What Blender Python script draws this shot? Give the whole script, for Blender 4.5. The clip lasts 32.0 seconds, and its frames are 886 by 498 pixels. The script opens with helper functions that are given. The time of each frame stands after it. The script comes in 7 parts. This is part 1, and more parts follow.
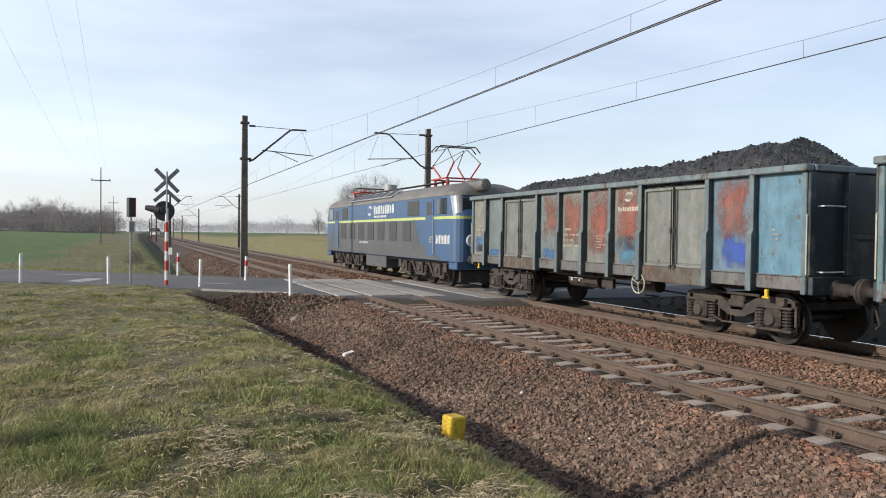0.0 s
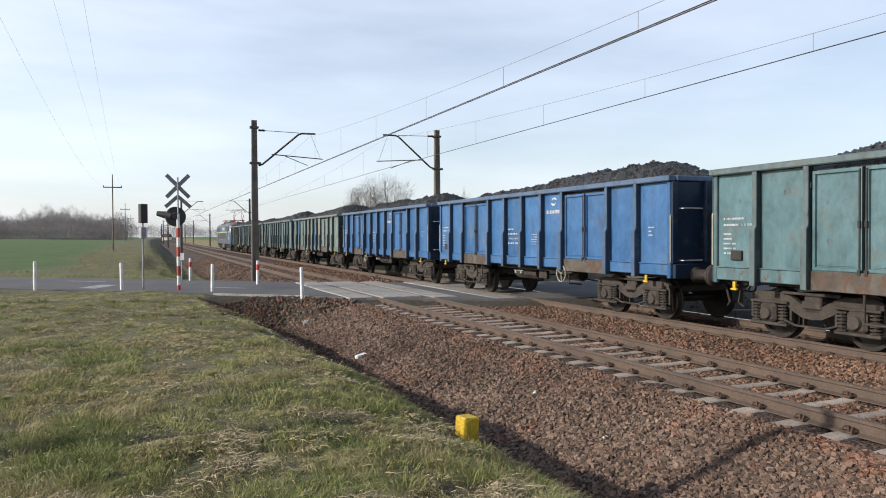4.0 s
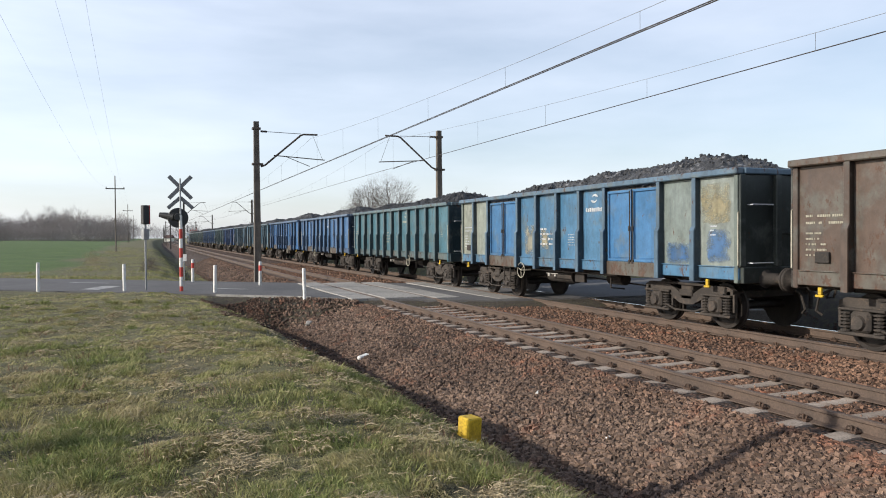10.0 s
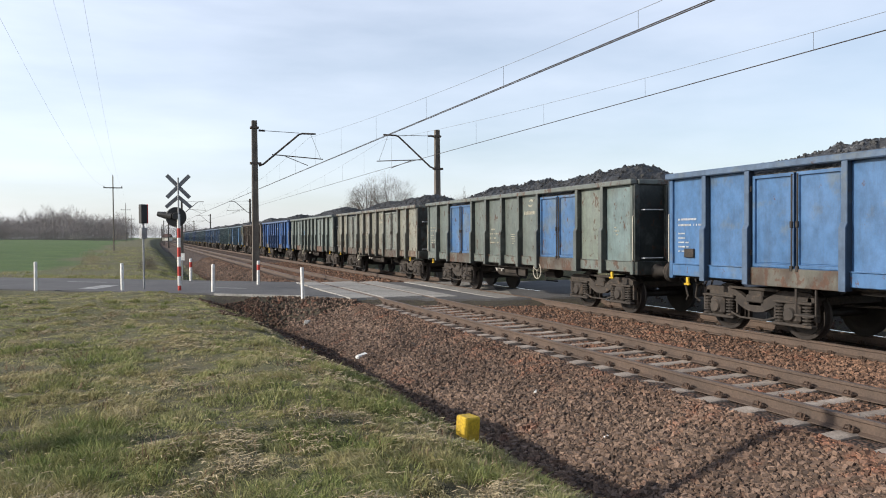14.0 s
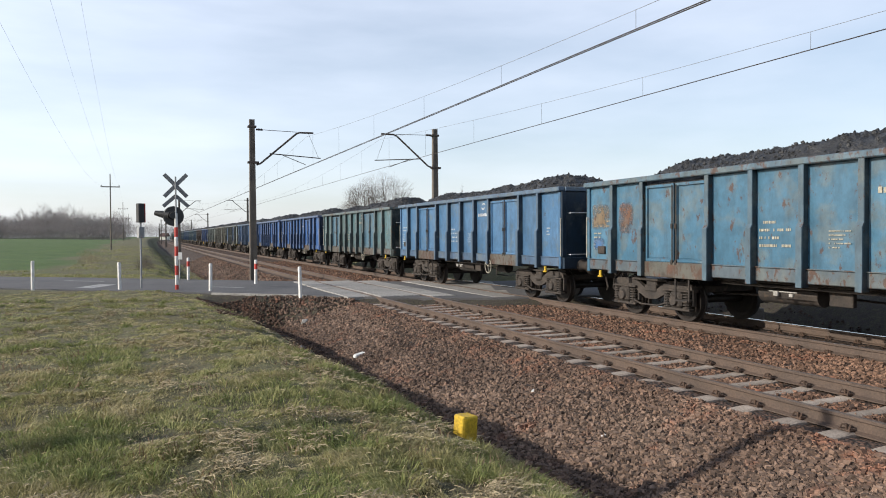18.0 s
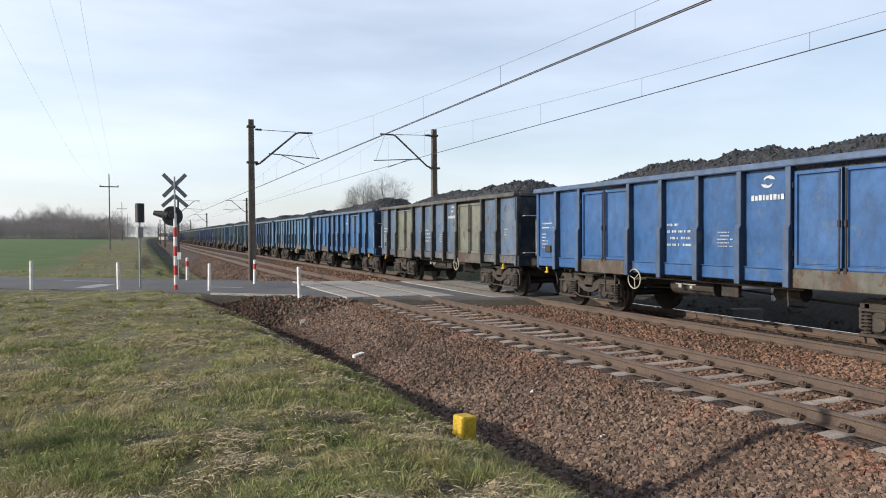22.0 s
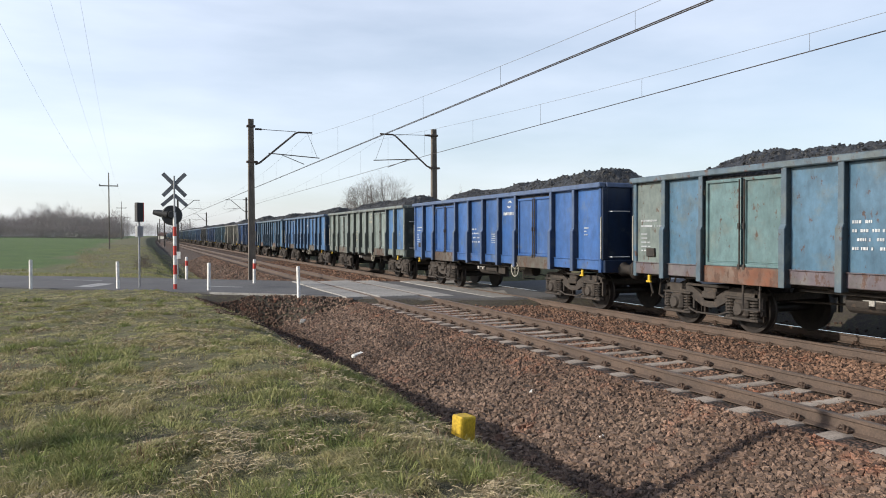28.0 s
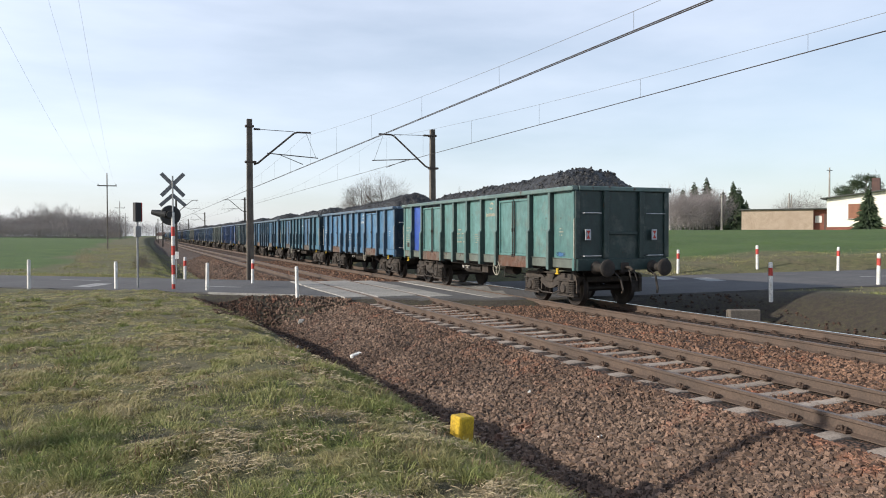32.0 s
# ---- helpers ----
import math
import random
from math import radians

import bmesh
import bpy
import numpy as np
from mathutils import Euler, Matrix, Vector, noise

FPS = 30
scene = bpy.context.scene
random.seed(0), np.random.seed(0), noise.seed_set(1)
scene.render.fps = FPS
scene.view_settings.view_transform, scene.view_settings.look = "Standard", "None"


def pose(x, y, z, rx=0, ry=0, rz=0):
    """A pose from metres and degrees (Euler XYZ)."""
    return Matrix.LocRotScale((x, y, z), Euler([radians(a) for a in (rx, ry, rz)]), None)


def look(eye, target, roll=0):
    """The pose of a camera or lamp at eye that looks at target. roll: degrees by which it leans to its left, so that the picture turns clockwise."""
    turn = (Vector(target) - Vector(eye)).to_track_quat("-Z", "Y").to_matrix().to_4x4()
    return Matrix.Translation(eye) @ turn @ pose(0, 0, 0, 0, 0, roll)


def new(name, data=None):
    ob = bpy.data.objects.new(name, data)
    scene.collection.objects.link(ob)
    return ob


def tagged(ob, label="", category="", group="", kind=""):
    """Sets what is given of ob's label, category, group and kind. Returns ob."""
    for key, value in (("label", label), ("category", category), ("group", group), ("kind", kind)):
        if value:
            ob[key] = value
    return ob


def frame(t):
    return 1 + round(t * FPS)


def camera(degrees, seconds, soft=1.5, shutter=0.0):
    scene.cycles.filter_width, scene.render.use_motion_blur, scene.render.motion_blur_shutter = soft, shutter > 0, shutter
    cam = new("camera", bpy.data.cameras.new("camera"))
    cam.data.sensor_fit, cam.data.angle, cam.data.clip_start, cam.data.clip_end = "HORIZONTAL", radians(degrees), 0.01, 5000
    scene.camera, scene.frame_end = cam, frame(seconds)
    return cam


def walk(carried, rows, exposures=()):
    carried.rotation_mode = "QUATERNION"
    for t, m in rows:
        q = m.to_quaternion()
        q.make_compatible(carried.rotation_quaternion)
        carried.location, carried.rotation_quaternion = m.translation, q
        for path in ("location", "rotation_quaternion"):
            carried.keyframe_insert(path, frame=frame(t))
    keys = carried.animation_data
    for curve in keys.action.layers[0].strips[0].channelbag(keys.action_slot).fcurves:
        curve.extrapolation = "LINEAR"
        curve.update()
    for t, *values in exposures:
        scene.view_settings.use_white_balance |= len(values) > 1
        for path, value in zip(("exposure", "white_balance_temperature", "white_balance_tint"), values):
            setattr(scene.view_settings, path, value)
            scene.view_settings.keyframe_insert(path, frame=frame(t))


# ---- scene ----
# ---- camera: stands on the grass bank, a small pan and roll by hand ----
cam = camera(62.1, 32.0, soft=1.0)
EYE = Vector((0.0, 0.0, 1.918))
VIEW = [  # seconds, heading right of the track, pitch, roll
    (0, 23.183, -1.093, 0.704), (0.5, 23.121, -1.052, 0.510), (1, 22.977, -1.056, 0.212), (1.5, 22.858, -1.035, 0.015),
    (2, 22.739, -1.036, -0.095), (2.5, 22.639, -1.030, -0.157), (3, 22.533, -1.000, -0.161), (3.5, 22.457, -1.017, -0.226),
    (5.5, 22.135, -0.998, -0.268), (6, 22.119, -0.991, -0.272), (6.5, 22.111, -0.985, -0.290), (7, 22.114, -0.978, -0.331),
    (7.5, 22.123, -0.975, -0.363), (8, 22.135, -0.976, -0.376), (8.5, 22.152, -0.977, -0.383), (9, 22.169, -0.977, -0.379),
    (9.5, 22.182, -0.979, -0.386), (10, 22.192, -0.983, -0.400), (10.5, 22.206, -0.985, -0.410), (11, 22.221, -0.990, -0.427),
    (11.5, 22.238, -0.993, -0.431), (12, 22.260, -1.002, -0.409), (12.5, 22.275, -1.028, -0.393), (13, 22.286, -1.044, -0.392),
    (13.5, 22.302, -1.046, -0.394), (14, 22.328, -1.047, -0.397), (14.5, 22.345, -1.047, -0.396), (16.5, 22.458, -1.099, -0.345),
    (17, 22.478, -1.102, -0.353), (17.5, 22.491, -1.107, -0.365), (18, 22.506, -1.110, -0.374), (18.5, 22.529, -1.113, -0.388),
    (19, 22.542, -1.115, -0.396), (19.5, 22.545, -1.115, -0.396), (20, 22.547, -1.111, -0.385), (20.5, 22.557, -1.103, -0.358),
    (21, 22.573, -1.099, -0.338), (21.5, 22.577, -1.099, -0.333), (22, 22.580, -1.095, -0.322), (22.5, 22.586, -1.094, -0.320),
    (23, 22.585, -1.093, -0.318), (23.5, 22.582, -1.093, -0.308), (24, 22.588, -1.095, -0.289), (24.5, 22.597, -1.093, -0.246),
    (25, 22.602, -1.087, -0.202), (25.5, 22.602, -1.091, -0.198), (27.5, 22.612, -1.097, -0.161), (28, 22.613, -1.094, -0.178),
    (28.5, 22.621, -1.086, -0.180), (29, 22.637, -1.087, -0.203), (29.5, 22.652, -1.086, -0.211), (30, 22.664, -1.075, -0.198),
    (30.5, 22.679, -1.073, -0.206), (31, 22.698, -1.074, -0.197), (31.5, 22.715, -1.077, -0.169), (32, 22.727, -1.081, -0.136),
]


def aim(yaw, pitch, roll):
    a, b = radians(yaw), radians(pitch)
    ahead = Vector((math.sin(a) * math.cos(b), math.cos(a) * math.cos(b), math.sin(b)))
    return look(EYE, EYE + ahead * 10, roll)


walk(cam, [(t, aim(a, b, c)) for t, a, b, c in VIEW], exposures=[(0, 0.2), (32, 0.2)])

# ---- daylight: low hazy sun across the track ----
SUN_EL, SUN_AZ = 23.2, 6.0  # height; degrees ahead of square to the track, on the left
to_sun = Vector((-math.cos(radians(SUN_EL)) * math.cos(radians(SUN_AZ)),
                 math.cos(radians(SUN_EL)) * math.sin(radians(SUN_AZ)), math.sin(radians(SUN_EL))))
world = bpy.data.worlds.new("sky")
scene.world = world
world.use_nodes = True
wn, wl = world.node_tree.nodes, world.node_tree.links
sky = wn.new("ShaderNodeTexSky")
sky.sky_type, sky.sun_disc = "NISHITA", False
sky.sun_elevation = radians(SUN_EL)
sky.sun_rotation = math.atan2(to_sun.x, to_sun.y)
sky.air_density, sky.dust_density, sky.ozone_density = 1.0, 1.1, 1.6
# thin high cloud all over
co = wn.new("ShaderNodeTexCoord")
mp = wn.new("ShaderNodeMapping")
mp.inputs["Scale"].default_value = (1.0, 1.6, 5.0)
cl = wn.new("ShaderNodeTexNoise")
cl.inputs["Scale"].default_value, cl.inputs["Detail"].default_value = 2.2, 6.0
cr = wn.new("ShaderNodeMapRange")
cr.inputs["From Min"].default_value, cr.inputs["From Max"].default_value = 0.35, 0.75
cr.inputs["To Min"].default_value, cr.inputs["To Max"].default_value = 0.30, 0.56
mx = wn.new("ShaderNodeMix")
mx.data_type = "RGBA"
dt = wn.new("ShaderNodeVectorMath")  # haze scatters more light towards the sun
dt.operation = "DOT_PRODUCT"
dt.inputs[1].default_value = to_sun
wl.new(co.outputs["Generated"], dt.inputs[0])
hb = wn.new("ShaderNodeMapRange")
hb.inputs["From Min"].default_value, hb.inputs["From Max"].default_value = -1.0, 1.0
hb.inputs["To Min"].default_value, hb.inputs["To Max"].default_value = 0.71, 1.37
wl.new(dt.outputs["Value"], hb.inputs["Value"])
hc = wn.new("ShaderNodeVectorMath")
hc.operation = "SCALE"
hc.inputs[0].default_value = (8.75, 9.3, 10.65)
wl.new(hb.outputs["Result"], hc.inputs["Scale"])
wl.new(hc.outputs[0], mx.inputs["B"])
wl.new(co.outputs["Generated"], mp.inputs["Vector"])
wl.new(mp.outputs["Vector"], cl.inputs["Vector"])
wl.new(cl.outputs["Fac"], cr.inputs["Value"])
sz = wn.new("ShaderNodeSeparateXYZ")  # the haze thins towards the zenith
hz_ = wn.new("ShaderNodeMapRange")
hz_.inputs["From Min"].default_value, hz_.inputs["From Max"].default_value = 0.30, 0.85
hz_.inputs["To Min"].default_value, hz_.inputs["To Max"].default_value = 1.0, 0.15
ml = wn.new("ShaderNodeMath")
ml.operation = "MULTIPLY"
wl.new(co.outputs["Generated"], sz.inputs[0])
wl.new(sz.outputs["Z"], hz_.inputs["Value"])
wl.new(cr.outputs["Result"], ml.inputs[0])
wl.new(hz_.outputs["Result"], ml.inputs[1])
wl.new(ml.outputs[0], mx.inputs["Factor"])
wl.new(sky.outputs["Color"], mx.inputs["A"])
wl.new(mx.outputs["Result"], wn["Background"].inputs["Color"])
wn["Background"].inputs["Strength"].default_value = 0.125
sun = new("sun", bpy.data.lights.new("sun", "SUN"))
sun.data.energy, sun.data.angle, sun.data.color = 4.35, radians(0.6), (1.0, 0.93, 0.82)
sun.matrix_world = look((0, 0, 60), Vector((0, 0, 60)) - to_sun)

# ---- materials ----
def mat_base(name, rough=0.7, metal=0.0):
    m = bpy.data.materials.new(name)
    m.use_nodes = True
    nt = m.node_tree
    b = nt.nodes["Principled BSDF"]
    b.inputs["Roughness"].default_value, b.inputs["Metallic"].default_value = rough, metal
    return m, nt, b


def node(nt, kind, links=(), **vals):
    n = nt.nodes.new(kind)
    for key, v in vals.items():
        n.inputs[key.replace("_", " ")].default_value = v
    for key, sock in links:
        nt.links.new(sock, n.inputs[key])
    return n


def blend(nt, fac, a, b, mode="MIX"):
    n = nt.nodes.new("ShaderNodeMix")
    n.data_type, n.blend_type = "RGBA", mode
    for key, v in (("Factor", fac), ("A", a), ("B", b)):
        if isinstance(v, (int, float)):
            n.inputs[key].default_value = v
        elif isinstance(v, tuple):
            n.inputs[key].default_value = (*v[:3], 1)
        else:
            nt.links.new(v, n.inputs[key])
    return n.outputs["Result"]


def step(nt, sock, lo, hi, a=0.0, b=1.0):
    n = nt.nodes.new("ShaderNodeMapRange")
    for key, v in (("From Min", lo), ("From Max", hi), ("To Min", a), ("To Max", b)):
        n.inputs[key].default_value = v
    nt.links.new(sock, n.inputs["Value"])
    return n.outputs["Result"]


def noise_at(nt, vec, scale, detail=4.0, rough=0.55, stretch=None):
    if stretch:
        mp = nt.nodes.new("ShaderNodeMapping")
        mp.inputs["Scale"].default_value = stretch
        nt.links.new(vec, mp.inputs["Vector"])
        vec = mp.outputs["Vector"]
    n = node(nt, "ShaderNodeTexNoise", [("Vector", vec)], Scale=scale, Detail=detail, Roughness=rough)
    return n.outputs["Fac"]


def coords(nt, shift=True):
    """Object space, moved by a random amount per object."""
    tc = nt.nodes.new("ShaderNodeTexCoord")
    if not shift:
        return tc.outputs["Object"]
    oi = nt.nodes.new("ShaderNodeObjectInfo")
    mul = nt.nodes.new("ShaderNodeMath")
    mul.operation = "MULTIPLY"
    mul.inputs[1].default_value = 61.0
    nt.links.new(oi.outputs["Random"], mul.inputs[0])
    add = nt.nodes.new("ShaderNodeVectorMath")
    add.operation = "ADD"
    nt.links.new(tc.outputs["Object"], add.inputs[0])
    nt.links.new(mul.outputs[0], add.inputs[1])
    return add.outputs[0]


def bump(nt, b, height, strength=0.3, dist=0.02):
    n = nt.nodes.new("ShaderNodeBump")
    n.inputs["Strength"].default_value, n.inputs["Distance"].default_value = strength, dist
    nt.links.new(height, n.inputs["Height"])
    nt.links.new(n.outputs["Normal"], b.inputs["Normal"])


def surface(name, c1, c2, scale=3.0, fine=40.0, rough=0.8, metal=0.0, relief=0.25, dist=0.01, vary=0.0, c3=None, island=False):
    """Two tones at a large scale, a grain at a fine one, fine relief."""
    m, nt, b = mat_base(name, rough, metal)
    v = coords(nt)
    big = step(nt, noise_at(nt, v, scale), 0.35, 0.65)
    small = noise_at(nt, v, fine, 3)
    col = blend(nt, big, c1, c2)
    if c3:
        col = blend(nt, step(nt, noise_at(nt, v, scale * 2.7, 5, 0.7), 0.55, 0.7), col, c3)
    g = step(nt, small, 0.3, 0.7, 0.72, 1.25)
    mul = nt.nodes.new("ShaderNodeVectorMath")
    mul.operation = "SCALE"
    nt.links.new(col, mul.inputs[0])
    nt.links.new(g, mul.inputs["Scale"])
    out = mul.outputs[0]
    if vary:
        if island:
            ge = nt.nodes.new("ShaderNodeNewGeometry")
            r = ge.outputs["Random Per Island"]
        else:
            r = nt.nodes.new("ShaderNodeObjectInfo").outputs["Random"]
        hs = nt.nodes.new("ShaderNodeVectorMath")
        hs.operation = "SCALE"
        nt.links.new(out, hs.inputs[0])
        nt.links.new(step(nt, r, 0, 1, 1 - vary, 1 + vary), hs.inputs["Scale"])
        out = hs.outputs[0]
    nt.links.new(out, b.inputs["Base Color"])
    if relief:
        bump(nt, b, small, relief, dist)
    return m


def wagon_paint(name, shine=0.42, flake=False):
    """Weathered paint in the object's own colour; its alpha says how worn it is."""
    m, nt, b = mat_base(name, shine)
    oi = nt.nodes.new("ShaderNodeObjectInfo")
    v = coords(nt)
    col, wear = oi.outputs["Color"], oi.outputs["Alpha"]
    hs = nt.nodes.new("ShaderNodeHueSaturation")
    hs.inputs["Saturation"].default_value, hs.inputs["Value"].default_value = 0.92, 1.2
    nt.links.new(col, hs.inputs["Color"])
    fade = step(nt, noise_at(nt, v, 0.9, 5, 0.6), 0.38, 0.68, 0, 0.75)
    c = blend(nt, fade, col, hs.outputs["Color"])
    # worn through to an older, greyer coat in blotches
    n1 = noise_at(nt, v, 1.7, 7, 0.66)
    ad1 = nt.nodes.new("ShaderNodeMath")
    ad1.operation = "MULTIPLY_ADD"
    ad1.inputs[1].default_value = 0.16
    nt.links.new(wear, ad1.inputs[0])
    nt.links.new(n1, ad1.inputs[2])
    old = blend(nt, noise_at(nt, v, 0.6, 2), (0.155, 0.175, 0.155), (0.10, 0.10, 0.085))
    c = blend(nt, step(nt, ad1.outputs[0], 0.60, 0.72, 0, 0.5), c, old)
    # soot and rain streaks that run down
    st = step(nt, noise_at(nt, v, 2.2, 6, 0.68, (2.2, 2.2, 0.35)), 0.50, 0.82, 0, 0.5)
    c = blend(nt, st, c, (0.028, 0.031, 0.035))
    # rust breaking through, in specks and runs
    n = noise_at(nt, v, 5.5, 8, 0.72, (1, 1, 0.6))
    ad = nt.nodes.new("ShaderNodeMath")
    ad.operation = "MULTIPLY_ADD"
    ad.inputs[1].default_value = 0.17
    nt.links.new(wear, ad.inputs[0])
    nt.links.new(n, ad.inputs[2])
    ru = step(nt, ad.outputs[0], 0.69, 0.74, 0, 0.85)
    rc = blend(nt, noise_at(nt, v, 14, 4), (0.042, 0.024, 0.017), (0.125, 0.058, 0.034))
    c = blend(nt, ru, c, rc)
    fine = noise_at(nt, v, 55, 3)
    c = blend(nt, step(nt, fine, 0.5, 0.8, 0, 0.25), c, (0.085, 0.09, 0.092))
    tone = nt.nodes.new("ShaderNodeVectorMath")  # uneven sheen of sun-bleached and sooty paint
    tone.operation = "SCALE"
    nt.links.new(c, tone.inputs[0])
    nt.links.new(step(nt, noise_at(nt, v, 4.5, 8, 0.72, (1, 1, 0.7)), 0.32, 0.68, 0.70, 1.22), tone.inputs["Scale"])
    c = tone.outputs[0]
    nt.links.new(c, b.inputs["Base Color"])
    rg = step(nt, ru, 0, 1, shine, 0.85)
    nt.links.new(rg, b.inputs["Roughness"])
    bump(nt, b, noise_at(nt, v, 2.2, 4), 0.35, 0.025)
    if flake:  # a thin coat that has worn away towards its edges
        tc = nt.nodes.new("ShaderNodeTexCoord")
        ab = nt.nodes.new("ShaderNodeVectorMath")
        ab.operation = "SUBTRACT"
        ab.inputs[1].default_value = (0.5, 0.5, 0.5)
        nt.links.new(tc.outputs["Generated"], ab.inputs[0])
        av = nt.nodes.new("ShaderNodeVectorMath")
        av.operation = "ABSOLUTE"
        nt.links.new(ab.outputs[0], av.inputs[0])
        sp = nt.nodes.new("ShaderNodeSeparateXYZ")
        nt.links.new(av.outputs[0], sp.inputs[0])
        mx = nt.nodes.new("ShaderNodeMath")
        mx.operation = "MAXIMUM"
        nt.links.new(sp.outputs["Y"], mx.inputs[0])
        nt.links.new(sp.outputs["Z"], mx.inputs[1])
        su = nt.nodes.new("ShaderNodeMath")
        su.operation = "SUBTRACT"
        nt.links.new(step(nt, noise_at(nt, v, 3.2, 8, 0.7), 0.25, 0.75, 0.2, 0.9), su.inputs[0])
        nt.links.new(mx.outputs[0], su.inputs[1])
        nt.links.new(step(nt, su.outputs[0], 0.0, 0.42, 0.0, 0.9), b.inputs["Alpha"])
    return m


M = {
    "paint": wagon_paint("weathered wagon paint"),
    "flake": wagon_paint("worn patch of other paint", 0.5, True),
    "sill": surface("rusty sill steel", (0.16, 0.085, 0.05), (0.07, 0.05, 0.04), 1.6, 30, 0.8, 0.1, c3=(0.24, 0.11, 0.05)),
    "under": surface("sooty underframe steel", (0.022, 0.019, 0.017), (0.042, 0.033, 0.027), 2.5, 35, 0.85, 0.0, c3=(0.065, 0.045, 0.032)),
    "bogie": surface("dusty cast steel", (0.052, 0.042, 0.035), (0.028, 0.023, 0.020), 3.0, 40, 0.85, 0.0, c3=(0.09, 0.064, 0.047)),
    "tread": surface("brown wheel steel", (0.032, 0.025, 0.021), (0.02, 0.016, 0.014), 6, 60, 0.6, 0.3),
    "coal": surface("coal", (0.017, 0.0165, 0.0165), (0.032, 0.031, 0.030), 3.0, 24, 0.5, 0.0, 0.8, 0.05, c3=(0.06, 0.058, 0.056)),
    "coal_grey": surface("dusty grey coal", (0.02, 0.02, 0.021), (0.06, 0.06, 0.062), 2.0, 20, 0.6, 0.0, 0.8, 0.05, c3=(0.24, 0.24, 0.245)),
    "white": surface("stencilled white paint", (0.52, 0.54, 0.56), (0.34, 0.36, 0.38), 5, 60, 0.6),
    "yellow": surface("yellow paint", (0.56, 0.37, 0.02), (0.42, 0.27, 0.02), 6, 40, 0.6),
    "cream": surface("faded cream paint", (0.42, 0.39, 0.31), (0.28, 0.26, 0.20), 5, 60, 0.6),
    "rail": surface("rusty rail", (0.100, 0.067, 0.049), (0.072, 0.050, 0.038), 2.0, 50, 0.8, 0.0),
    "railtop": surface("polished rail head", (0.78, 0.77, 0.76), (0.66, 0.65, 0.64), 3.0, 60, 0.10, 1.0, 0.0),
    "railtop_dull": surface("brown rail head", (0.20, 0.15, 0.12), (0.15, 0.11, 0.09), 3.0, 60, 0.5, 0.5),
    "sleeper": surface("concrete sleeper", (0.36, 0.30, 0.25), (0.28, 0.225, 0.18), 3.0, 45, 0.9, 0, 0.3, vary=0.15, c3=(0.19, 0.135, 0.10)),
    "sleeper_old": surface("rust-stained sleeper", (0.15, 0.105, 0.078), (0.11, 0.078, 0.058), 3.0, 45, 0.9, 0, 0.3),
    "clip": surface("rusty rail clip", (0.06, 0.04, 0.03), (0.10, 0.06, 0.04), 8, 60, 0.8, 0.3),
    "concrete": surface("weathered concrete", (0.36, 0.34, 0.31), (0.26, 0.245, 0.22), 1.2, 30, 0.9, 0, 0.3, c3=(0.20, 0.19, 0.17)),
    "slab": surface("crossing slab concrete", (0.30, 0.28, 0.255), (0.235, 0.22, 0.20), 0.9, 25, 0.9, 0, 0.3, vary=0.14, c3=(0.16, 0.15, 0.135)),
    "asphalt": surface("worn asphalt", (0.105, 0.10, 0.10), (0.078, 0.075, 0.076), 0.5, 45, 0.9, 0, 0.4, 0.01, c3=(0.125, 0.117, 0.112)),
    "mast": surface("dark mast concrete", (0.16, 0.135, 0.11), (0.10, 0.085, 0.07), 1.5, 30, 0.9, 0, 0.3),
    "mast_dark": surface("creosoted pole", (0.07, 0.05, 0.038), (0.045, 0.034, 0.027), 1.5, 30, 0.9, 0, 0.3),
    "galv": surface("grey galvanised steel", (0.32, 0.33, 0.34), (0.24, 0.245, 0.25), 4, 40, 0.5, 0.5),
    "arm": surface("brown bracket steel", (0.10, 0.075, 0.06), (0.07, 0.055, 0.045), 4, 40, 0.7, 0.2),
    "wire": surface("contact wire", (0.06, 0.05, 0.045), (0.09, 0.075, 0.06), 4, 40, 0.5, 0.5, 0),
    "black": surface("matt black paint", (0.015, 0.015, 0.016), (0.022, 0.022, 0.022), 4, 40, 0.55),
    "postwhite": surface("white road paint", (0.74, 0.73, 0.70), (0.60, 0.58, 0.54), 6, 40, 0.6),
    "red": surface("red paint", (0.50, 0.045, 0.03), (0.40, 0.04, 0.03), 6, 40, 0.5),
    "wornline": surface("worn road paint", (0.42, 0.41, 0.39), (0.22, 0.215, 0.21), 4, 40, 0.8),
    "signback": surface("grey sign back", (0.20, 0.20, 0.205), (0.14, 0.14, 0.145), 5, 40, 0.6),
}

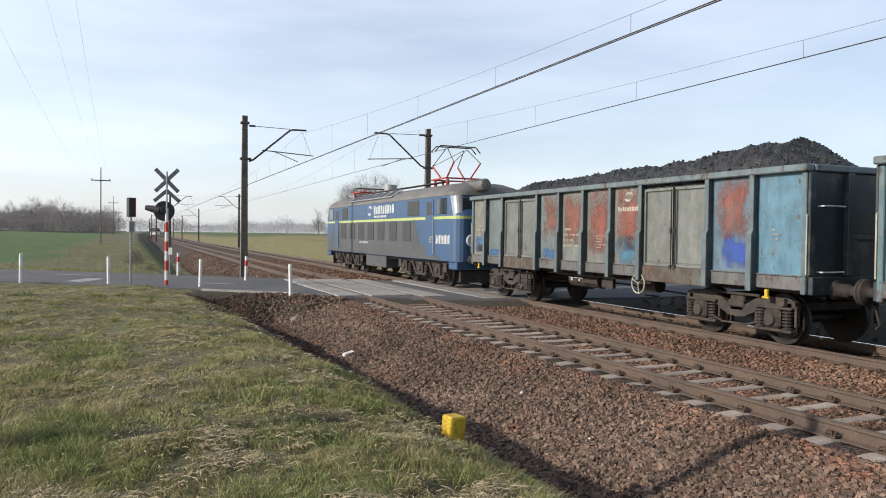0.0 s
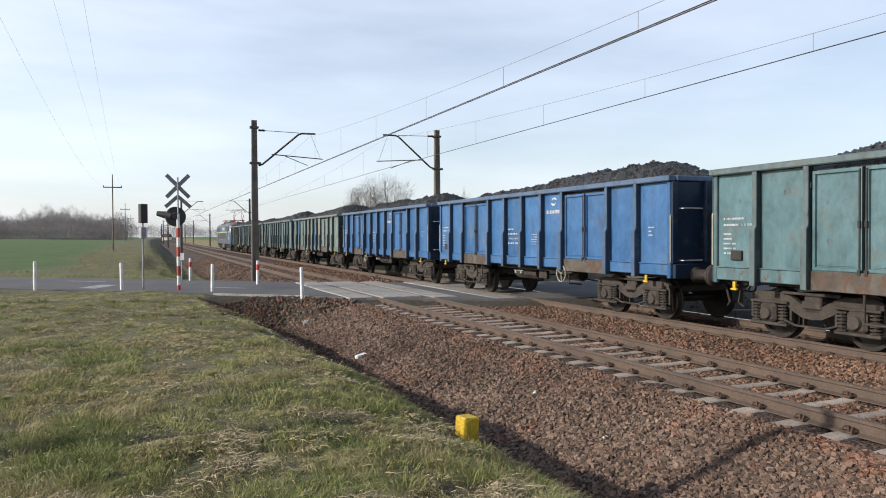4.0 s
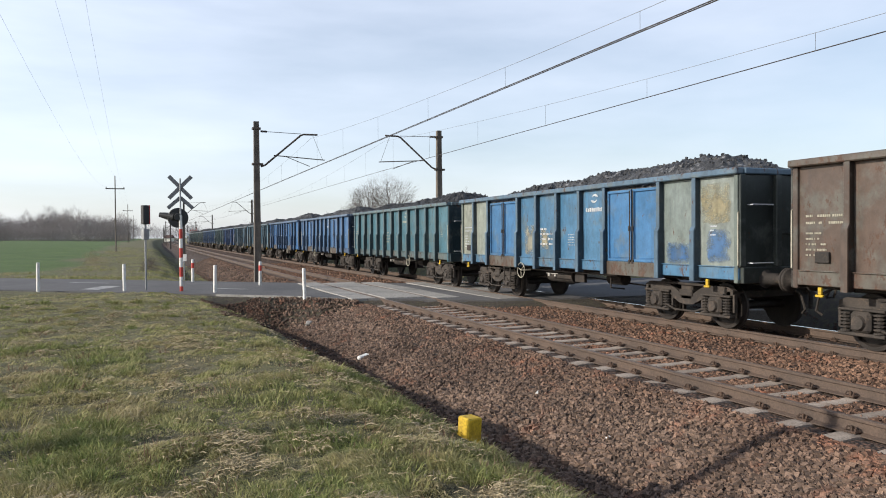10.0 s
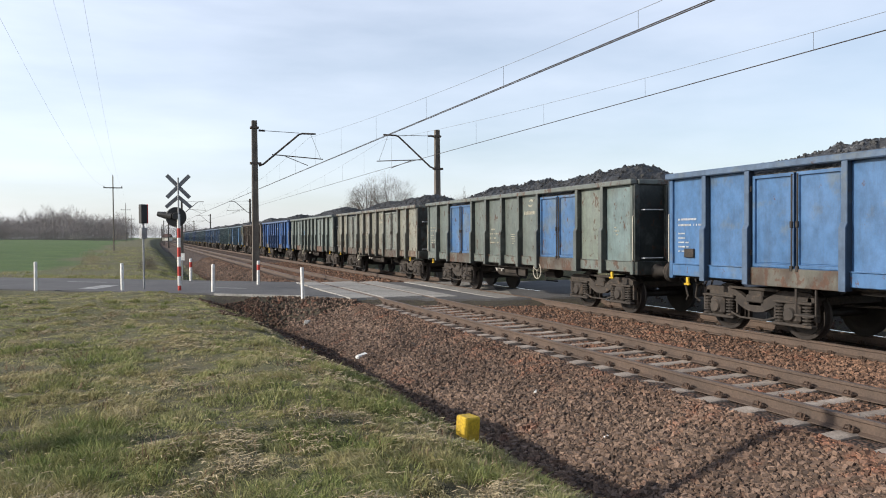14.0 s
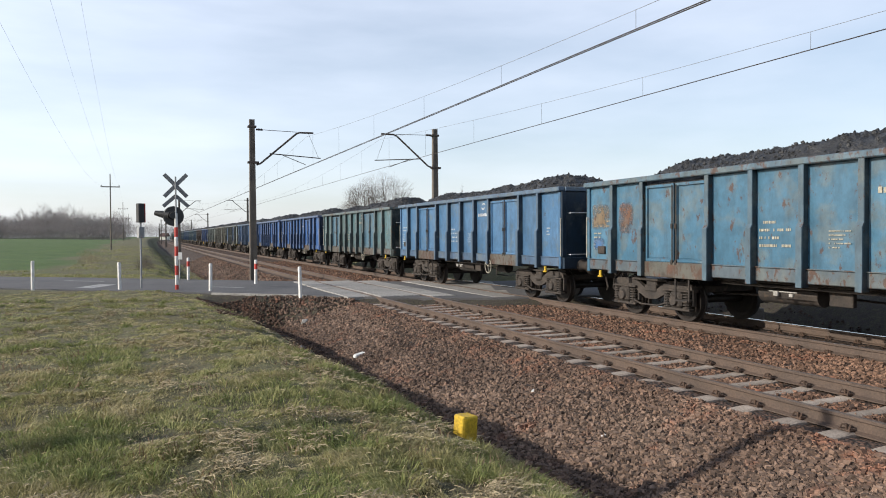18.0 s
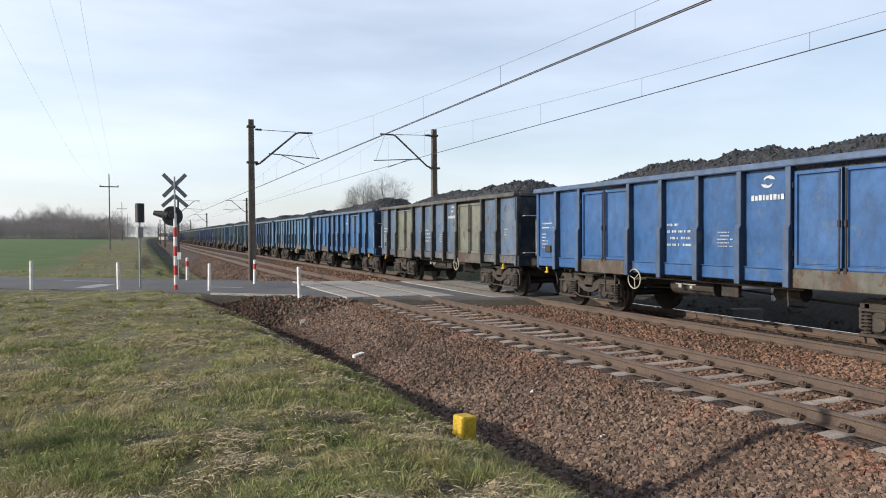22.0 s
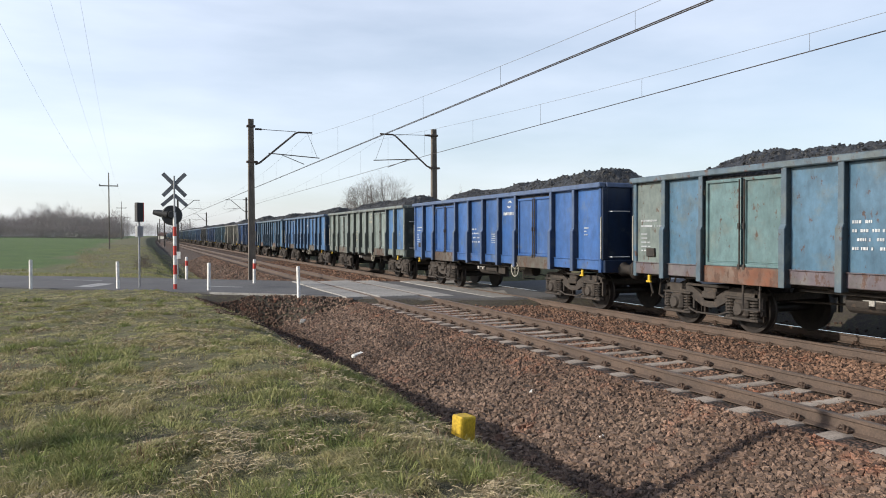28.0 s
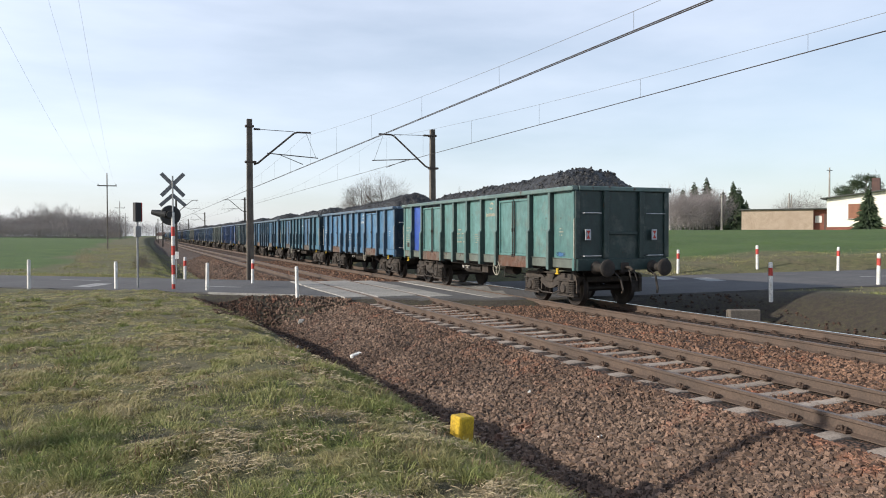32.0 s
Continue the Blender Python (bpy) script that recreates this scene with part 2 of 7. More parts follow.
# ---- mesh tools ----
class Mesh:
    """Collects vertices and faces of one part."""

    def __init__(self):
        self.v, self.f = [], []

    def add(self, verts, faces):
        n = len(self.v)
        self.v += [tuple(p) for p in verts]
        self.f += [tuple(i + n for i in q) for q in faces]
        return self

    def box(self, x0, x1, y0, y1, z0, z1, b=0.0, m=None):
        """A box; b chamfers its edges."""
        if not b:
            vs = [(x, y, z) for z in (z0, z1) for y in (y0, y1) for x in (x0, x1)]
            fs = [(0, 2, 3, 1), (4, 5, 7, 6), (0, 1, 5, 4), (2, 6, 7, 3), (0, 4, 6, 2), (1, 3, 7, 5)]
        else:
            lo, hi = (x0, y0, z0), (x1, y1, z1)
            vs, idx = [], {}
            for s in range(8):
                c = [(lo, hi)[s >> a & 1][a] for a in range(3)]
                d = [(1, -1)[s >> a & 1] * b for a in range(3)]
                for a in range(3):
                    idx[s, a] = len(vs)
                    vs.append(tuple(c[k] if k == a else c[k] + d[k] for k in range(3)))
            fs = []
            for a in range(3):
                u, w = 1 << (a + 1) % 3, 1 << (a + 2) % 3
                fs.append(tuple(idx[s, a] for s in (0, w, u | w, u)))
                fs.append(tuple(idx[s | 1 << a, a] for s in (0, u, u | w, w)))
            for a in range(3):  # edges along axis a
                p, q = (a + 1) % 3, (a + 2) % 3
                for sp in (0, 1):
                    for sq in (0, 1):
                        s = sp << p | sq << q
                        e = (idx[s, p], idx[s, q], idx[s | 1 << a, q], idx[s | 1 << a, p])
                        fs.append(e if sp != sq else e[::-1])
            for s in range(8):
                t = (idx[s, 0], idx[s, 1], idx[s, 2])
                fs.append(t if bin(s).count("1") % 2 else t[::-1])
        if m is not None:
            vs = [m @ Vector(p) for p in vs]
        return self.add(vs, fs)

    def cyl(self, p, q, r, n=12, r2=None, caps=True):
        p, q = Vector(p), Vector(q)
        ax = (q - p).normalized()
        u = ax.orthogonal().normalized()
        w = ax.cross(u)
        r2 = r if r2 is None else r2
        vs = [p + (u * math.cos(2 * math.pi * i / n) + w * math.sin(2 * math.pi * i / n)) * r for i in range(n)]
        vs += [q + (u * math.cos(2 * math.pi * i / n) + w * math.sin(2 * math.pi * i / n)) * r2 for i in range(n)]
        fs = [(i, (i + 1) % n, n + (i + 1) % n, n + i) for i in range(n)]
        if caps:
            fs += [tuple(range(n - 1, -1, -1)), tuple(range(n, 2 * n))]
        return self.add(vs, fs)

    def tube(self, pts, r, n=6, closed=False):
        pts = [Vector(p) for p in pts]
        k = len(pts)
        vs, fs = [], []
        up = None
        for i, p in enumerate(pts):
            a = pts[(i - 1) % k] if closed or i else p
            c = pts[(i + 1) % k] if closed or i < k - 1 else p
            t = (c - a).normalized()
            if up is None:
                up = t.orthogonal().normalized()
            up = (up - t * up.dot(t)).normalized()
            w = t.cross(up)
            vs += [p + (up * math.cos(2 * math.pi * j / n) + w * math.sin(2 * math.pi * j / n)) * r for j in range(n)]
        for i in range(k if closed else k - 1):
            o, o2 = i * n, (i + 1) % k * n
            fs += [(o + j, o + (j + 1) % n, o2 + (j + 1) % n, o2 + j) for j in range(n)]
        if not closed:
            fs += [tuple(range(n - 1, -1, -1)), tuple(range((k - 1) * n, k * n))]
        return self.add(vs, fs)

    def spin(self, prof, axis="x", n=24, at=(0, 0, 0)):
        """A profile of (along, radius) turned round an axis."""
        vs, fs = [], []
        for a, r in prof:
            for j in range(n):
                c, s = r * math.cos(2 * math.pi * j / n), r * math.sin(2 * math.pi * j / n)
                p = {"x": (a, c, s), "y": (s, a, c), "z": (c, s, a)}[axis]
                vs.append((p[0] + at[0], p[1] + at[1], p[2] + at[2]))
        for i in range(len(prof) - 1):
            fs += [(i * n + j, i * n + (j + 1) % n, (i + 1) * n + (j + 1) % n, (i + 1) * n + j) for j in range(n)]
        fs += [tuple(range(n - 1, -1, -1)), tuple(range((len(prof) - 1) * n, len(prof) * n))]
        return self.add(vs, fs)

    def sweep(self, sec, stations):
        """A closed section of (x, z) carried along stations of (x, y, z)."""
        n = len(sec)
        vs = [(x + sx, y, z + sz) for x, y, z in stations for sx, sz in sec]
        fs = [(i * n + j, i * n + (j + 1) % n, (i + 1) * n + (j + 1) % n, (i + 1) * n + j)
              for i in range(len(stations) - 1) for j in range(n)]
        fs += [tuple(range(n - 1, -1, -1)), tuple(range((len(stations) - 1) * n, len(stations) * n))]
        return self.add(vs, fs)

    def mesh(self, name, material, smooth=False):
        me = bpy.data.meshes.new(name)
        me.from_pydata(self.v, [], self.f)
        for mt in material if isinstance(material, (list, tuple)) else [material]:
            me.materials.append(mt)
        if smooth:
            me.polygons.foreach_set("use_smooth", [True] * len(me.polygons))
        me.update()
        return me


def fast_mesh(name, verts, tris, material, smooth=False):
    """A mesh from numpy arrays: vertices (n, 3) and equal-sided faces (m, k)."""
    me = bpy.data.meshes.new(name)
    k = tris.shape[1]
    me.vertices.add(len(verts))
    me.vertices.foreach_set("co", np.asarray(verts, np.float32).ravel())
    me.loops.add(tris.size)
    me.loops.foreach_set("vertex_index", np.asarray(tris, np.int32).ravel())
    me.polygons.add(len(tris))
    me.polygons.foreach_set("loop_start", np.arange(0, tris.size, k, dtype=np.int32))
    me.polygons.foreach_set("use_smooth", np.full(len(tris), smooth))
    me.materials.append(material)
    me.update(calc_edges=True)
    return me


def part(name, mesh, material, parent=None, label="", m=None, smooth=False):
    """One mesh object under a thing or a part. mesh: a Mesh, or mesh data to share."""
    data = mesh.mesh(name, material, smooth) if isinstance(mesh, Mesh) else mesh
    ob = new(name, data)
    if parent:
        ob.parent = parent
    if m is not None:
        ob.matrix_basis = m
    if label:
        tagged(ob, label)
    return ob


def thing(name, label, category, m=None, group="", kind=""):
    ob = tagged(new(name), label, category, group, kind)
    ob.empty_display_size = 0.3
    if m is not None:
        ob.matrix_basis = m
    return ob


# ---- the line of the track: a very wide bend to the right ----
K, NEAR, FAR = 6.02e-5, 7.62, 11.70


def bend(y):
    return 0.5 * K * y * y


def on_track(y, lateral=0.0, z=0.0):
    """A pose at station y, lateral metres right of the camera's line."""
    return pose(lateral + bend(y), y, z, 0, 0, -math.degrees(K * y))


def clamp01(a):
    return np.clip(a, 0.0, 1.0)


def ease(a):
    a = clamp01(a)
    return a * a * (3 - 2 * a)


CA, SA = math.cos(radians(22.73)), math.sin(radians(22.73))
ROAD_L = [-400, -60, -18, -5, -3, 1.5, 6, 12, 25, 60, 400]   # across the view
ROAD_D = [60, 36, 30.0, 28.0, 27.0, 26.3, 26.2, 26.3, 26.8, 31, 90]  # away from the camera
ROAD_Z = [1.0, 0.5, 0.12, -0.06, -0.02, -0.02, 0.10, 0.32, 0.62, 1.6, 3.0]
ROAD_W = [3.2, 3.2, 3.2, 3.4, 3.9, 4.0, 4.0, 3.9, 3.6, 3.2, 3.2]


def road_at(x, y):
    """Distance from the road's centre line, its height and half width there."""
    l, d = x * CA - y * SA, x * SA + y * CA
    return d - np.interp(l, ROAD_L, ROAD_D), np.interp(l, ROAD_L, ROAD_Z), np.interp(l, ROAD_L, ROAD_W)


def bank_edge(y):
    """Where the grass bank breaks off towards the line."""
    return np.interp(y, [4, 5.7, 7.4, 10.1, 12.3, 15.5, 19, 23, 30], [3.26, 3.20, 3.10, 2.94, 2.88, 2.85, 2.60, 2.16, 1.8])


def unevenness(x, y):
    """Humps and hollows of the grassland."""
    x, y = np.asarray(x, float), np.asarray(y, float)
    return np.array([noise.noise((a * 0.9, b * 0.9, 0)) * 0.05 + noise.noise((a * 0.23, b * 0.23, 3)) * 0.09 + (noise.noise((a * 2.6, b * 2.6, 8)) * 0.035 if abs(a) < 12 and 0 < b < 30 else 0.0)
                     for a, b in zip(x.ravel(), y.ravel())]).reshape(x.shape)


def ground_z(x, y):
    x, y = np.asarray(x, float), np.asarray(y, float)
    u = x - 0.5 * K * y * y
    r = np.hypot(x, y)
    # left: a bank of grass, then a field that rises a little
    left = 0.26 - 0.10 * ease((y - 10) / 16) - 0.25 * ease((y - 30) / 14) + 1.0 * ease((y - 40) / 130) + 0.1 * ease((r - 200) / 300)
    left = left + 0.5 * ease((-u - 6) / 40) * ease((y - 30) / 60)
    right = 0.32 + 0.55 * ease((u - 17) / 14) + 1.45 * ease((r - 28) / 45)
    right = right * (1 - 0.45 * ease((y - 60) / 120))
    bed = -1.02
    fall = np.interp(u - bank_edge(y), [-1.5, -0.8, -0.4, 0.0, 0.3, 0.6, 1.2], [0, 0.08, 0.20, 0.34, 0.56, 0.76, 1.0])
    z = np.where(u < 9, left + (bed - left) * fall, bed + (right - bed) * ease((u - 15.0) / 3.0))
    d, rz, rw = road_at(x, y)
    w = 1 - ease((np.abs(d) - rw - 0.1) / np.where(d < 0, np.where(u > 9, 3.4, 1.6), 2.2))
    z = z * (1 - w) + (rz - 0.05) * w
    return z


def ground_at(x, y):
    return float(ground_z(x, y))

# ---- ground: one sheet to the horizon ----
def grass_material():
    m, nt, b = mat_base("spring grass and old straw", 0.95)
    v = coords(nt, False)
    green = blend(nt, noise_at(nt, v, 1.1, 4), (0.105, 0.108, 0.042), (0.165, 0.155, 0.066))
    straw = blend(nt, noise_at(nt, v, 9, 3), (0.20, 0.16, 0.085), (0.11, 0.085, 0.05))
    c = blend(nt, step(nt, noise_at(nt, v, 0.8, 6, 0.65), 0.42, 0.64, 0.0, 0.8), green, straw)
    c = blend(nt, step(nt, noise_at(nt, v, 3.0, 5, 0.7), 0.52, 0.66, 0, 0.85), c, (0.045, 0.038, 0.022))
    # a crop of young green corn beyond the verge
    at = nt.nodes.new("ShaderNodeAttribute")
    at.attribute_name = "crop"
    crop = blend(nt, step(nt, noise_at(nt, v, 0.25, 7, 0.7), 0.35, 0.65), (0.036, 0.098, 0.009), (0.080, 0.145, 0.020))
    c = blend(nt, at.outputs["Fac"], c, crop)
    # dark sooty earth in the ditches, and the train's shade painted right of the line
    at2 = nt.nodes.new("ShaderNodeAttribute")
    at2.attribute_name = "soil"
    c = blend(nt, at2.outputs["Fac"], c, blend(nt, noise_at(nt, v, 6, 5), (0.028, 0.022, 0.018), (0.058, 0.044, 0.033)))
    c = blend(nt, step(nt, noise_at(nt, v, 8, 5, 0.8), 0.46, 0.60, 0, 0.6), c, (0.075, 0.07, 0.032))
    fine = noise_at(nt, v, 34, 6, 0.8)
    sc = nt.nodes.new("ShaderNodeVectorMath")
    sc.operation = "SCALE"
    nt.links.new(c, sc.inputs[0])
    nt.links.new(step(nt, fine, 0.32, 0.68, 0.35, 1.65), sc.inputs["Scale"])
    nt.links.new(sc.outputs[0], b.inputs["Base Color"])
    bump(nt, b, fine, 0.8, 0.05)
    return m


def spread(parts):
    """Grid lines: (from, to, step) stretches, then growing steps out to the horizon."""
    out = []
    for a, b, s in parts:
        out += list(np.arange(a, b, s))
    return np.array(out)


gx = np.concatenate([-np.geomspace(3200, 40, 24), spread([(-36, -8, 2.0), (-8, -2, 0.3), (-2, 5.2, 0.15), (5.2, 14, 0.8), (14, 20, 0.3), (20, 50, 1.0)]), np.geomspace(50, 3200, 30)])
gy = np.concatenate([-np.geomspace(2000, 12, 14), spread([(-8, 2, 1.0), (2, 12, 0.16), (12, 40, 0.3), (40, 120, 1.5)]), np.geomspace(120, 4200, 44)])
GX, GY = np.meshgrid(gx, gy)
GZ = ground_z(GX, GY)
U = GX - bend(GY)
rough_ground = unevenness(GX, GY)
dr, _, hw = road_at(GX, GY)
GZ = GZ + rough_ground * ease((np.abs(dr) - hw) / 1.5) * np.where((U > 4.2) & (U < 15.5), 0.2, 1.0)
nx, ny = len(gx), len(gy)
idx = np.arange(nx * ny).reshape(ny, nx)
quads = np.stack([idx[:-1, :-1], idx[:-1, 1:], idx[1:, 1:], idx[1:, :-1]], -1).reshape(-1, 4)
gme = fast_mesh("ground", np.stack([GX, GY, GZ], -1).reshape(-1, 3), quads, grass_material(), True)
R = np.hypot(GX, GY)
ragged_edge = np.array([noise.fractal((a * 0.11, b * 0.11, 2), 0.7, 2.0, 4) for a, b in zip(GX.ravel(), GY.ravel())]).reshape(GX.shape)
left_crop = ease((-U - 3.5 - 0.006 * GY + 2.0 * ragged_edge) / 2.5) * ease((dr - hw - 7.0 + 5.0 * ragged_edge) / 4.0)
crop = 0.95 * np.where(U < 7, left_crop, ease((dr - hw - 4.5 + 2.5 * ragged_edge) / 2.5) * ease((U - 20) / 3))
# right of the line the mask runs on as the train's painted shadow
soil = ease((U - bank_edge(GY) - 0.30) / 0.5) * ease((np.where(GY < 27, 18.4, 15.9) - U) / 0.8) * np.where(GY < 29, 1.0, 0.45) * (GY < 200)
soil = np.maximum(soil, ease((U - 1.7 - 0.8 * ease((24 - GY) / 6)) / 0.5) * ease((GY - 17) / 3) * (U < 5) * (dr < 0))
for nm, arr in (("crop", crop), ("soil", soil)):
    a = gme.attributes.new(nm, "FLOAT", "POINT")
    a.data.foreach_set("value", np.asarray(arr, np.float32).ravel())
ground = tagged(new("ground", gme), "spring grass verge and young green crop fields", "ground", kind="structure")


# ---- road over the line ----
def strip(name, l0, l1, off0, off1, lift, material, n=60, thick=0.0, label=""):
    """A band along the road, off0 to off1 across it."""
    mb = Mesh()
    ls = np.linspace(l0, l1, n)
    rows = []
    for l in ls:
        d, z, w = np.interp(l, ROAD_L, ROAD_D), np.interp(l, ROAD_L, ROAD_Z), np.interp(l, ROAD_L, ROAD_W)
        for o in (off0 * w, off1 * w):
            dd = d + o
            rows.append((l * CA + dd * SA, -l * SA + dd * CA, z + lift))
    vs = rows + [(x, y, z - thick) for x, y, z in rows]
    k = len(rows)
    fs = [(2 * i, 2 * i + 2, 2 * i + 3, 2 * i + 1) for i in range(n - 1)]
    fs += [(2 * i, k + 2 * i, k + 2 * i + 2, 2 * i + 2) for i in range(n - 1)]
    fs += [(2 * i + 1, 2 * i + 3, k + 2 * i + 3, k + 2 * i + 1) for i in range(n - 1)]
    mb.add(vs, fs)
    return mb


def road_point(l, o):
    d, z, w = (float(np.interp(l, ROAD_L, c)) for c in (ROAD_D, ROAD_Z, ROAD_W))
    return l * CA + (d + o * w) * SA, -l * SA + (d + o * w) * CA, z


tagged(part("road", strip("road", -200, 200, -1, 1, 0.0, None, 300, 0.16), M["asphalt"]), "worn grey asphalt country road", "road", kind="structure")
tagged(part("kerb", strip("kerb", -8.0, -4.6, -1.035, -1.0, 0.012, None, 14, 0.25), M["concrete"]), "pale concrete kerb at the edge of the road", "kerb", kind="structure")
# stop lines and edge dashes
for l0, l1, a, b in ((-13.6, -12.9, -0.75, -0.15), (9.6, 10.2, 0.05, 0.55), (8.4, 9.0, 0.45, 0.9), (-16.0, -14.2, 0.3, 0.36), (15, 17.5, -0.03, 0.03), (-9.0, -7.6, -0.25, -0.19)):
    tagged(part("road_marking", strip("mark", l0, l1, a, b, 0.004, None, 6), M["wornline"]), "worn white road marking on asphalt", "road marking", kind="structure")

# ---- ballast bed ----
def ballast_material():
    m, nt, b = mat_base("rusty granite ballast", 0.95)
    v = coords(nt, False)
    vo = nt.nodes.new("ShaderNodeTexVoronoi")
    vo.inputs["Scale"].default_value = 20.0
    nt.links.new(v, vo.inputs["Vector"])
    sp = nt.nodes.new("ShaderNodeSeparateColor")
    nt.links.new(vo.outputs["Color"], sp.inputs["Color"])
    c = blend(nt, sp.outputs["Red"], (0.07, 0.044, 0.033), (0.19, 0.125, 0.094))
    c = blend(nt, step(nt, noise_at(nt, v, 0.5, 4), 0.4, 0.65, 0, 0.6), c, (0.15, 0.08, 0.056))
    c = blend(nt, step(nt, noise_at(nt, v, 4.0, 5, 0.8), 0.46, 0.62, 0, 0.7), c, (0.05, 0.033, 0.026))
    c = blend(nt, step(nt, vo.outputs["Distance"], 0.25, 0.6), c, (0.04, 0.03, 0.024))
    nt.links.new(c, b.inputs["Base Color"])
    bump(nt, b, vo.outputs["Distance"], 1.0, -0.06)
    return m


def ballast_top(u):
    """Height of the ballast at u metres right of the camera's line."""
    return np.interp(u, [3.9, 5.95, 6.25, 6.70, 6.95, 8.3, 8.6, 9.65, 10.4, 10.9, 12.6, 13.4, 15.6],
                     [-1.05, -0.25, -0.165, -0.178, -0.215, -0.215, -0.175, -0.20, -0.16, -0.17, -0.17, -0.19, -1.05])


def dust_and_shade(m):
    """Brake dust has stained the stones between and beside the rails. The far track also gets painted train shade."""
    nt = m.node_tree
    b = nt.nodes["Principled BSDF"]
    c = b.inputs["Base Color"].links[0].from_socket
    sx = nt.nodes.new("ShaderNodeSeparateXYZ")
    nt.links.new(nt.nodes.new("ShaderNodeTexCoord").outputs["Object"], sx.inputs[0])
    f = nt.nodes.new("ShaderNodeMath")
    f.operation = "MULTIPLY"
    nt.links.new(step(nt, sx.outputs["X"], 5.6, 6.9), f.inputs[0])
    nt.links.new(step(nt, sx.outputs["X"], 16.5, 14.5, 0.0, 1.0), f.inputs[1])
    tint = blend(nt, f.outputs[0], (1, 1, 1), (1.09, 0.93, 0.83))
    tint = blend(nt, step(nt, sx.outputs["X"], 11.0, 11.5), tint, (0.34, 0.30, 0.28))  # train's shade put into the far track's stones
    tint = blend(nt, step(nt, sx.outputs["X"], 4.45, 4.05), tint, (0.60, 0.54, 0.50))  # stones darker towards the toe
    nt.links.new(blend(nt, 1.0, c, tint, "MULTIPLY"), b.inputs["Base Color"])


us = np.concatenate([np.linspace(3.9, 15.6, 60)])
ysb = np.concatenate([np.arange(-60, 0, 3.0), np.arange(0, 40, 0.25), np.arange(40, 120, 2.0), np.geomspace(120, 1500, 40)])
BU, BY = np.meshgrid(us, ysb)
lump = np.array([noise.noise((a * 7, c * 7, 0)) * 0.018 + noise.noise((a * 1.3, c * 1.3, 5)) * 0.03 for a, c in zip(BU.ravel(), BY.ravel())]).reshape(BU.shape)
BZ = ballast_top(BU) + lump
dB, zB, wB = road_at(BU, BY)
BZ = np.where(np.abs(dB) < wB + 0.2, np.minimum(BZ, -0.3), BZ)
bi = np.arange(BU.size).reshape(BU.shape)
bq = np.stack([bi[:-1, :-1], bi[:-1, 1:], bi[1:, 1:], bi[1:, :-1]], -1).reshape(-1, 4)
M["ballast"] = ballast_material()
M["stone"] = surface("granite ballast stone", (0.168, 0.114, 0.083), (0.110, 0.072, 0.052), 0.7, 50, 0.95, 0, 0.3, vary=0.66, island=True, c3=(0.185, 0.090, 0.058))
dust_and_shade(M["stone"])
dust_and_shade(M["ballast"])
ballast = tagged(new("ballast_bed", fast_mesh("ballast_bed", np.stack([BU + bend(BY), BY, BZ], -1).reshape(-1, 3), bq, M["ballast"], True)),
                 "rust-brown crushed stone ballast under both tracks", "ballast", kind="structure")


# ---- tracks ----
RAIL_SEC = [(-0.075, -0.172), (0.075, -0.172), (0.075, -0.16), (0.012, -0.14), (0.010, -0.045), (0.036, -0.032), (0.036, -0.006), (0.028, 0.0),
            (-0.028, 0.0), (-0.036, -0.006), (-0.036, -0.032), (-0.010, -0.045), (-0.012, -0.14), (-0.075, -0.16)]
st = list(np.arange(-60, 60, 4.0)) + list(np.geomspace(60, 1400, 40))


def sleeper_mesh():
    mb = Mesh()
    ys = [(-1.3, 0.26, -0.02), (-1.22, 0.26, 0.02), (-0.95, 0.25, 0.035), (-0.5, 0.21, 0.0), (0.5, 0.21, 0.0), (0.95, 0.25, 0.035), (1.22, 0.26, 0.02), (1.3, 0.26, -0.02)]
    vs = []
    for x, w, z in ys:
        vs += [(x, -w / 2, -0.22), (x, -w / 2 + 0.01, z - 0.015), (x, -w / 2 + 0.04, z), (x, w / 2 - 0.04, z), (x, w / 2 - 0.01, z - 0.015), (x, w / 2, -0.22)]
    fs = [(i * 6 + j, i * 6 + (j + 1) % 6, i * 6 + 6 + (j + 1) % 6, i * 6 + 6 + j) for i in range(7) for j in range(6)]
    fs += [tuple(range(5, -1, -1)), tuple(range(42, 48))]
    return mb.add(vs, fs)


SLEEPER = sleeper_mesh()
sleeper_data = SLEEPER.mesh("sleeper", M["sleeper"])
clip_mb = Mesh()
for sx in (-1, 1):
    clip_mb.box(sx * 0.09 - 0.05, sx * 0.09 + 0.05, -0.07, 0.07, 0.0, 0.022, 0.006)
    clip_mb.cyl((sx * 0.10, 0, 0.01), (sx * 0.10, 0, 0.075), 0.016, 6)
    clip_mb.tube([(sx * 0.13, -0.055, 0.02), (sx * 0.10, -0.05, 0.06), (sx * 0.06, 0, 0.05), (sx * 0.10, 0.05, 0.06), (sx * 0.13, 0.055, 0.02)], 0.011, 5)
clip_data = clip_mb.mesh("rail_clip", M["clip"])

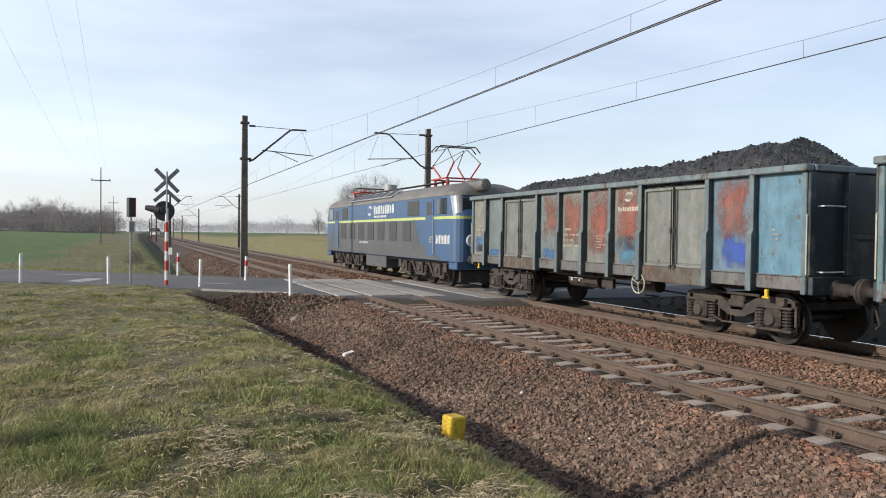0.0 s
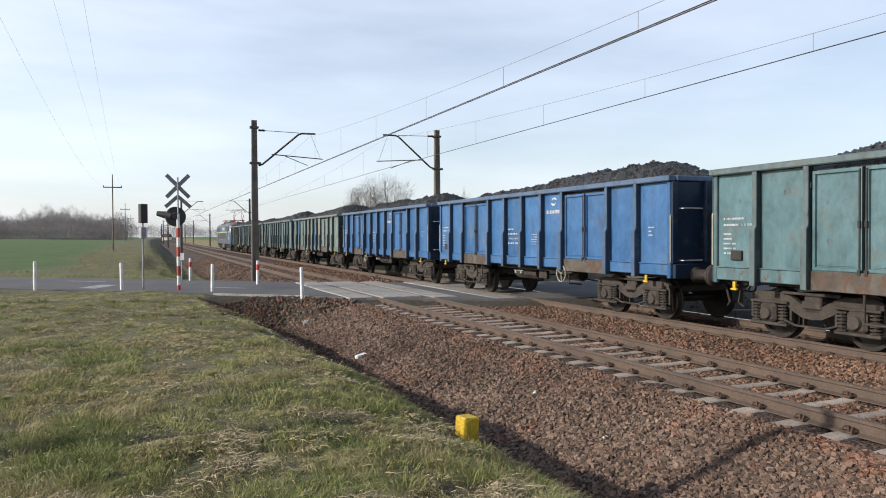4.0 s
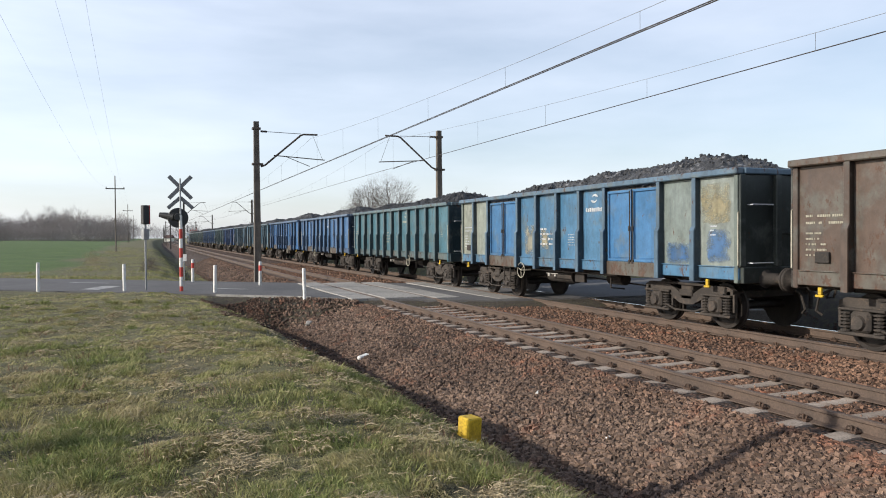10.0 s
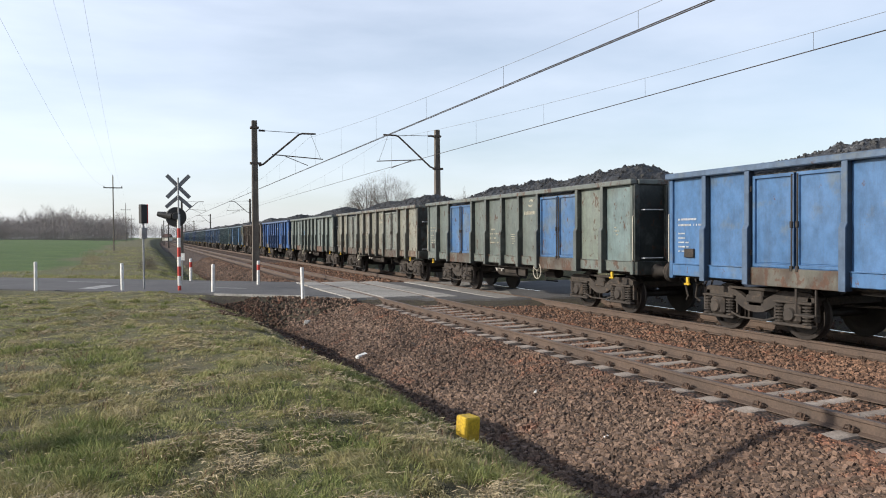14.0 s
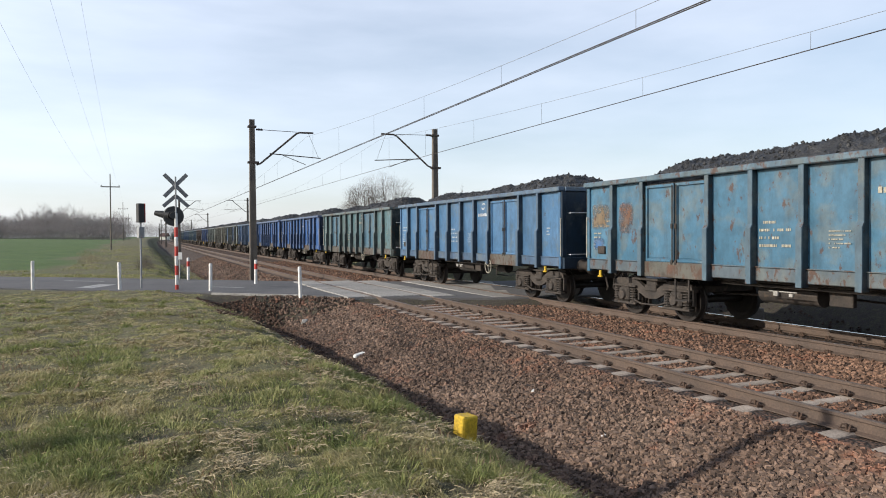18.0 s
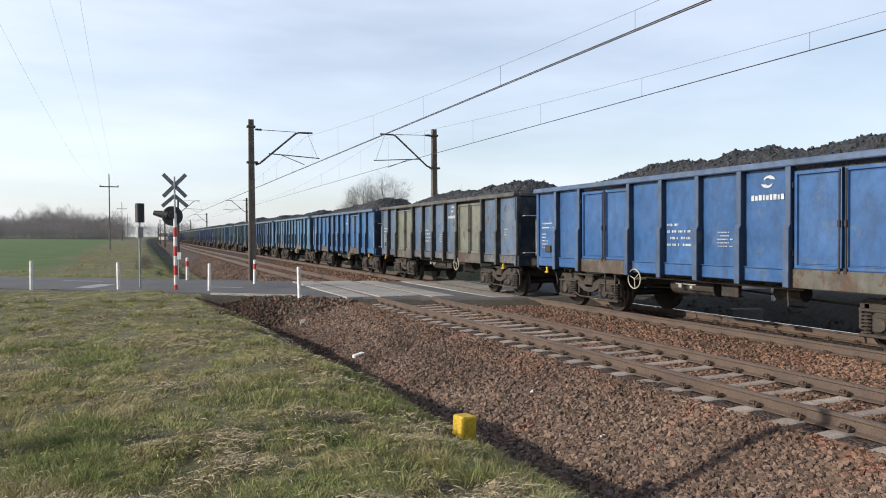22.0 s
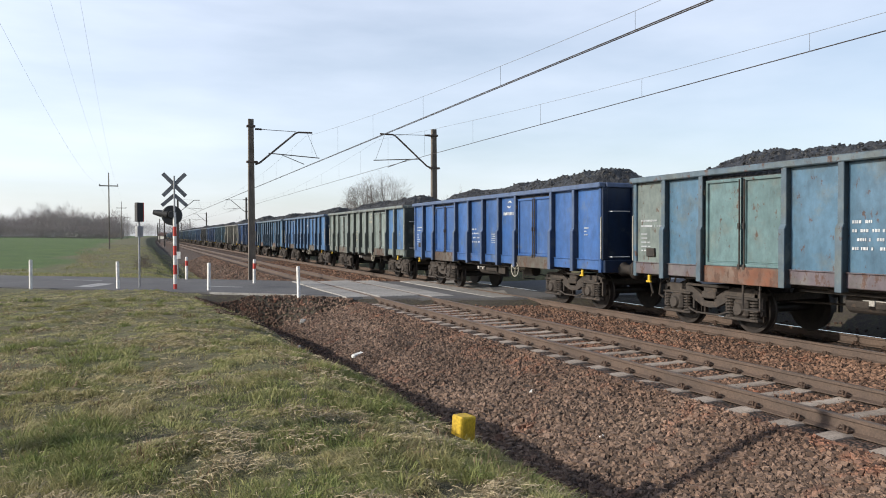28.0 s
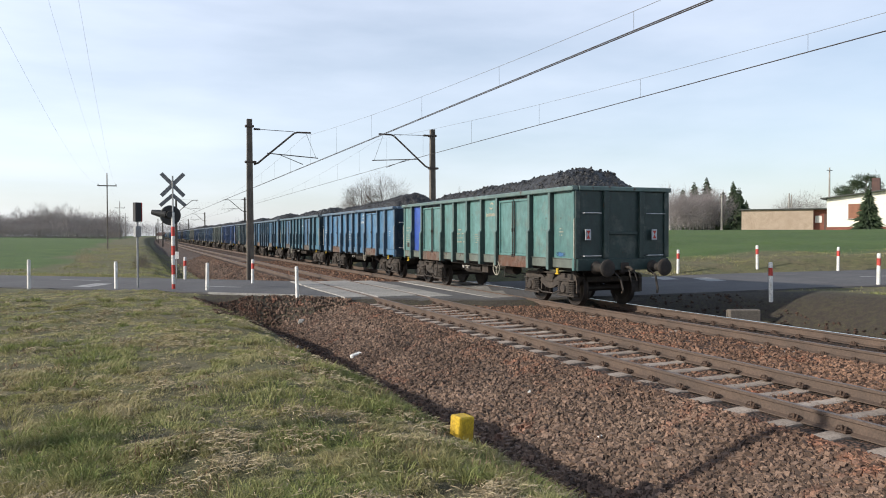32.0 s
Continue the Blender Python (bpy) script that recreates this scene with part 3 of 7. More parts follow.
for label, mid, zt, head in (("rust-brown railway track on concrete sleepers", NEAR, 0.0, "railtop_dull"), ("railway track with polished rail heads on concrete sleepers", FAR, 0.02, "railtop")):
    track = thing("railway_track", label, "railway track", pose(0, 0, zt), kind="structure")
    for side in (-0.7525, 0.7525):
        rail = part("rail", Mesh().sweep(RAIL_SEC, [(mid + side + bend(y), y, 0) for y in st]), M["rail"], track)
        part("rail_head", Mesh().sweep([(-0.030, 0.0005), (0.030, 0.0005), (0.027, 0.003), (-0.027, 0.003)], [(mid + side + bend(y), y, 0) for y in st]), M[head if side > 0 else "railtop_dull"], rail)
    far_s = Mesh()
    for i in range(-14, 420):
        y = 11.50 - 0.606 * 11 + i * 0.606
        if abs(road_at(mid, y)[0]) < 3.9:
            continue
        m = Matrix.Translation((mid + bend(y) + 0.02 * math.sin(i * 7.3), y, -0.178 - (0.03 if mid == FAR else 0.0) - 0.015 * random.Random(i).random())) @ pose(0, 0, 0, 0, 0, -math.degrees(K * y) + 0.8 * math.sin(i * 3.1))
        if y < 28 and i > -12:
            s = part("sleeper", sleeper_data, None, track, m=m)
            if y < 24:
                for side in (-0.7525, 0.7525):
                    part("rail_clip", clip_data, None, s, m=pose(side, 0, 0.032))
        else:
            far_s.add([m @ Vector((p[0], p[1], p[2] - (0.03 if y > 30 else 0))) for p in SLEEPER.v], SLEEPER.f)
    far_ob = part("sleepers", far_s, M["sleeper_old"], track)
    tagged(far_ob, kind="stuff")

# concrete slabs in the crossing, between and beside the rails
cross = thing("crossing_deck", "pale concrete slab deck of the level crossing", "crossing deck", kind="structure")
for mid in (NEAR, FAR):
    for a, b in ((-1.62, -0.83), (-0.66, 0.66), (0.83, 1.62)):
        for j in range(3):
            y0 = 26.0 - 0.10 * (mid - NEAR) - 4.35 + j * 2.9
            wob = 0.01 * math.sin(j * 5 + a * 9 + mid)
            ya = y0 - 0.42 * (mid + a - NEAR)
            sl = Mesh().box(mid + a + bend(26), mid + b + bend(26), ya, ya + 2.88, -0.17, 0.0 + wob, 0.015)
            part("slab", sl, M["slab"], cross)

# ---- masts and overhead line ----
MAST_Y = [-38, 36, 110, 184, 258, 332, 406, 480, 554]
MAST_L, MAST_R, MAST_TOP = 5.05, 14.45, 7.47


def mast(y, left, m_dark):
    s = 1 if left else -1
    base = MAST_L if left else MAST_R
    t = thing("catenary_mast", "tall dark concrete railway mast with bracket arm", "catenary mast", on_track(y, base, 0), group="masts along the line")
    post = Mesh()
    vs, w0, w1 = [], 0.17, 0.12  # tapered, with a shallow groove down each face
    for z, w in ((-1.1, w0), (MAST_TOP, w1)):
        q = [(-w, -w), (-w * 0.45, -w), (-w * 0.4, -w + 0.03), (w * 0.4, -w + 0.03), (w * 0.45, -w), (w, -w), (w, w), (w * 0.45, w), (w * 0.4, w - 0.03), (-w * 0.4, w - 0.03), (-w * 0.45, w), (-w, w)]
        vs += [(a, b * 0.85, z) for a, b in q]
    post.add(vs, [(j, (j + 1) % 12, 12 + (j + 1) % 12, 12 + j) for j in range(12)] + [tuple(range(11, -1, -1)), tuple(range(12, 24))])
    part("post", post, m_dark, t)
    part("cap", Mesh().box(-0.2 * 1, 0.2, -0.13, 0.13, 7.08, 7.18, 0.01), M["arm"], t)
    part("bracket", Mesh().box(-0.22, 0.30, -0.12, 0.12, 5.38, 5.48, 0.01), M["arm"], t)
    # tie, strut, registration arm
    dz = -0.13 if left else 0.0
    tie = Mesh().tube([(s * 0.2, 0, 7.14 + dz), (s * 0.5, 0, 7.135 + dz)], 0.045, 8).tube([(s * 0.5, 0, 7.135 + dz), (s * 2.15, 0, 7.10 + dz)], 0.014, 6)
    part("tie_rod", tie, M["arm"], t)
    part("strut", Mesh().tube([(s * 0.2, 0, 5.45 + dz), (s * 0.4, 0, 5.53 + dz), (s * 2.12, 0, 7.02 + dz), (s * 2.27, 0, 7.08 + dz), (s * 2.95, 0, 7.09 + dz)], 0.045, 8), M["arm"], t)
    part("registration_arm", Mesh().tube([(s * 0.82, 0, 5.88), (s * 3.3, 0, 5.73)], 0.024, 6).tube([(s * 1.4, 0, 5.84), (s * 2.55, 0, 5.40)], 0.017, 6), M["arm"], t)
    part("hanger", Mesh().tube([(s * 2.7, 0, 7.08 + dz), (s * 3.2, 0, 5.74)], 0.008, 5), M["wire"], t)
    ins = Mesh()
    for i in range(4):
        ins.spin([(0.22 + 0.07 * i, 0.03), (0.235 + 0.07 * i, 0.065), (0.26 + 0.07 * i, 0.03)], "x", 10, (0, 0, 7.14 + dz)) if s > 0 else ins.spin([(-0.26 - 0.07 * i, 0.03), (-0.235 - 0.07 * i, 0.065), (-0.22 - 0.07 * i, 0.03)], "x", 10, (0, 0, 7.14 + dz))
    part("insulator", ins, M["black"], t)
    return t


for i, y in enumerate(MAST_Y):
    mast(y, True, M["mast"])
    mast(y, False, M["mast"])


def messenger_z(y):
    a = max(j for j in range(len(MAST_Y)) if MAST_Y[j] <= y) if y < MAST_Y[-1] else len(MAST_Y) - 2
    m, h = (MAST_Y[a] + MAST_Y[a + 1]) / 2, (MAST_Y[a + 1] - MAST_Y[a]) / 2
    return 5.56 + 1.26 * ((y - m) / h) ** 2


for lat, zz, pair in ((NEAR, 5.29, 0.03), (FAR, 5.32, 0.0)):
    wire = thing("overhead_line", "thin overhead contact wire with droppers", "overhead line", kind="structure")
    ys = [y for y in np.arange(-38, 554, 3.7)] + [554]

    def line_x(y, lat=lat):
        i = (y + 38) / 74
        return lat + bend(y) + (0.05 if lat == NEAR else -0.25 * (1 - abs((i % 2) - 1) * 2))

    cw = Mesh()
    for o in ((-pair, pair) if pair else (0,)):
        cw.tube([(line_x(y) + o, y, zz) for y in ys], 0.011, 5)
    part("contact_wire", cw, M["wire"], wire)
    part("messenger_wire", Mesh().tube([(line_x(y), y, messenger_z(min(y, 553.9)) + zz - 5.34) for y in ys], 0.005, 5), M["galv"], wire)
    dr_m = Mesh()
    for y in np.arange(-34, 200, 4.9):
        dr_m.tube([(line_x(y), y, zz), (line_x(y), y, messenger_z(y) + zz - 5.34)], 0.0035, 4)
    part("droppers", dr_m, M["wire"], wire)

# ---- power line on slim poles over the verge ----
POLES = [(-2.0, 6.66), (-3.0, 97.0), (-3.2, 190.0), (-3.0, 285.0)]
for x, y in POLES:
    z0 = ground_at(x, y)
    t = thing("power_pole", "slim weathered utility pole with crossarm on the grass", "utility pole", pose(x, y, z0), group="power line poles")
    part("pole", Mesh().cyl((0, 0, -0.6), (0, 0, 9.0), 0.085, 12, 0.06), M["mast"], t)
    part("crossarm", Mesh().box(-1.05, 1.05, -0.05, 0.05, 7.55, 7.67, 0.01), M["arm"], t)
    for dx in (-0.98, 0.0, 0.98):
        zt = 7.67 if dx else 9.0
        part("insulator", Mesh().spin([(zt, 0.03), (zt + 0.06, 0.055), (zt + 0.12, 0.05), (zt + 0.17, 0.02)], "z", 8, (dx, 0, 0)), M["black"], t)
pw = thing("power_line", "thin grey power line wires between the poles", "power line", kind="structure")
for dx, zt in ((-0.98, 7.84), (0.0, 9.17), (0.98, 7.84)):
    mb = Mesh()
    for (xa, ya), (xb, yb) in zip(POLES, POLES[1:]):
        za, zb = ground_at(xa, ya) + zt, ground_at(xb, yb) + zt
        pts = []
        for i in range(25):
            f = i / 24
            pts.append((xa + (xb - xa) * f + dx, ya + (yb - ya) * f, za + (zb - za) * f - 1.4 * 4 * f * (1 - f)))
        mb.tube(pts, 0.0028, 4)
    part("wire", mb, M["galv"], pw)

# ---- posts along the road ----
def cam_point(px_l, depth):
    """A place px_l metres right of the view axis and depth away."""
    return px_l * CA + depth * SA, -px_l * SA + depth * CA


def marker_post(l, d, h=1.05, band=False, lean=0.0, base=None):
    x, y = cam_point(l, d)
    z = ground_at(x, y) if base is None else base
    t = thing("marker_post", "white concrete post with a red band beside the road" if band else "plain white concrete post beside the road", "marker post",
              pose(x, y, z, lean, lean * 0.6, 23), group="posts along the road")
    part("post", Mesh().box(-0.05, 0.05, -0.05, 0.05, -0.4, h, 0.02), M["postwhite"], t)
    if band:
        part("band", Mesh().box(-0.053, 0.053, -0.053, 0.053, h - 0.40, h - 0.14, 0.02), M["red"], t, "red reflective band")


for l, d, h, band, lean in ((-14.6, 25.9, 1.06, False, 0.5), (-11.7, 26.3, 1.02, False, -0.5), (-8.35, 26.0, 1.02, False, 1.0), (-4.80, 24.2, 1.06, False, -1.2),
                            (-11.2, 31.9, 1.02, True, 0.3), (-7.75, 29.9, 1.02, True, 0.8), (9.9, 31.0, 1.02, True, 0.4), (13.33, 31.2, 1.02, True, -0.6),
                            (16.22, 30.2, 1.03, True, 0.5), (13.5, 22.8, 1.02, True, 0.6), (9.28, 20.8, 1.02, True, -0.8)):
    marker_post(l, d, h, band, lean, 0.11 if d < 21 else -0.16 if d < 24.5 and l < 0 else None)

# ---- crossing signal with cross boards ----
x, y = cam_point(-9.72, 26.5)
sg = thing("crossing_signal", "level crossing signal on a red and white striped post", "crossing signal", pose(x, y, ground_at(x, y), 0, 0, -4))
for i in range(7):
    z0 = -0.12 + 0.345 * i
    part("stripe", Mesh().cyl((0, 0, z0), (0, 0, z0 + 0.344), 0.062, 14), M["red" if i % 2 == 0 else "postwhite"], sg)
part("pole", Mesh().cyl((0, 0, 2.296), (0, 0, 2.8), 0.058, 12), M["postwhite"], sg)
part("mast_pipe", Mesh().cyl((0, 0.03, 2.8), (0, 0.03, 4.12), 0.03, 10), M["galv"], sg)
board = Mesh().spin([(-0.05, 0.33), (-0.02, 0.36), (0.02, 0.36), (0.05, 0.30)], "y", 32, (-0.09, 0.12, 2.70))
part("lamp_board", board, M["black"], sg, "round black signal lamp backboard")
hood = Mesh().cyl((-0.22, 0.15, 2.72), (-0.72, 0.28, 2.82), 0.17, 16, 0.085).cyl((-0.1, 0.07, 2.72), (-0.1, -0.05, 2.72), 0.15, 16, 0.11)
part("lamp_hood", hood, M["black"], sg, "black lamp hood")
for a in (46, -46):
    part("cross_board", Mesh().box(-0.56, 0.56, -0.012, 0.012, -0.07, 0.07, 0.004, Matrix.Translation((0, 0.075 + 0.0003 * a, 3.80)) @ pose(0, 0, 0, 0, a, 0)), M["signback"], sg, "grey back of a warning cross board")
for s in (-1, 1):
    part("chevron_board", Mesh().box(-0.29, 0.29, -0.012, 0.012, -0.065, 0.065, 0.004, Matrix.Translation((s * 0.215, 0.075, 3.24)) @ pose(0, 0, 0, 0, s * 42, 0)), M["signback"], sg, "grey back of a warning board")
# second road signal on a slim pole, lamps turned away
x, y = cam_point(-11.17, 26.9)
s2 = thing("road_signal", "slim grey pole with a dark signal box and small cabinet", "road signal", pose(x, y, ground_at(x, y), 0, 0, 30))
part("pole", Mesh().cyl((0, 0, -0.2), (0, 0, 3.05), 0.035, 10), M["galv"], s2)
part("signal_box", Mesh().box(-0.12, 0.12, -0.10, 0.10, 2.46, 3.16, 0.02), M["black"], s2, "dark signal box")
part("signal_edge", Mesh().box(0.122, 0.15, -0.10, 0.10, 2.46, 3.16, 0.008), M["red"], s2, "dull red edge plate")
part("cabinet", Mesh().box(-0.11, 0.11, -0.09, 0.09, 1.90, 2.30, 0.015), M["galv"], s2, "small grey cabinet")

# ---- yellow marker block at the edge of the bank ----
bx, by = 2.83, 6.32
yb = thing("marker_block", "small yellow concrete block at the grass edge", "marker block", pose(bx, by, 0.0, 2, 3, 14))
part("block", Mesh().box(-0.085, 0.085, -0.085, 0.085, -0.55, 0.215, 0.014), M["yellow"], yb)

# ---- small things on the ballast and verge ----
def rubble(l, d, s, z, turn, label, mat):
    x, y = cam_point(l, d)
    t = thing("concrete_fragment", label, "rubble", pose(x, y, z, 6, -8, turn), group="concrete fragments by the track")
    mb = Mesh().box(-s, s, -s * 0.45, s * 0.45, -s * 0.6, s * 0.25, s * 0.14)
    mb.v = [(a + 0.2 * s * noise.noise((a * 9, b * 9, c * 9 + l)), b + 0.2 * s * noise.noise((a * 9 + 5, b * 9, c * 9)), c) for a, b, c in mb.v]
    part("piece", mb, M[mat], t)


for l, d, s, turn, label, mat in ((-1.95, 16.4, 0.15, 20, "small pale broken concrete piece on the ballast", "postwhite"), (-4.33, 22.4, 0.17, 70, "pale concrete stub beside the crossing", "concrete"),
                                  (1.3, 11.0, 0.05, 40, "single white stone on the ballast", "postwhite"), (1.9, 8.9, 0.04, 10, "single white stone on the ballast", "postwhite"),
                                  (0.1, 9.2, 0.04, 80, "single white stone on the ballast", "postwhite"), (-3.1, 15.5, 0.05, 33, "single white stone on the ballast", "postwhite")):
    x, y = cam_point(l, d)
    u = x - bend(y)
    rubble(l, d, s, max(ground_at(x, y), float(ballast_top(u)) if u > 3.9 else -9) + s * 0.3, turn, label, mat)
x, y = cam_point((312 - 784) / 1302 * 33.0, 33.0)
km = thing("distance_sign", "small white distance sign on a short post", "sign", pose(x, y, ground_at(x, y), 0, 0, -20))
part("post", Mesh().cyl((0, 0, -0.2), (0, 0, 0.95), 0.025, 8), M["galv"], km)
part("plate", Mesh().box(-0.11, 0.11, -0.012, 0.012, 0.93, 1.25, 0.006), M["postwhite"], km, "white plate")
x, y = cam_point((1316 - 784) / 1302 * 19.3, 19.3)
cv = thing("culvert_head", "grey concrete culvert head in the far ditch", "culvert", pose(x, y, -0.41, 0, 0, -20))
part("wall", Mesh().box(-0.42, 0.42, -0.12, 0.12, -0.6, 0.36, 0.03), M["mast"], cv)

# ---- coal wagons ----
# local space: x right of travel, y ahead, z above the rail; the body runs from y -6.4 to 6.4
HALF, SIDE, FLOOR, CHORD, TOP = 6.4, 1.42, 1.28, 3.02, 3.14
RIBS = [6.4 - a for a in (1.1, 2.2, 4.2, 5.3, 6.4, 7.5, 8.6, 10.6, 11.7)]
PANELS = [(6.34, 5.3), (5.3, 4.2), (2.2, 1.1), (1.1, 0.0), (0.0, -1.1), (-1.1, -2.2), (-4.2, -5.3), (-5.3, -6.34)]
DOORS = [(4.2, 2.2), (-2.2, -4.2)]
WHEEL_R = 0.46
AXLES = (5.4, 3.6, -3.6, -5.4)


def side_panel(a, b, dent):
    """A pressed sheet between two ribs, very slightly bowed."""
    mb = Mesh()
    n, k = 5, 5
    vs, fs = [], []
    for i in range(n + 1):
        for j in range(k + 1):
            y, z = a + (b - a) * i / n, FLOOR + (CHORD - FLOOR) * j / k
            e = math.sin(math.pi * i / n) * math.sin(math.pi * j / k)
            vs.append((-SIDE - 0.008 - dent * e + 0.012 * noise.noise((y * 1.5, z * 1.5, dent * 99)) * e, y, z))
    for i in range(n):
        for j in range(k):
            fs.append((i * (k + 1) + j, (i + 1) * (k + 1) + j, (i + 1) * (k + 1) + j + 1, i * (k + 1) + j + 1))
    mb.add(vs, fs)
    mb.box(-SIDE + 0.0, -SIDE + 0.03, b, a, FLOOR, CHORD)
    return mb


def rib(y, foot):
    """The outer flange of a folded post: it steps out at half height."""
    mb = Mesh()
    mb.box(-SIDE - 0.14, -SIDE - 0.115, y - 0.055, y + 0.055, 2.0, CHORD, 0.008)
    prof = [(-0.185, foot), (-0.185, 1.98), (-0.14, 2.06), (-0.115, 2.06), (-0.158, 1.97), (-0.158, foot)]
    vs = [(-SIDE + a, y + b, z) for b in (-0.06, 0.06) for a, z in prof]
    return mb.add(vs, [(0, 1, 2, 3, 4, 5), (11, 10, 9, 8, 7, 6)] + [(k, k + 6, (k + 1) % 6 + 6, (k + 1) % 6) for k in range(6)])


def rib_web(y, foot):
    """The web behind the flange, welded to the side; coloured dark for its shade."""
    return Mesh().box(-SIDE - 0.115, -SIDE, y - 0.038, y + 0.038, 1.99, CHORD).box(-SIDE - 0.158, -SIDE, y - 0.042, y + 0.042, foot, 1.99)


def door_leaf(a, b):
    """One leaf of a side door: raised rim, a groove inside it, a flat sheet. a is its front edge."""
    mb = Mesh()
    z0, z1, w = FLOOR + 0.02, CHORD - 0.09, 0.055
    rings = [(-SIDE + 0.005, 0.0), (-SIDE - 0.060, 0.0), (-SIDE - 0.064, 0.012), (-SIDE - 0.064, w), (-SIDE - 0.022, w + 0.008), (-SIDE - 0.022, w + 0.022), (-SIDE - 0.034, w + 0.032)]
    vs = []
    for x, i in rings:
        vs += [(x, a - i, z0 + i), (x, b + i, z0 + i), (x, b + i, z1 - i), (x, a - i, z1 - i)]
    k = len(rings) - 1
    fs = [(q * 4 + j, q * 4 + (j + 1) % 4, q * 4 + 4 + (j + 1) % 4, q * 4 + 4 + j) for q in range(k) for j in range(4)]
    return mb.add(vs, [f[::-1] for f in fs] + [(k * 4 + 3, k * 4 + 2, k * 4 + 1, k * 4), (0, 1, 2, 3)])


def bars(x, y0, y1, z0, z1, rows, rnd, gap=0.66):
    """Lettering that cannot be read, as rows of small bars."""
    mb = Mesh()
    h = (z1 - z0) / rows
    for r in range(rows):
        zb = z1 - (r + 1) * h
        y = y1
        end = y0 + (y1 - y0) * rnd.choice((0.0, 0.0, 0.25, 0.5))
        while y > end:
            w = h * rnd.uniform(0.12, 0.30)
            if rnd.random() < 0.78:
                mb.box(x - 0.004, x, max(end, y - w), y, zb + h * gap * 0.5, zb + h * (1 - gap * 0.5))
            y -= w + h * 0.11
    return mb


def word_shape(x, y0, y1, z0, z1):
    """A wordmark as a row of plain blocks."""
    mb = Mesh()
    p = (y1 - y0) / 9
    y = y1
    for k in range(9):
        w = p * (0.78, 0.62, 0.8, 0.5)[k % 4]
        mb.box(x - 0.004, x, y - w, y, z0, z1 - (z1 - z0) * (0.0, 0.12, 0.0)[k % 3])
        y -= w + p * 0.3
    return mb


def swirl(x, yc, zc, r):
    """Two curled commas, the operator's sign as a plain shape."""
    mb = Mesh()
    for turn in (0, math.pi):
        dy, dz = (-0.22 * r, 0.16 * r) if turn == 0 else (0.22 * r, -0.16 * r)
        pts_o, pts_i = [], []
        for i in range(11):
            f = i / 10
            a = turn + math.radians(170 - 160 * f)
            w = 0.08 + 0.75 * f ** 0.7 * (1 if f < 0.75 else (1 - f) / 0.25)
            pts_o.append((yc + dy - math.cos(a) * r * 1.1, zc + dz + math.sin(a) * r * 0.8))
            pts_i.append((yc + dy - math.cos(a) * r * 1.1 * (1 - w), zc + dz + math.sin(a) * r * 0.8 * (1 - w)))
        vs = [(x - 0.004, p[0], p[1]) for p in pts_o] + [(x - 0.004, p[0], p[1]) for p in pts_i]
        mb.add(vs, [(i, i + 1, 12 + i, 11 + i) for i in range(10)])
    return mb


def bogie_frame():
    """Cast side frames of a two-axle bogie about y = 0."""
    mb = Mesh()
    for s in (-1, 1):
        x0, x1 = s * 1.0 - 0.05, s * 1.0 + 0.05
        prof = [(1.34, 0.70, 0.80), (1.2, 0.70, 0.86), (0.62, 0.70, 0.86), (0.42, 0.54, 0.78), (0.2, 0.44, 0.66), (0.0, 0.42, 0.62)]
        prof = prof + [(-y, a, b) for y, a, b in prof[-2::-1]]
        vs = [(x, y, z) for y, a, b in prof for x, z in ((x0, a), (x1, a), (x1, b), (x0, b))]
        fs = [(i * 4 + j, i * 4 + (j + 1) % 4, i * 4 + 4 + (j + 1) % 4, i * 4 + 4 + j) for i in range(len(prof) - 1) for j in range(4)]
        fs += [(3, 2, 1, 0), tuple(len(vs) - 4 + j for j in range(4))]
        mb.add(vs, fs)
        mb.box(s * 1.0 - 0.08, s * 1.0 + 0.08, -0.20, 0.20, 0.60, 0.74, 0.02)
        for y in (-1.34, -0.46, 0.46, 1.34):  # horn guides beside the axle boxes
            mb.box(s * 1.0 - 0.045, s * 1.0 + 0.045, y - 0.025, y + 0.025, 0.36, 0.72, 0.008)
        mb.tube([(s * 1.08, -0.6, 0.86), (s * 1.08, 0.6, 0.86)], 0.03, 6)
        mb.tube([(s * 1.10, -0.62, 0.40), (s * 1.10, -0.3, 0.30), (s * 1.10, 0.3, 0.30), (s * 1.10, 0.62, 0.40)], 0.02, 6)
    for y in (0.9, -0.9):
        mb.box(0.97, 1.23, y - 0.19, y + 0.19, 0.32, 0.66, 0.03)
    mb.box(-1.05, 1.05, -0.18, 0.18, 0.52, 0.86, 0.03)
    for y in (-1.22, 1.22):
        mb.box(-1.05, 1.05, y - 0.05, y + 0.05, 0.64, 0.78, 0.01)
    for s in (-1, 1):
        for y in (-0.42, 0.42):
            mb.box(s * 0.75 - 0.05, s * 0.75 + 0.05, y - 0.03, y + 0.03, 0.25, 0.66, 0.01)
    return mb


def axle_bits(y):
    """Box, cover and spring plates of the near journal."""
    x = -1.02
    return [("axle_box", Mesh().box(x - 0.13, x + 0.13, y - 0.185, y + 0.185, 0.31, 0.65, 0.05)),
            ("axle_cover", Mesh().cyl((x - 0.132, y, 0.47), (x - 0.18, y, 0.47), 0.125, 14, 0.105)),
            ("spring_plate", Mesh().box(x - 0.10, x + 0.05, y - 0.42, y + 0.42, 0.25, 0.305, 0.012)),
            ("spring_cap", Mesh().box(x - 0.10, x + 0.05, y - 0.42, y + 0.42, 0.652, 0.70, 0.012))]


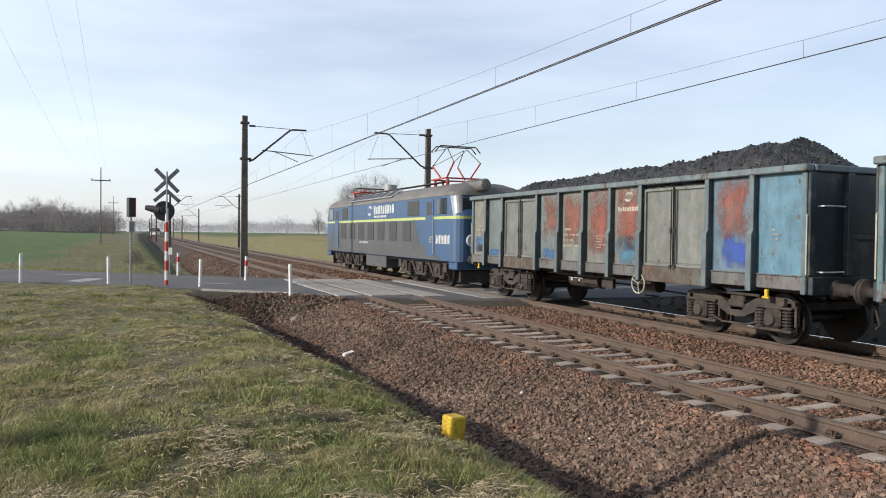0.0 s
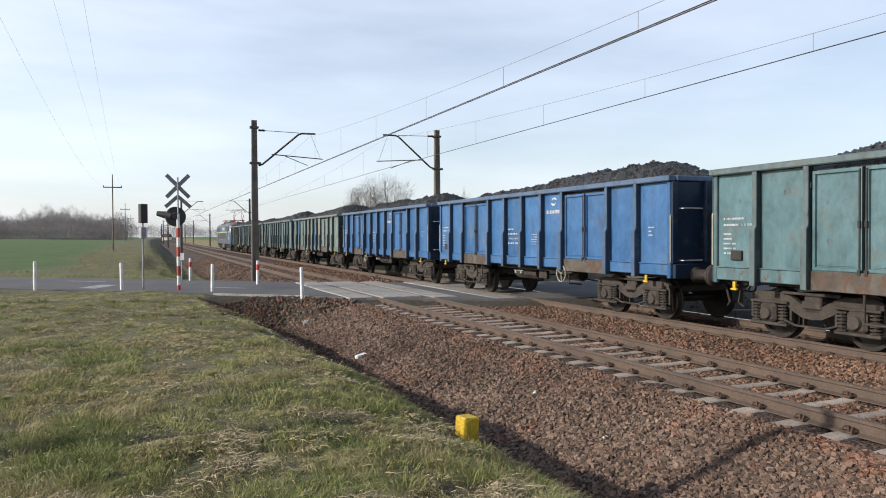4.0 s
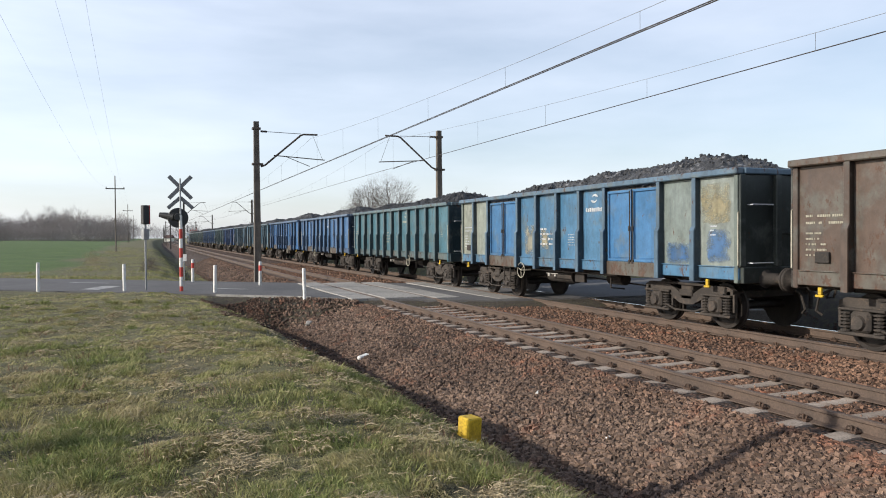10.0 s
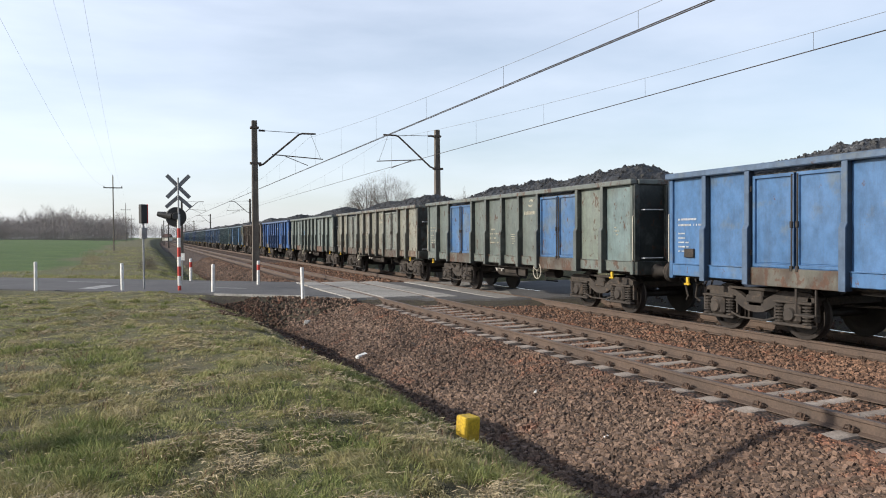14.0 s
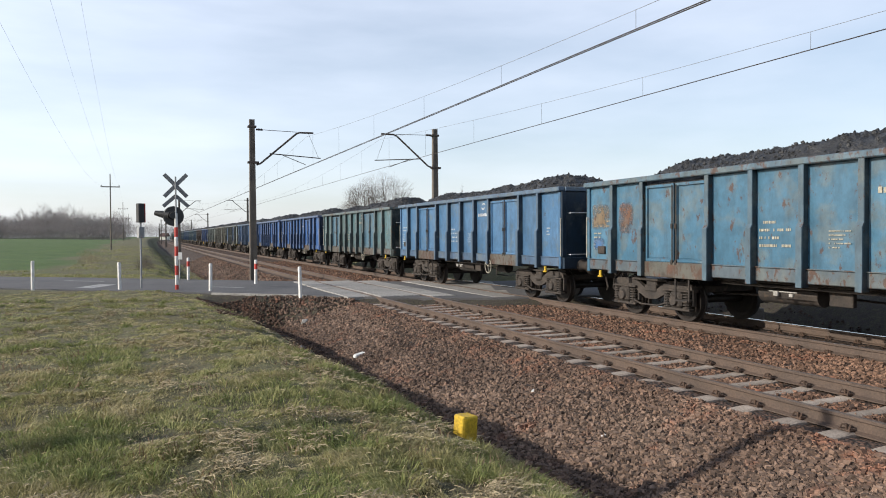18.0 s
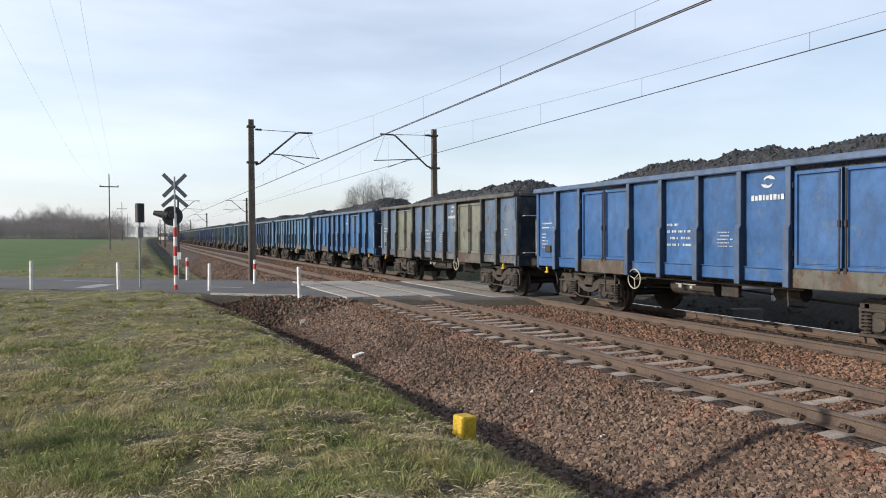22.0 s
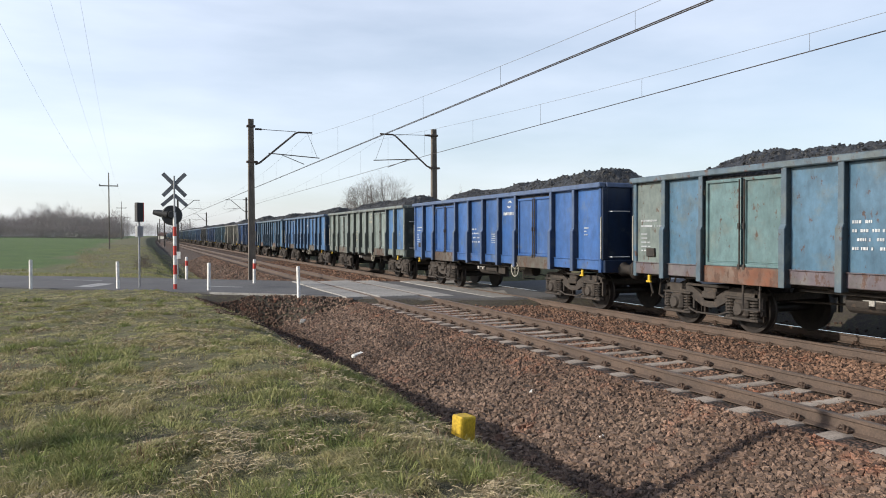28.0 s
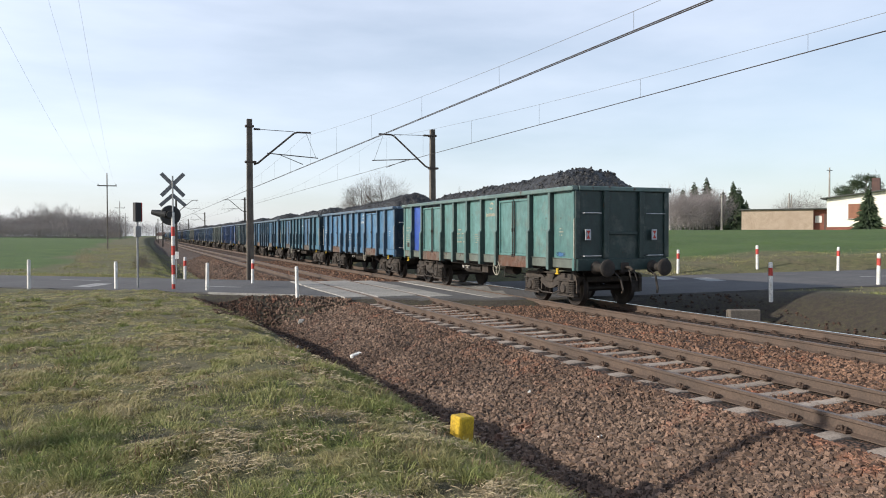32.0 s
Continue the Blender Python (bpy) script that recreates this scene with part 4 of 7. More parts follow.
def spring(x, y):
    prof = []
    for i in range(6):
        z = 0.306 + i * 0.057
        prof += [(z, 0.045), (z + 0.008, 0.092), (z + 0.030, 0.092), (z + 0.038, 0.045)]
    return Mesh().spin(prof, "z", 10, (x, y, 0))


def wheelset():
    mb = Mesh()
    for s in (-1, 1):
        prof = [(0.680, 0.10), (0.685, 0.34), (0.680, 0.395), (0.682, 0.487), (0.705, 0.490), (0.722, 0.463), (0.815, 0.458), (0.817, 0.395), (0.775, 0.36), (0.765, 0.15), (0.82, 0.11), (0.82, 0.02)]
        prof = [(s * a, r) for a, r in prof]
        mb.spin(prof if s > 0 else prof[::-1], "x", 28)
        for i in range(4):  # balance marks on the web, so that its turning shows
            a = math.pi / 2 * i
            mb.cyl((s * 0.77, math.cos(a) * 0.25, math.sin(a) * 0.25), (s * 0.79, math.cos(a) * 0.25, math.sin(a) * 0.25), 0.035, 8)
    mb.cyl((-0.68, 0, 0), (0.68, 0, 0), 0.085, 12)
    return mb


def top_rail():
    mb = Mesh()
    for s in (-1, 1):
        mb.box(s * (SIDE + 0.04) - 0.10, s * (SIDE + 0.04) + 0.10, -HALF - 0.04, HALF + 0.04, CHORD, TOP, 0.018)
    for s in (-1, 1):
        mb.box(-SIDE + 0.062, SIDE - 0.062, s * HALF - 0.07, s * HALF + 0.07, CHORD + 0.002, TOP - 0.002, 0.018)
    return mb


def end_wall(s):
    """s 1: front end; -1: rear end, with ribs, rails and a small hatch."""
    mb = Mesh()
    y = s * HALF
    mb.box(-SIDE, SIDE, min(y, y - s * 0.06), max(y, y - s * 0.06), 1.12, CHORD, 0.008)
    return mb


def end_bits(s):
    """Ribs, corner posts, cross beam and sill of an end."""
    y = s * HALF
    out = []
    for x in (-0.55, 0.55):
        out.append(("end_rib", Mesh().box(x - 0.07, x + 0.07, min(y, y + s * 0.10), max(y, y + s * 0.10), 1.30, CHORD, 0.012)))
    out.append(("end_rib", Mesh().box(-0.45, 0.45, min(y, y + s * 0.05), max(y, y + s * 0.05), 1.9, 1.98, 0.01)))
    for x in (-SIDE + 0.03, SIDE - 0.03):
        out.append(("end_post", Mesh().box(x - 0.07, x + 0.07, min(y, y + s * 0.055), max(y, y + s * 0.055), 1.30, CHORD, 0.012)))
    out.append(("end_sill", Mesh().box(-SIDE, SIDE, min(y, y + s * 0.09), max(y, y + s * 0.09), 0.98, 1.28, 0.012)))
    return out


def buffer(x, s):
    y = s * HALF
    mb = Mesh()
    prof = [(0.07, 0.17), (0.12, 0.165), (0.13, 0.115), (0.36, 0.115), (0.37, 0.085), (0.54, 0.085), (0.56, 0.20), (0.585, 0.225), (0.61, 0.215), (0.62, 0.12)]
    prof = [(y + s * a, r) for a, r in prof]
    mb.spin(prof if s > 0 else prof[::-1], "y", 20, (x, 0, 1.06))
    return mb


def underframe():
    mb = Mesh()
    mb.box(-0.16, 0.16, -HALF + 0.1, HALF - 0.1, 0.86, 1.16, 0.01)
    for y in (-4.5, -1.5, 0.0, 1.5, 4.5):
        mb.box(-1.25, 1.25, y - 0.09, y + 0.09, 0.95, 1.16, 0.01)
    for s in (-1, 1):
        mb.box(s * 1.2 - 0.05, s * 1.2 + 0.05, -HALF + 0.1, HALF - 0.1, 0.98, 1.16, 0.01)
    mb.box(-SIDE + 0.03, SIDE - 0.03, -HALF + 0.07, HALF - 0.07, 1.16, 1.26)
    return mb


def brake_gear():
    mb = Mesh()
    mb.cyl((-0.75, 0.2, 0.78), (-0.75, 1.5, 0.78), 0.19, 16)
    mb.cyl((-0.55, -1.7, 0.80), (-0.55, -1.1, 0.80), 0.16, 16)
    mb.tube([(-0.3, -3.2, 0.62), (-0.35, 0, 0.74), (-0.3, 3.2, 0.62)], 0.022, 6)
    mb.tube([(-1.15, -2.2, 0.93), (-1.15, 2.2, 0.93)], 0.028, 6)
    mb.box(-1.02, -0.92, -0.55, -0.1, 0.66, 0.98, 0.01)
    mb.tube([(-1.0, -1.7, 0.95), (-1.0, -1.72, 0.6), (-0.6, -1.72, 0.56)], 0.02, 6)
    return mb


def valve_box():
    mb = Mesh()
    mb.box(-1.34, -1.29, 0.68, 0.78, 0.78, 0.87, 0.008)
    mb.box(-1.34, -1.29, 0.36, 0.44, 0.78, 0.84, 0.008)
    mb.tube([(-1.3, 0.3, 0.86), (-1.3, 0.9, 0.86)], 0.010, 6)
    return mb


def hand_wheel(y):
    mb = Mesh()
    c = (-SIDE - 0.10, y, 0.90)
    mb.tube([(c[0], y + math.cos(a) * 0.215, 0.90 + math.sin(a) * 0.215) for a in np.linspace(0, 2 * math.pi, 21)[:-1]], 0.014, 6, True)
    for a in (0.4, 0.4 + 2.094, 0.4 + 4.189):
        mb.tube([c, (c[0], y + math.cos(a) * 0.23, 0.90 + math.sin(a) * 0.23)], 0.010, 5)
    mb.cyl(c, (-1.2, y, 0.90), 0.025, 8)
    return mb


def step_iron(y):
    mb = Mesh()
    x = -SIDE - 0.03
    mb.tube([(x, y - 0.20, 1.05), (x, y - 0.20, 0.52), (x, y + 0.20, 0.52), (x, y + 0.20, 1.05)], 0.022, 6)
    mb.box(x - 0.05, x + 0.12, y - 0.20, y + 0.20, 0.50, 0.53, 0.006)
    return mb


def lash_hook(y):
    x = -SIDE - 0.05
    mb = Mesh().box(x - 0.02, x + 0.03, y - 0.035, y + 0.035, 0.90, 1.02, 0.008)
    return mb.box(x - 0.035, x + 0.02, y - 0.075, y + 0.075, 0.86, 0.90, 0.01)


def grab_rail(y):
    x = -SIDE - 0.06
    return Mesh().tube([(x + 0.05, y, 2.32), (x, y, 2.30), (x, y, 1.32), (x + 0.05, y, 1.30)], 0.016, 6)


def end_rails(s):
    y = s * (HALF + 0.14)
    mb = Mesh()
    for x, z in ((-1.0, 2.45), (1.0, 2.45), (-1.0, 1.36), (0.95, 1.36)):
        mb.tube([(x - 0.25, y - s * 0.12, z), (x - 0.25, y, z), (x + 0.25, y, z), (x + 0.25, y - s * 0.12, z)], 0.013, 5)
    return mb


def coupling(s):
    y = s * HALF
    mb = Mesh()
    mb.box(-0.12, 0.12, min(y, y + s * 0.14), max(y, y + s * 0.14), 0.92, 1.18, 0.02)
    mb.tube([(0, y + s * 0.1, 1.05), (0, y + s * 0.32, 1.06), (0, y + s * 0.42, 1.0), (0, y + s * 0.36, 0.93)], 0.04, 8)
    mb.tube([(-0.07, y + s * 0.38, 1.0), (-0.09, y + s * 0.50, 0.72), (0.09, y + s * 0.50, 0.72), (0.07, y + s * 0.38, 1.0)], 0.022, 6)
    mb.tube([(-0.35, y + s * 0.08, 0.95), (-0.36, y + s * 0.42, 0.78), (-0.34, y + s * 0.5, 0.5), (-0.30, y + s * 0.40, 0.42)], 0.026, 6)
    return mb


def ragged(y0, y1, z0, z1, seed, lift=0.0):
    """A flake of other paint with a torn outline, a hair proud of the panel."""
    r = random.Random(seed)
    pts = []
    for k in range(72):
        a = 2 * math.pi * k / 72
        c, s = math.cos(a), math.sin(a)
        q = (abs(c) ** 5 + abs(s) ** 5) ** -0.2 * (0.98 + 0.07 * noise.noise((c * 2.2, s * 2.2, seed * 3.7)) + 0.09 * noise.noise((c * 9, s * 9, seed)) + 0.03 * r.random())
        pts.append(((y0 + y1) / 2 + c * q * abs(y1 - y0) / 2, (z0 + z1) / 2 + s * q * (z1 - z0) / 2))
    return Mesh().add([(-SIDE - 0.0285 - lift, y, z) for y, z in pts], [tuple(range(71, -1, -1))])


def mirrored(meshes):
    mb = Mesh()
    for m in meshes:
        mb.add([(-x, y, z) for x, y, z in m.v], [f[::-1] for f in m.f])
    return mb


P = M["paint"]
rnd = random.Random(7)
WAGON = {  # mesh data shared by all wagons: part name, data, colour role
    "panels": [side_panel(a, b, d).mesh("side_panel", P, False) for (a, b), d in zip(PANELS, (0.006, 0.012, 0.0, 0.014, 0.005, 0.010, 0.016, 0.008))],
    "doors": [door_leaf(a, b).mesh("door", P) for f, r in DOORS for a, b in ((f - 0.07, (f + r) / 2 + 0.03), ((f + r) / 2 - 0.03, r + 0.07))],
    "ribs": [(rib(y, 0.98).mesh("rib", P), rib_web(y, 0.98).mesh("rib_web", P)) for y in RIBS],
    "ribs_b": [(rib(HALF - 12.8 * i / 12, 0.98).mesh("rib", P), rib_web(HALF - 12.8 * i / 12, 0.98).mesh("rib_web", P)) for i in range(1, 12)],
    "panels_b": [side_panel(HALF - 12.8 * i / 12 - (0.06 if i == 0 else 0), HALF - 12.8 * (i + 1) / 12 + (0.06 if i == 11 else 0), 0.006 + 0.008 * math.sin(i * 2.1)).mesh("side_panel", P) for i in range(12)],
    "corner": [Mesh().box(-SIDE - 0.06, -SIDE + 0.02, y - 0.05, y + 0.05, 0.98, CHORD, 0.012).mesh("corner_post", P) for y in (HALF - 0.055, -HALF + 0.055)],
    "chord": top_rail().mesh("top_rail", P),
    "end": [end_wall(s).mesh("end_wall", P) for s in (1, -1)],
    "end_bits": [(nm, m.mesh(nm, P)) for s in (1, -1) for nm, m in end_bits(s)],
    "sill": Mesh().box(-SIDE - 0.05, -SIDE + 0.08, -HALF, HALF, 1.04, FLOOR - 0.003, 0.012).box(-SIDE - 0.075, -SIDE, -HALF + 0.06, HALF - 0.06, FLOOR - 0.001, FLOOR + 0.014).mesh("sill", P),
    "door_sill": [Mesh().box(-SIDE - 0.085, -SIDE - 0.05, r, f, 0.97, FLOOR + 0.01, 0.010).mesh("door_sill", P) for f, r in DOORS],
    "latch": [Mesh().tube([(-SIDE - 0.07, y, FLOOR - 0.06), (-SIDE - 0.07, y, CHORD - 0.12)], 0.016, 6).box(-SIDE - 0.10, -SIDE - 0.055, y - 0.022, y + 0.022, 1.99, 2.10, 0.006)
              .box(-SIDE - 0.10, -SIDE - 0.055, y - 0.03, y + 0.03, FLOOR - 0.03, FLOOR + 0.06, 0.006).mesh("latch", M["under"]) for f, r in DOORS for y in ((f + r) / 2 + 0.06, (f + r) / 2 - 0.06)],
    "hinges": [Mesh().box(-SIDE - 0.10, -SIDE - 0.055, y - 0.03, y + 0.03, z - 0.05, z + 0.05, 0.01).mesh("hinge", M["under"]) for f, r in DOORS for y in (f - 0.04, r + 0.04) for z in (1.55, 2.7)],
    "far": mirrored([side_panel(a, b, 0.008) for a, b in PANELS] + [door_leaf(a, b) for a, b in DOORS] + [rib(y, 0.98) for y in RIBS]).mesh("side_wall", P),
    "far_sill": mirrored([Mesh().box(-SIDE - 0.05, -SIDE + 0.08, -HALF, HALF, 1.04, FLOOR - 0.003, 0.012)]).mesh("sill", P),
    "buffers": [buffer(x, s).mesh("buffer", M["under"], True) for s in (1, -1) for x in (-0.875, 0.875)],
    "coupling": [coupling(s).mesh("coupling", M["under"]) for s in (1, -1)],
    "under": underframe().mesh("underframe", M["under"]),
    "brake": brake_gear().mesh("brake_gear", M["under"]),
    "valve": valve_box().mesh("valve_box", M["concrete"]),
    "wheel_hand": [hand_wheel(y).mesh("hand_wheel", M["cream"]) for y in (2.0, -2.15)],
    "step": step_iron(3.0).mesh("step", M["bogie"]),
    "step_orange": step_iron(3.0).box(-SIDE - 0.06, -SIDE, 2.8, 3.2, 0.74, 0.78, 0.006).mesh("step", M["yellow"]),
    "hook": [lash_hook(y).mesh("lashing_hook", M["yellow"]) for y in (5.85, -5.6)],
    "grab": [grab_rail(y).mesh("grab_rail", M["cream"]) for y in (HALF + 0.01, -HALF - 0.01)],
    "end_rails": [end_rails(s).mesh("end_rail", M["white"]) for s in (1, -1)],
    "bogie": bogie_frame().mesh("bogie", M["bogie"]),
    "axle_bits": [(nm, m.mesh(nm, M["bogie"])) for y in (0.9, -0.9) for nm, m in axle_bits(y)],
    "spring": [spring(-1.06, y).mesh("spring", M["bogie"]) for y in (1.20, 0.60, -0.60, -1.20)],
    "wheels": wheelset().mesh("wheelset", M["tread"]),
    "plate": Mesh().box(-SIDE - 0.06, -SIDE - 0.01, 5.68, 5.95, 1.42, 1.60, 0.01).mesh("label_plate", M["under"]),
    "bars": [[bars(-SIDE - 0.024, 5.45, 6.15, 2.02, 2.25, 2, rnd).mesh("lettering", w), bars(-SIDE - 0.024, 5.75, 6.15, 1.5, 1.95, 5, rnd).mesh("lettering", w),
              bars(-SIDE - 0.026, 0.25, 0.98, 1.6, 2.15, 4, rnd).mesh("lettering", w), bars(-SIDE - 0.026, -0.85, -0.45, 1.62, 1.95, 5, rnd).mesh("lettering", w),
              bars(-SIDE - 0.026, -5.85, -5.65, 1.85, 2.1, 3, rnd).mesh("lettering", w),
              swirl(-SIDE - 0.026, -1.68, 2.80, 0.115).mesh("emblem", w), word_shape(-SIDE - 0.026, -2.06, -1.30, 2.48, 2.575).mesh("wordmark", w)] for w in (M["white"], M["cream"])],
}


WHEEL_FRONT = (3, 4, 11, 13, 16, 17, 25, 29, 30, 39)  # wagons with the brake wheel by the leading door
SOOT = 0.60  # coal dust dulls every paint


def dusty(c, f):
    """A paint under a film of grey dust."""
    return tuple(a * (1 - f) + g * f for a, g in zip(c, (0.19, 0.195, 0.18)))


def wagon(spec):
    """spec: colour, wear, label, panel colours by number, door colour, sill colour, cream or white lettering, kind."""
    wear, label, base = spec["w"], spec["label"], tuple(SOOT * a for a in spec["c"])
    t = thing("coal_wagon", label, "freight wagon", group="wagons of the coal train")
    r = random.Random(spec["i"])

    def put(name, data, col=None, under=None, lab="", w=None):
        ob = part(name, data, None, under or t, lab)
        c = tuple(SOOT * a for a in col) if col else base
        f = r.uniform(0.94, 1.06)
        ob.color = (c[0] * f, c[1] * f, c[2] * f, wear if w is None else w)
        return ob

    # ends at a fifth of the colour: their shade is put into the paint
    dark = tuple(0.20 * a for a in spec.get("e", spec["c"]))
    plain = spec.get("plain", False)
    panel_data = WAGON["panels_b"] if plain else WAGON["panels"]
    for j, d in enumerate(panel_data):
        tone = r.uniform(0.88, 1.10)
        put("side_panel", d, tuple(tone * a for a in spec.get("p", {}).get(j, spec["c"])))
    if not plain:
        for j, d in enumerate(WAGON["doors"]):
            leaf = put("door", d, spec.get("d"))
            put("latch", WAGON["latch"][j], under=leaf)
            for q in (0, 1):
                put("hinge", WAGON["hinges"][(j // 2) * 4 + (j % 2) * 2 + q], under=leaf)
        for d in WAGON["door_sill"]:
            put("door_sill", d, spec.get("s", (0.105, 0.075, 0.055)), w=1.0)
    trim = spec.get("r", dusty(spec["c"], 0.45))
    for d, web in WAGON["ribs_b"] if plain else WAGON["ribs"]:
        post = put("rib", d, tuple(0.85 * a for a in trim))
        # web at 0.30 of the trim: the rib's shaded side painted in
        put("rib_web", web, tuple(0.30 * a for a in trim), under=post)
    for d in WAGON["corner"]:
        put("corner_post", d, tuple(0.8 * a for a in spec.get("e", spec["c"])))
    put("top_rail", WAGON["chord"], trim, w=wear + 0.25)
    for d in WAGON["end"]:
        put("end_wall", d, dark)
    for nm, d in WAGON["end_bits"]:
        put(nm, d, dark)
    s2 = spec.get("s2", spec["c"])
    put("sill", WAGON["sill"], tuple(0.55 * a + 0.45 * b for a, b in zip(s2, spec["c"])), w=wear + 0.3)
    put("side_wall", WAGON["far"])
    put("sill", WAGON["far_sill"])
    for name, key in (("buffer", "buffers"), ("coupling", "coupling"), ("lashing_hook", "hook"), ("grab_rail", "grab"), ("end_rail", "end_rails")):
        for d in WAGON[key]:
            put(name, d)
    for name, key in (("underframe", "under"), ("brake_gear", "brake"), ("valve_box", "valve"), ("step", "step"), ("label_plate", "plate")):
        put(name, WAGON["step_orange" if key == "step" and spec.get("ladder") else key])
    if not spec.get("ladder"):
        put("hand_wheel", WAGON["wheel_hand"][spec["i"] not in WHEEL_FRONT])
    for d in WAGON["bars"][spec.get("cream", 0)]:
        tagged(put(d.name.split(".")[0], d), kind="stuff" if "emblem" not in d.name else "")
    for y in (4.5, -4.5):
        bg = put("bogie", WAGON["bogie"])
        bg.matrix_basis = pose(0, y, 0)
        for nm, d in WAGON["axle_bits"]:
            put(nm, d, under=bg)
        for d in WAGON["spring"]:
            put("spring", d, under=bg)
    for j, (ya, yb, za, zb, pc) in enumerate(spec.get("patch", ())):
        put("paint_patch", ragged(HALF - ya, HALF - yb, za, zb, spec["i"] * 31 + j).mesh("paint_patch", M["flake"]), pc)
    spec["wheels"] = []
    for y in AXLES:
        w = put("wheelset", WAGON["wheels"])
        w.matrix_basis = pose(0, y, WHEEL_R)
        spec["wheels"].append((w, y))
    return t


def coal_mesh(seed, material, lift=0.0):
    """A heaped load with two humps and loose lumps."""
    r = random.Random(seed)
    ny, nx = 170, 34
    humps = [(r.uniform(-4.6, -3.4), r.uniform(0.12, 0.30), r.uniform(1.1, 1.7)), (r.uniform(-1.2, 0.8), r.uniform(0.05, 0.22), r.uniform(1.0, 1.6)), (r.uniform(2.6, 4.0), r.uniform(0.06, 0.24), r.uniform(1.0, 1.6))]
    lean = r.uniform(0.02, 0.14)
    vs = []
    for i in range(ny + 1):
        y = -6.3 + 12.6 * i / ny
        crown = 0.45 + lift - (lean + 0.10) * y / 6.3 + sum(h * math.exp(-((y - c) / w) ** 2) for c, h, w in humps)
        crown = min(crown, 0.60 + lift + 0.3 * (crown - 0.60 - lift))
        crown *= min(1.0, (6.3 - abs(y)) / (2.2 if y > 0 else 1.35) + 0.02)
        for j in range(nx + 1):
            x = -1.42 + 2.84 * j / nx
            e = max(0.0, 1 - (x / 1.42) ** 2) ** 0.8
            n = noise.fractal((x * 2.3, y * 2.3, seed * 9.1), 0.6, 2.0, 5) * 0.075 * (0.3 + e)
            c = noise.noise((x * 12, y * 12, seed)) * 0.03
            vs.append((x, y, 2.93 + (crown + 0.02) * e + n * 1.0 + c))
    k = nx + 1
    idx = np.arange((ny + 1) * k).reshape(ny + 1, k)
    f = np.stack([idx[:-1, :-1], idx[:-1, 1:], idx[1:, 1:], idx[1:, :-1]], -1).reshape(-1, 4)
    f = np.concatenate([f[:, [0, 1, 2]], f[:, [0, 2, 3]]])
    V, F, off = [np.array(vs)], [f], len(vs)
    cube = np.array([(sx, sy, sz) for sz in (-1, 1) for sy in (-1, 1) for sx in (-1, 1)], float)
    cf = np.array([(0, 2, 3), (0, 3, 1), (4, 5, 7), (4, 7, 6), (0, 1, 5), (0, 5, 4), (2, 6, 7), (2, 7, 3), (0, 4, 6), (0, 6, 2), (1, 3, 7), (1, 7, 5)])
    rs = np.random.RandomState(seed)
    for q in range(1500):
        i, j = r.randrange(3, ny - 3), r.randrange(2, nx - 1)
        p = np.array(vs[i * k + j])
        s = r.uniform(0.014, 0.04)
        t = np.linalg.qr(rs.normal(0, 1, (3, 3)))[0]
        V.append((cube * s * rs.uniform(0.5, 1.0, 3) * rs.uniform(0.7, 1.1, (8, 1))) @ t + p)
        F.append(cf + off)
        off += 8
    return fast_mesh("coal_load", np.concatenate(V), np.concatenate(F), material)


COAL = [coal_mesh(s, M["coal"]) for s in (1, 2, 3, 4, 5)] + [coal_mesh(s, M["coal_grey"]) for s in (6, 7)] + [coal_mesh(s, M["coal"], 0.13) for s in (8, 9)]
TALL_LOADS = (0, 2, 3, 24, 27, 31, 32, 40, 41)
GREY_LOADS = (7, 8, 9, 10, 11, 13, 14, 19)

# paints
BLUE, DEEP, MID = (0.048, 0.180, 0.43), (0.040, 0.140, 0.41), (0.080, 0.205, 0.43)
TEAL, SEA, GREEN = (0.088, 0.205, 0.30), (0.085, 0.220, 0.285), (0.120, 0.235, 0.265)
GREY, SAGE, BEIGE, BROWN = (0.215, 0.265, 0.265), (0.27, 0.325, 0.305), (0.335, 0.33, 0.27), (0.135, 0.09, 0.067)
LIGHT, RED, VIVID = (0.105, 0.265, 0.46), (0.36, 0.105, 0.07), (0.035, 0.11, 0.52)
RUST = (0.17, 0.075, 0.04)
WORDS = {BLUE: "blue", DEEP: "deep blue", MID: "mid-blue", TEAL: "grey-teal", SEA: "sea-blue", GREEN: "green-teal", GREY: "grey", SAGE: "sage-grey", BEIGE: "faded beige", BROWN: "rusty brown", LIGHT: "light blue"}
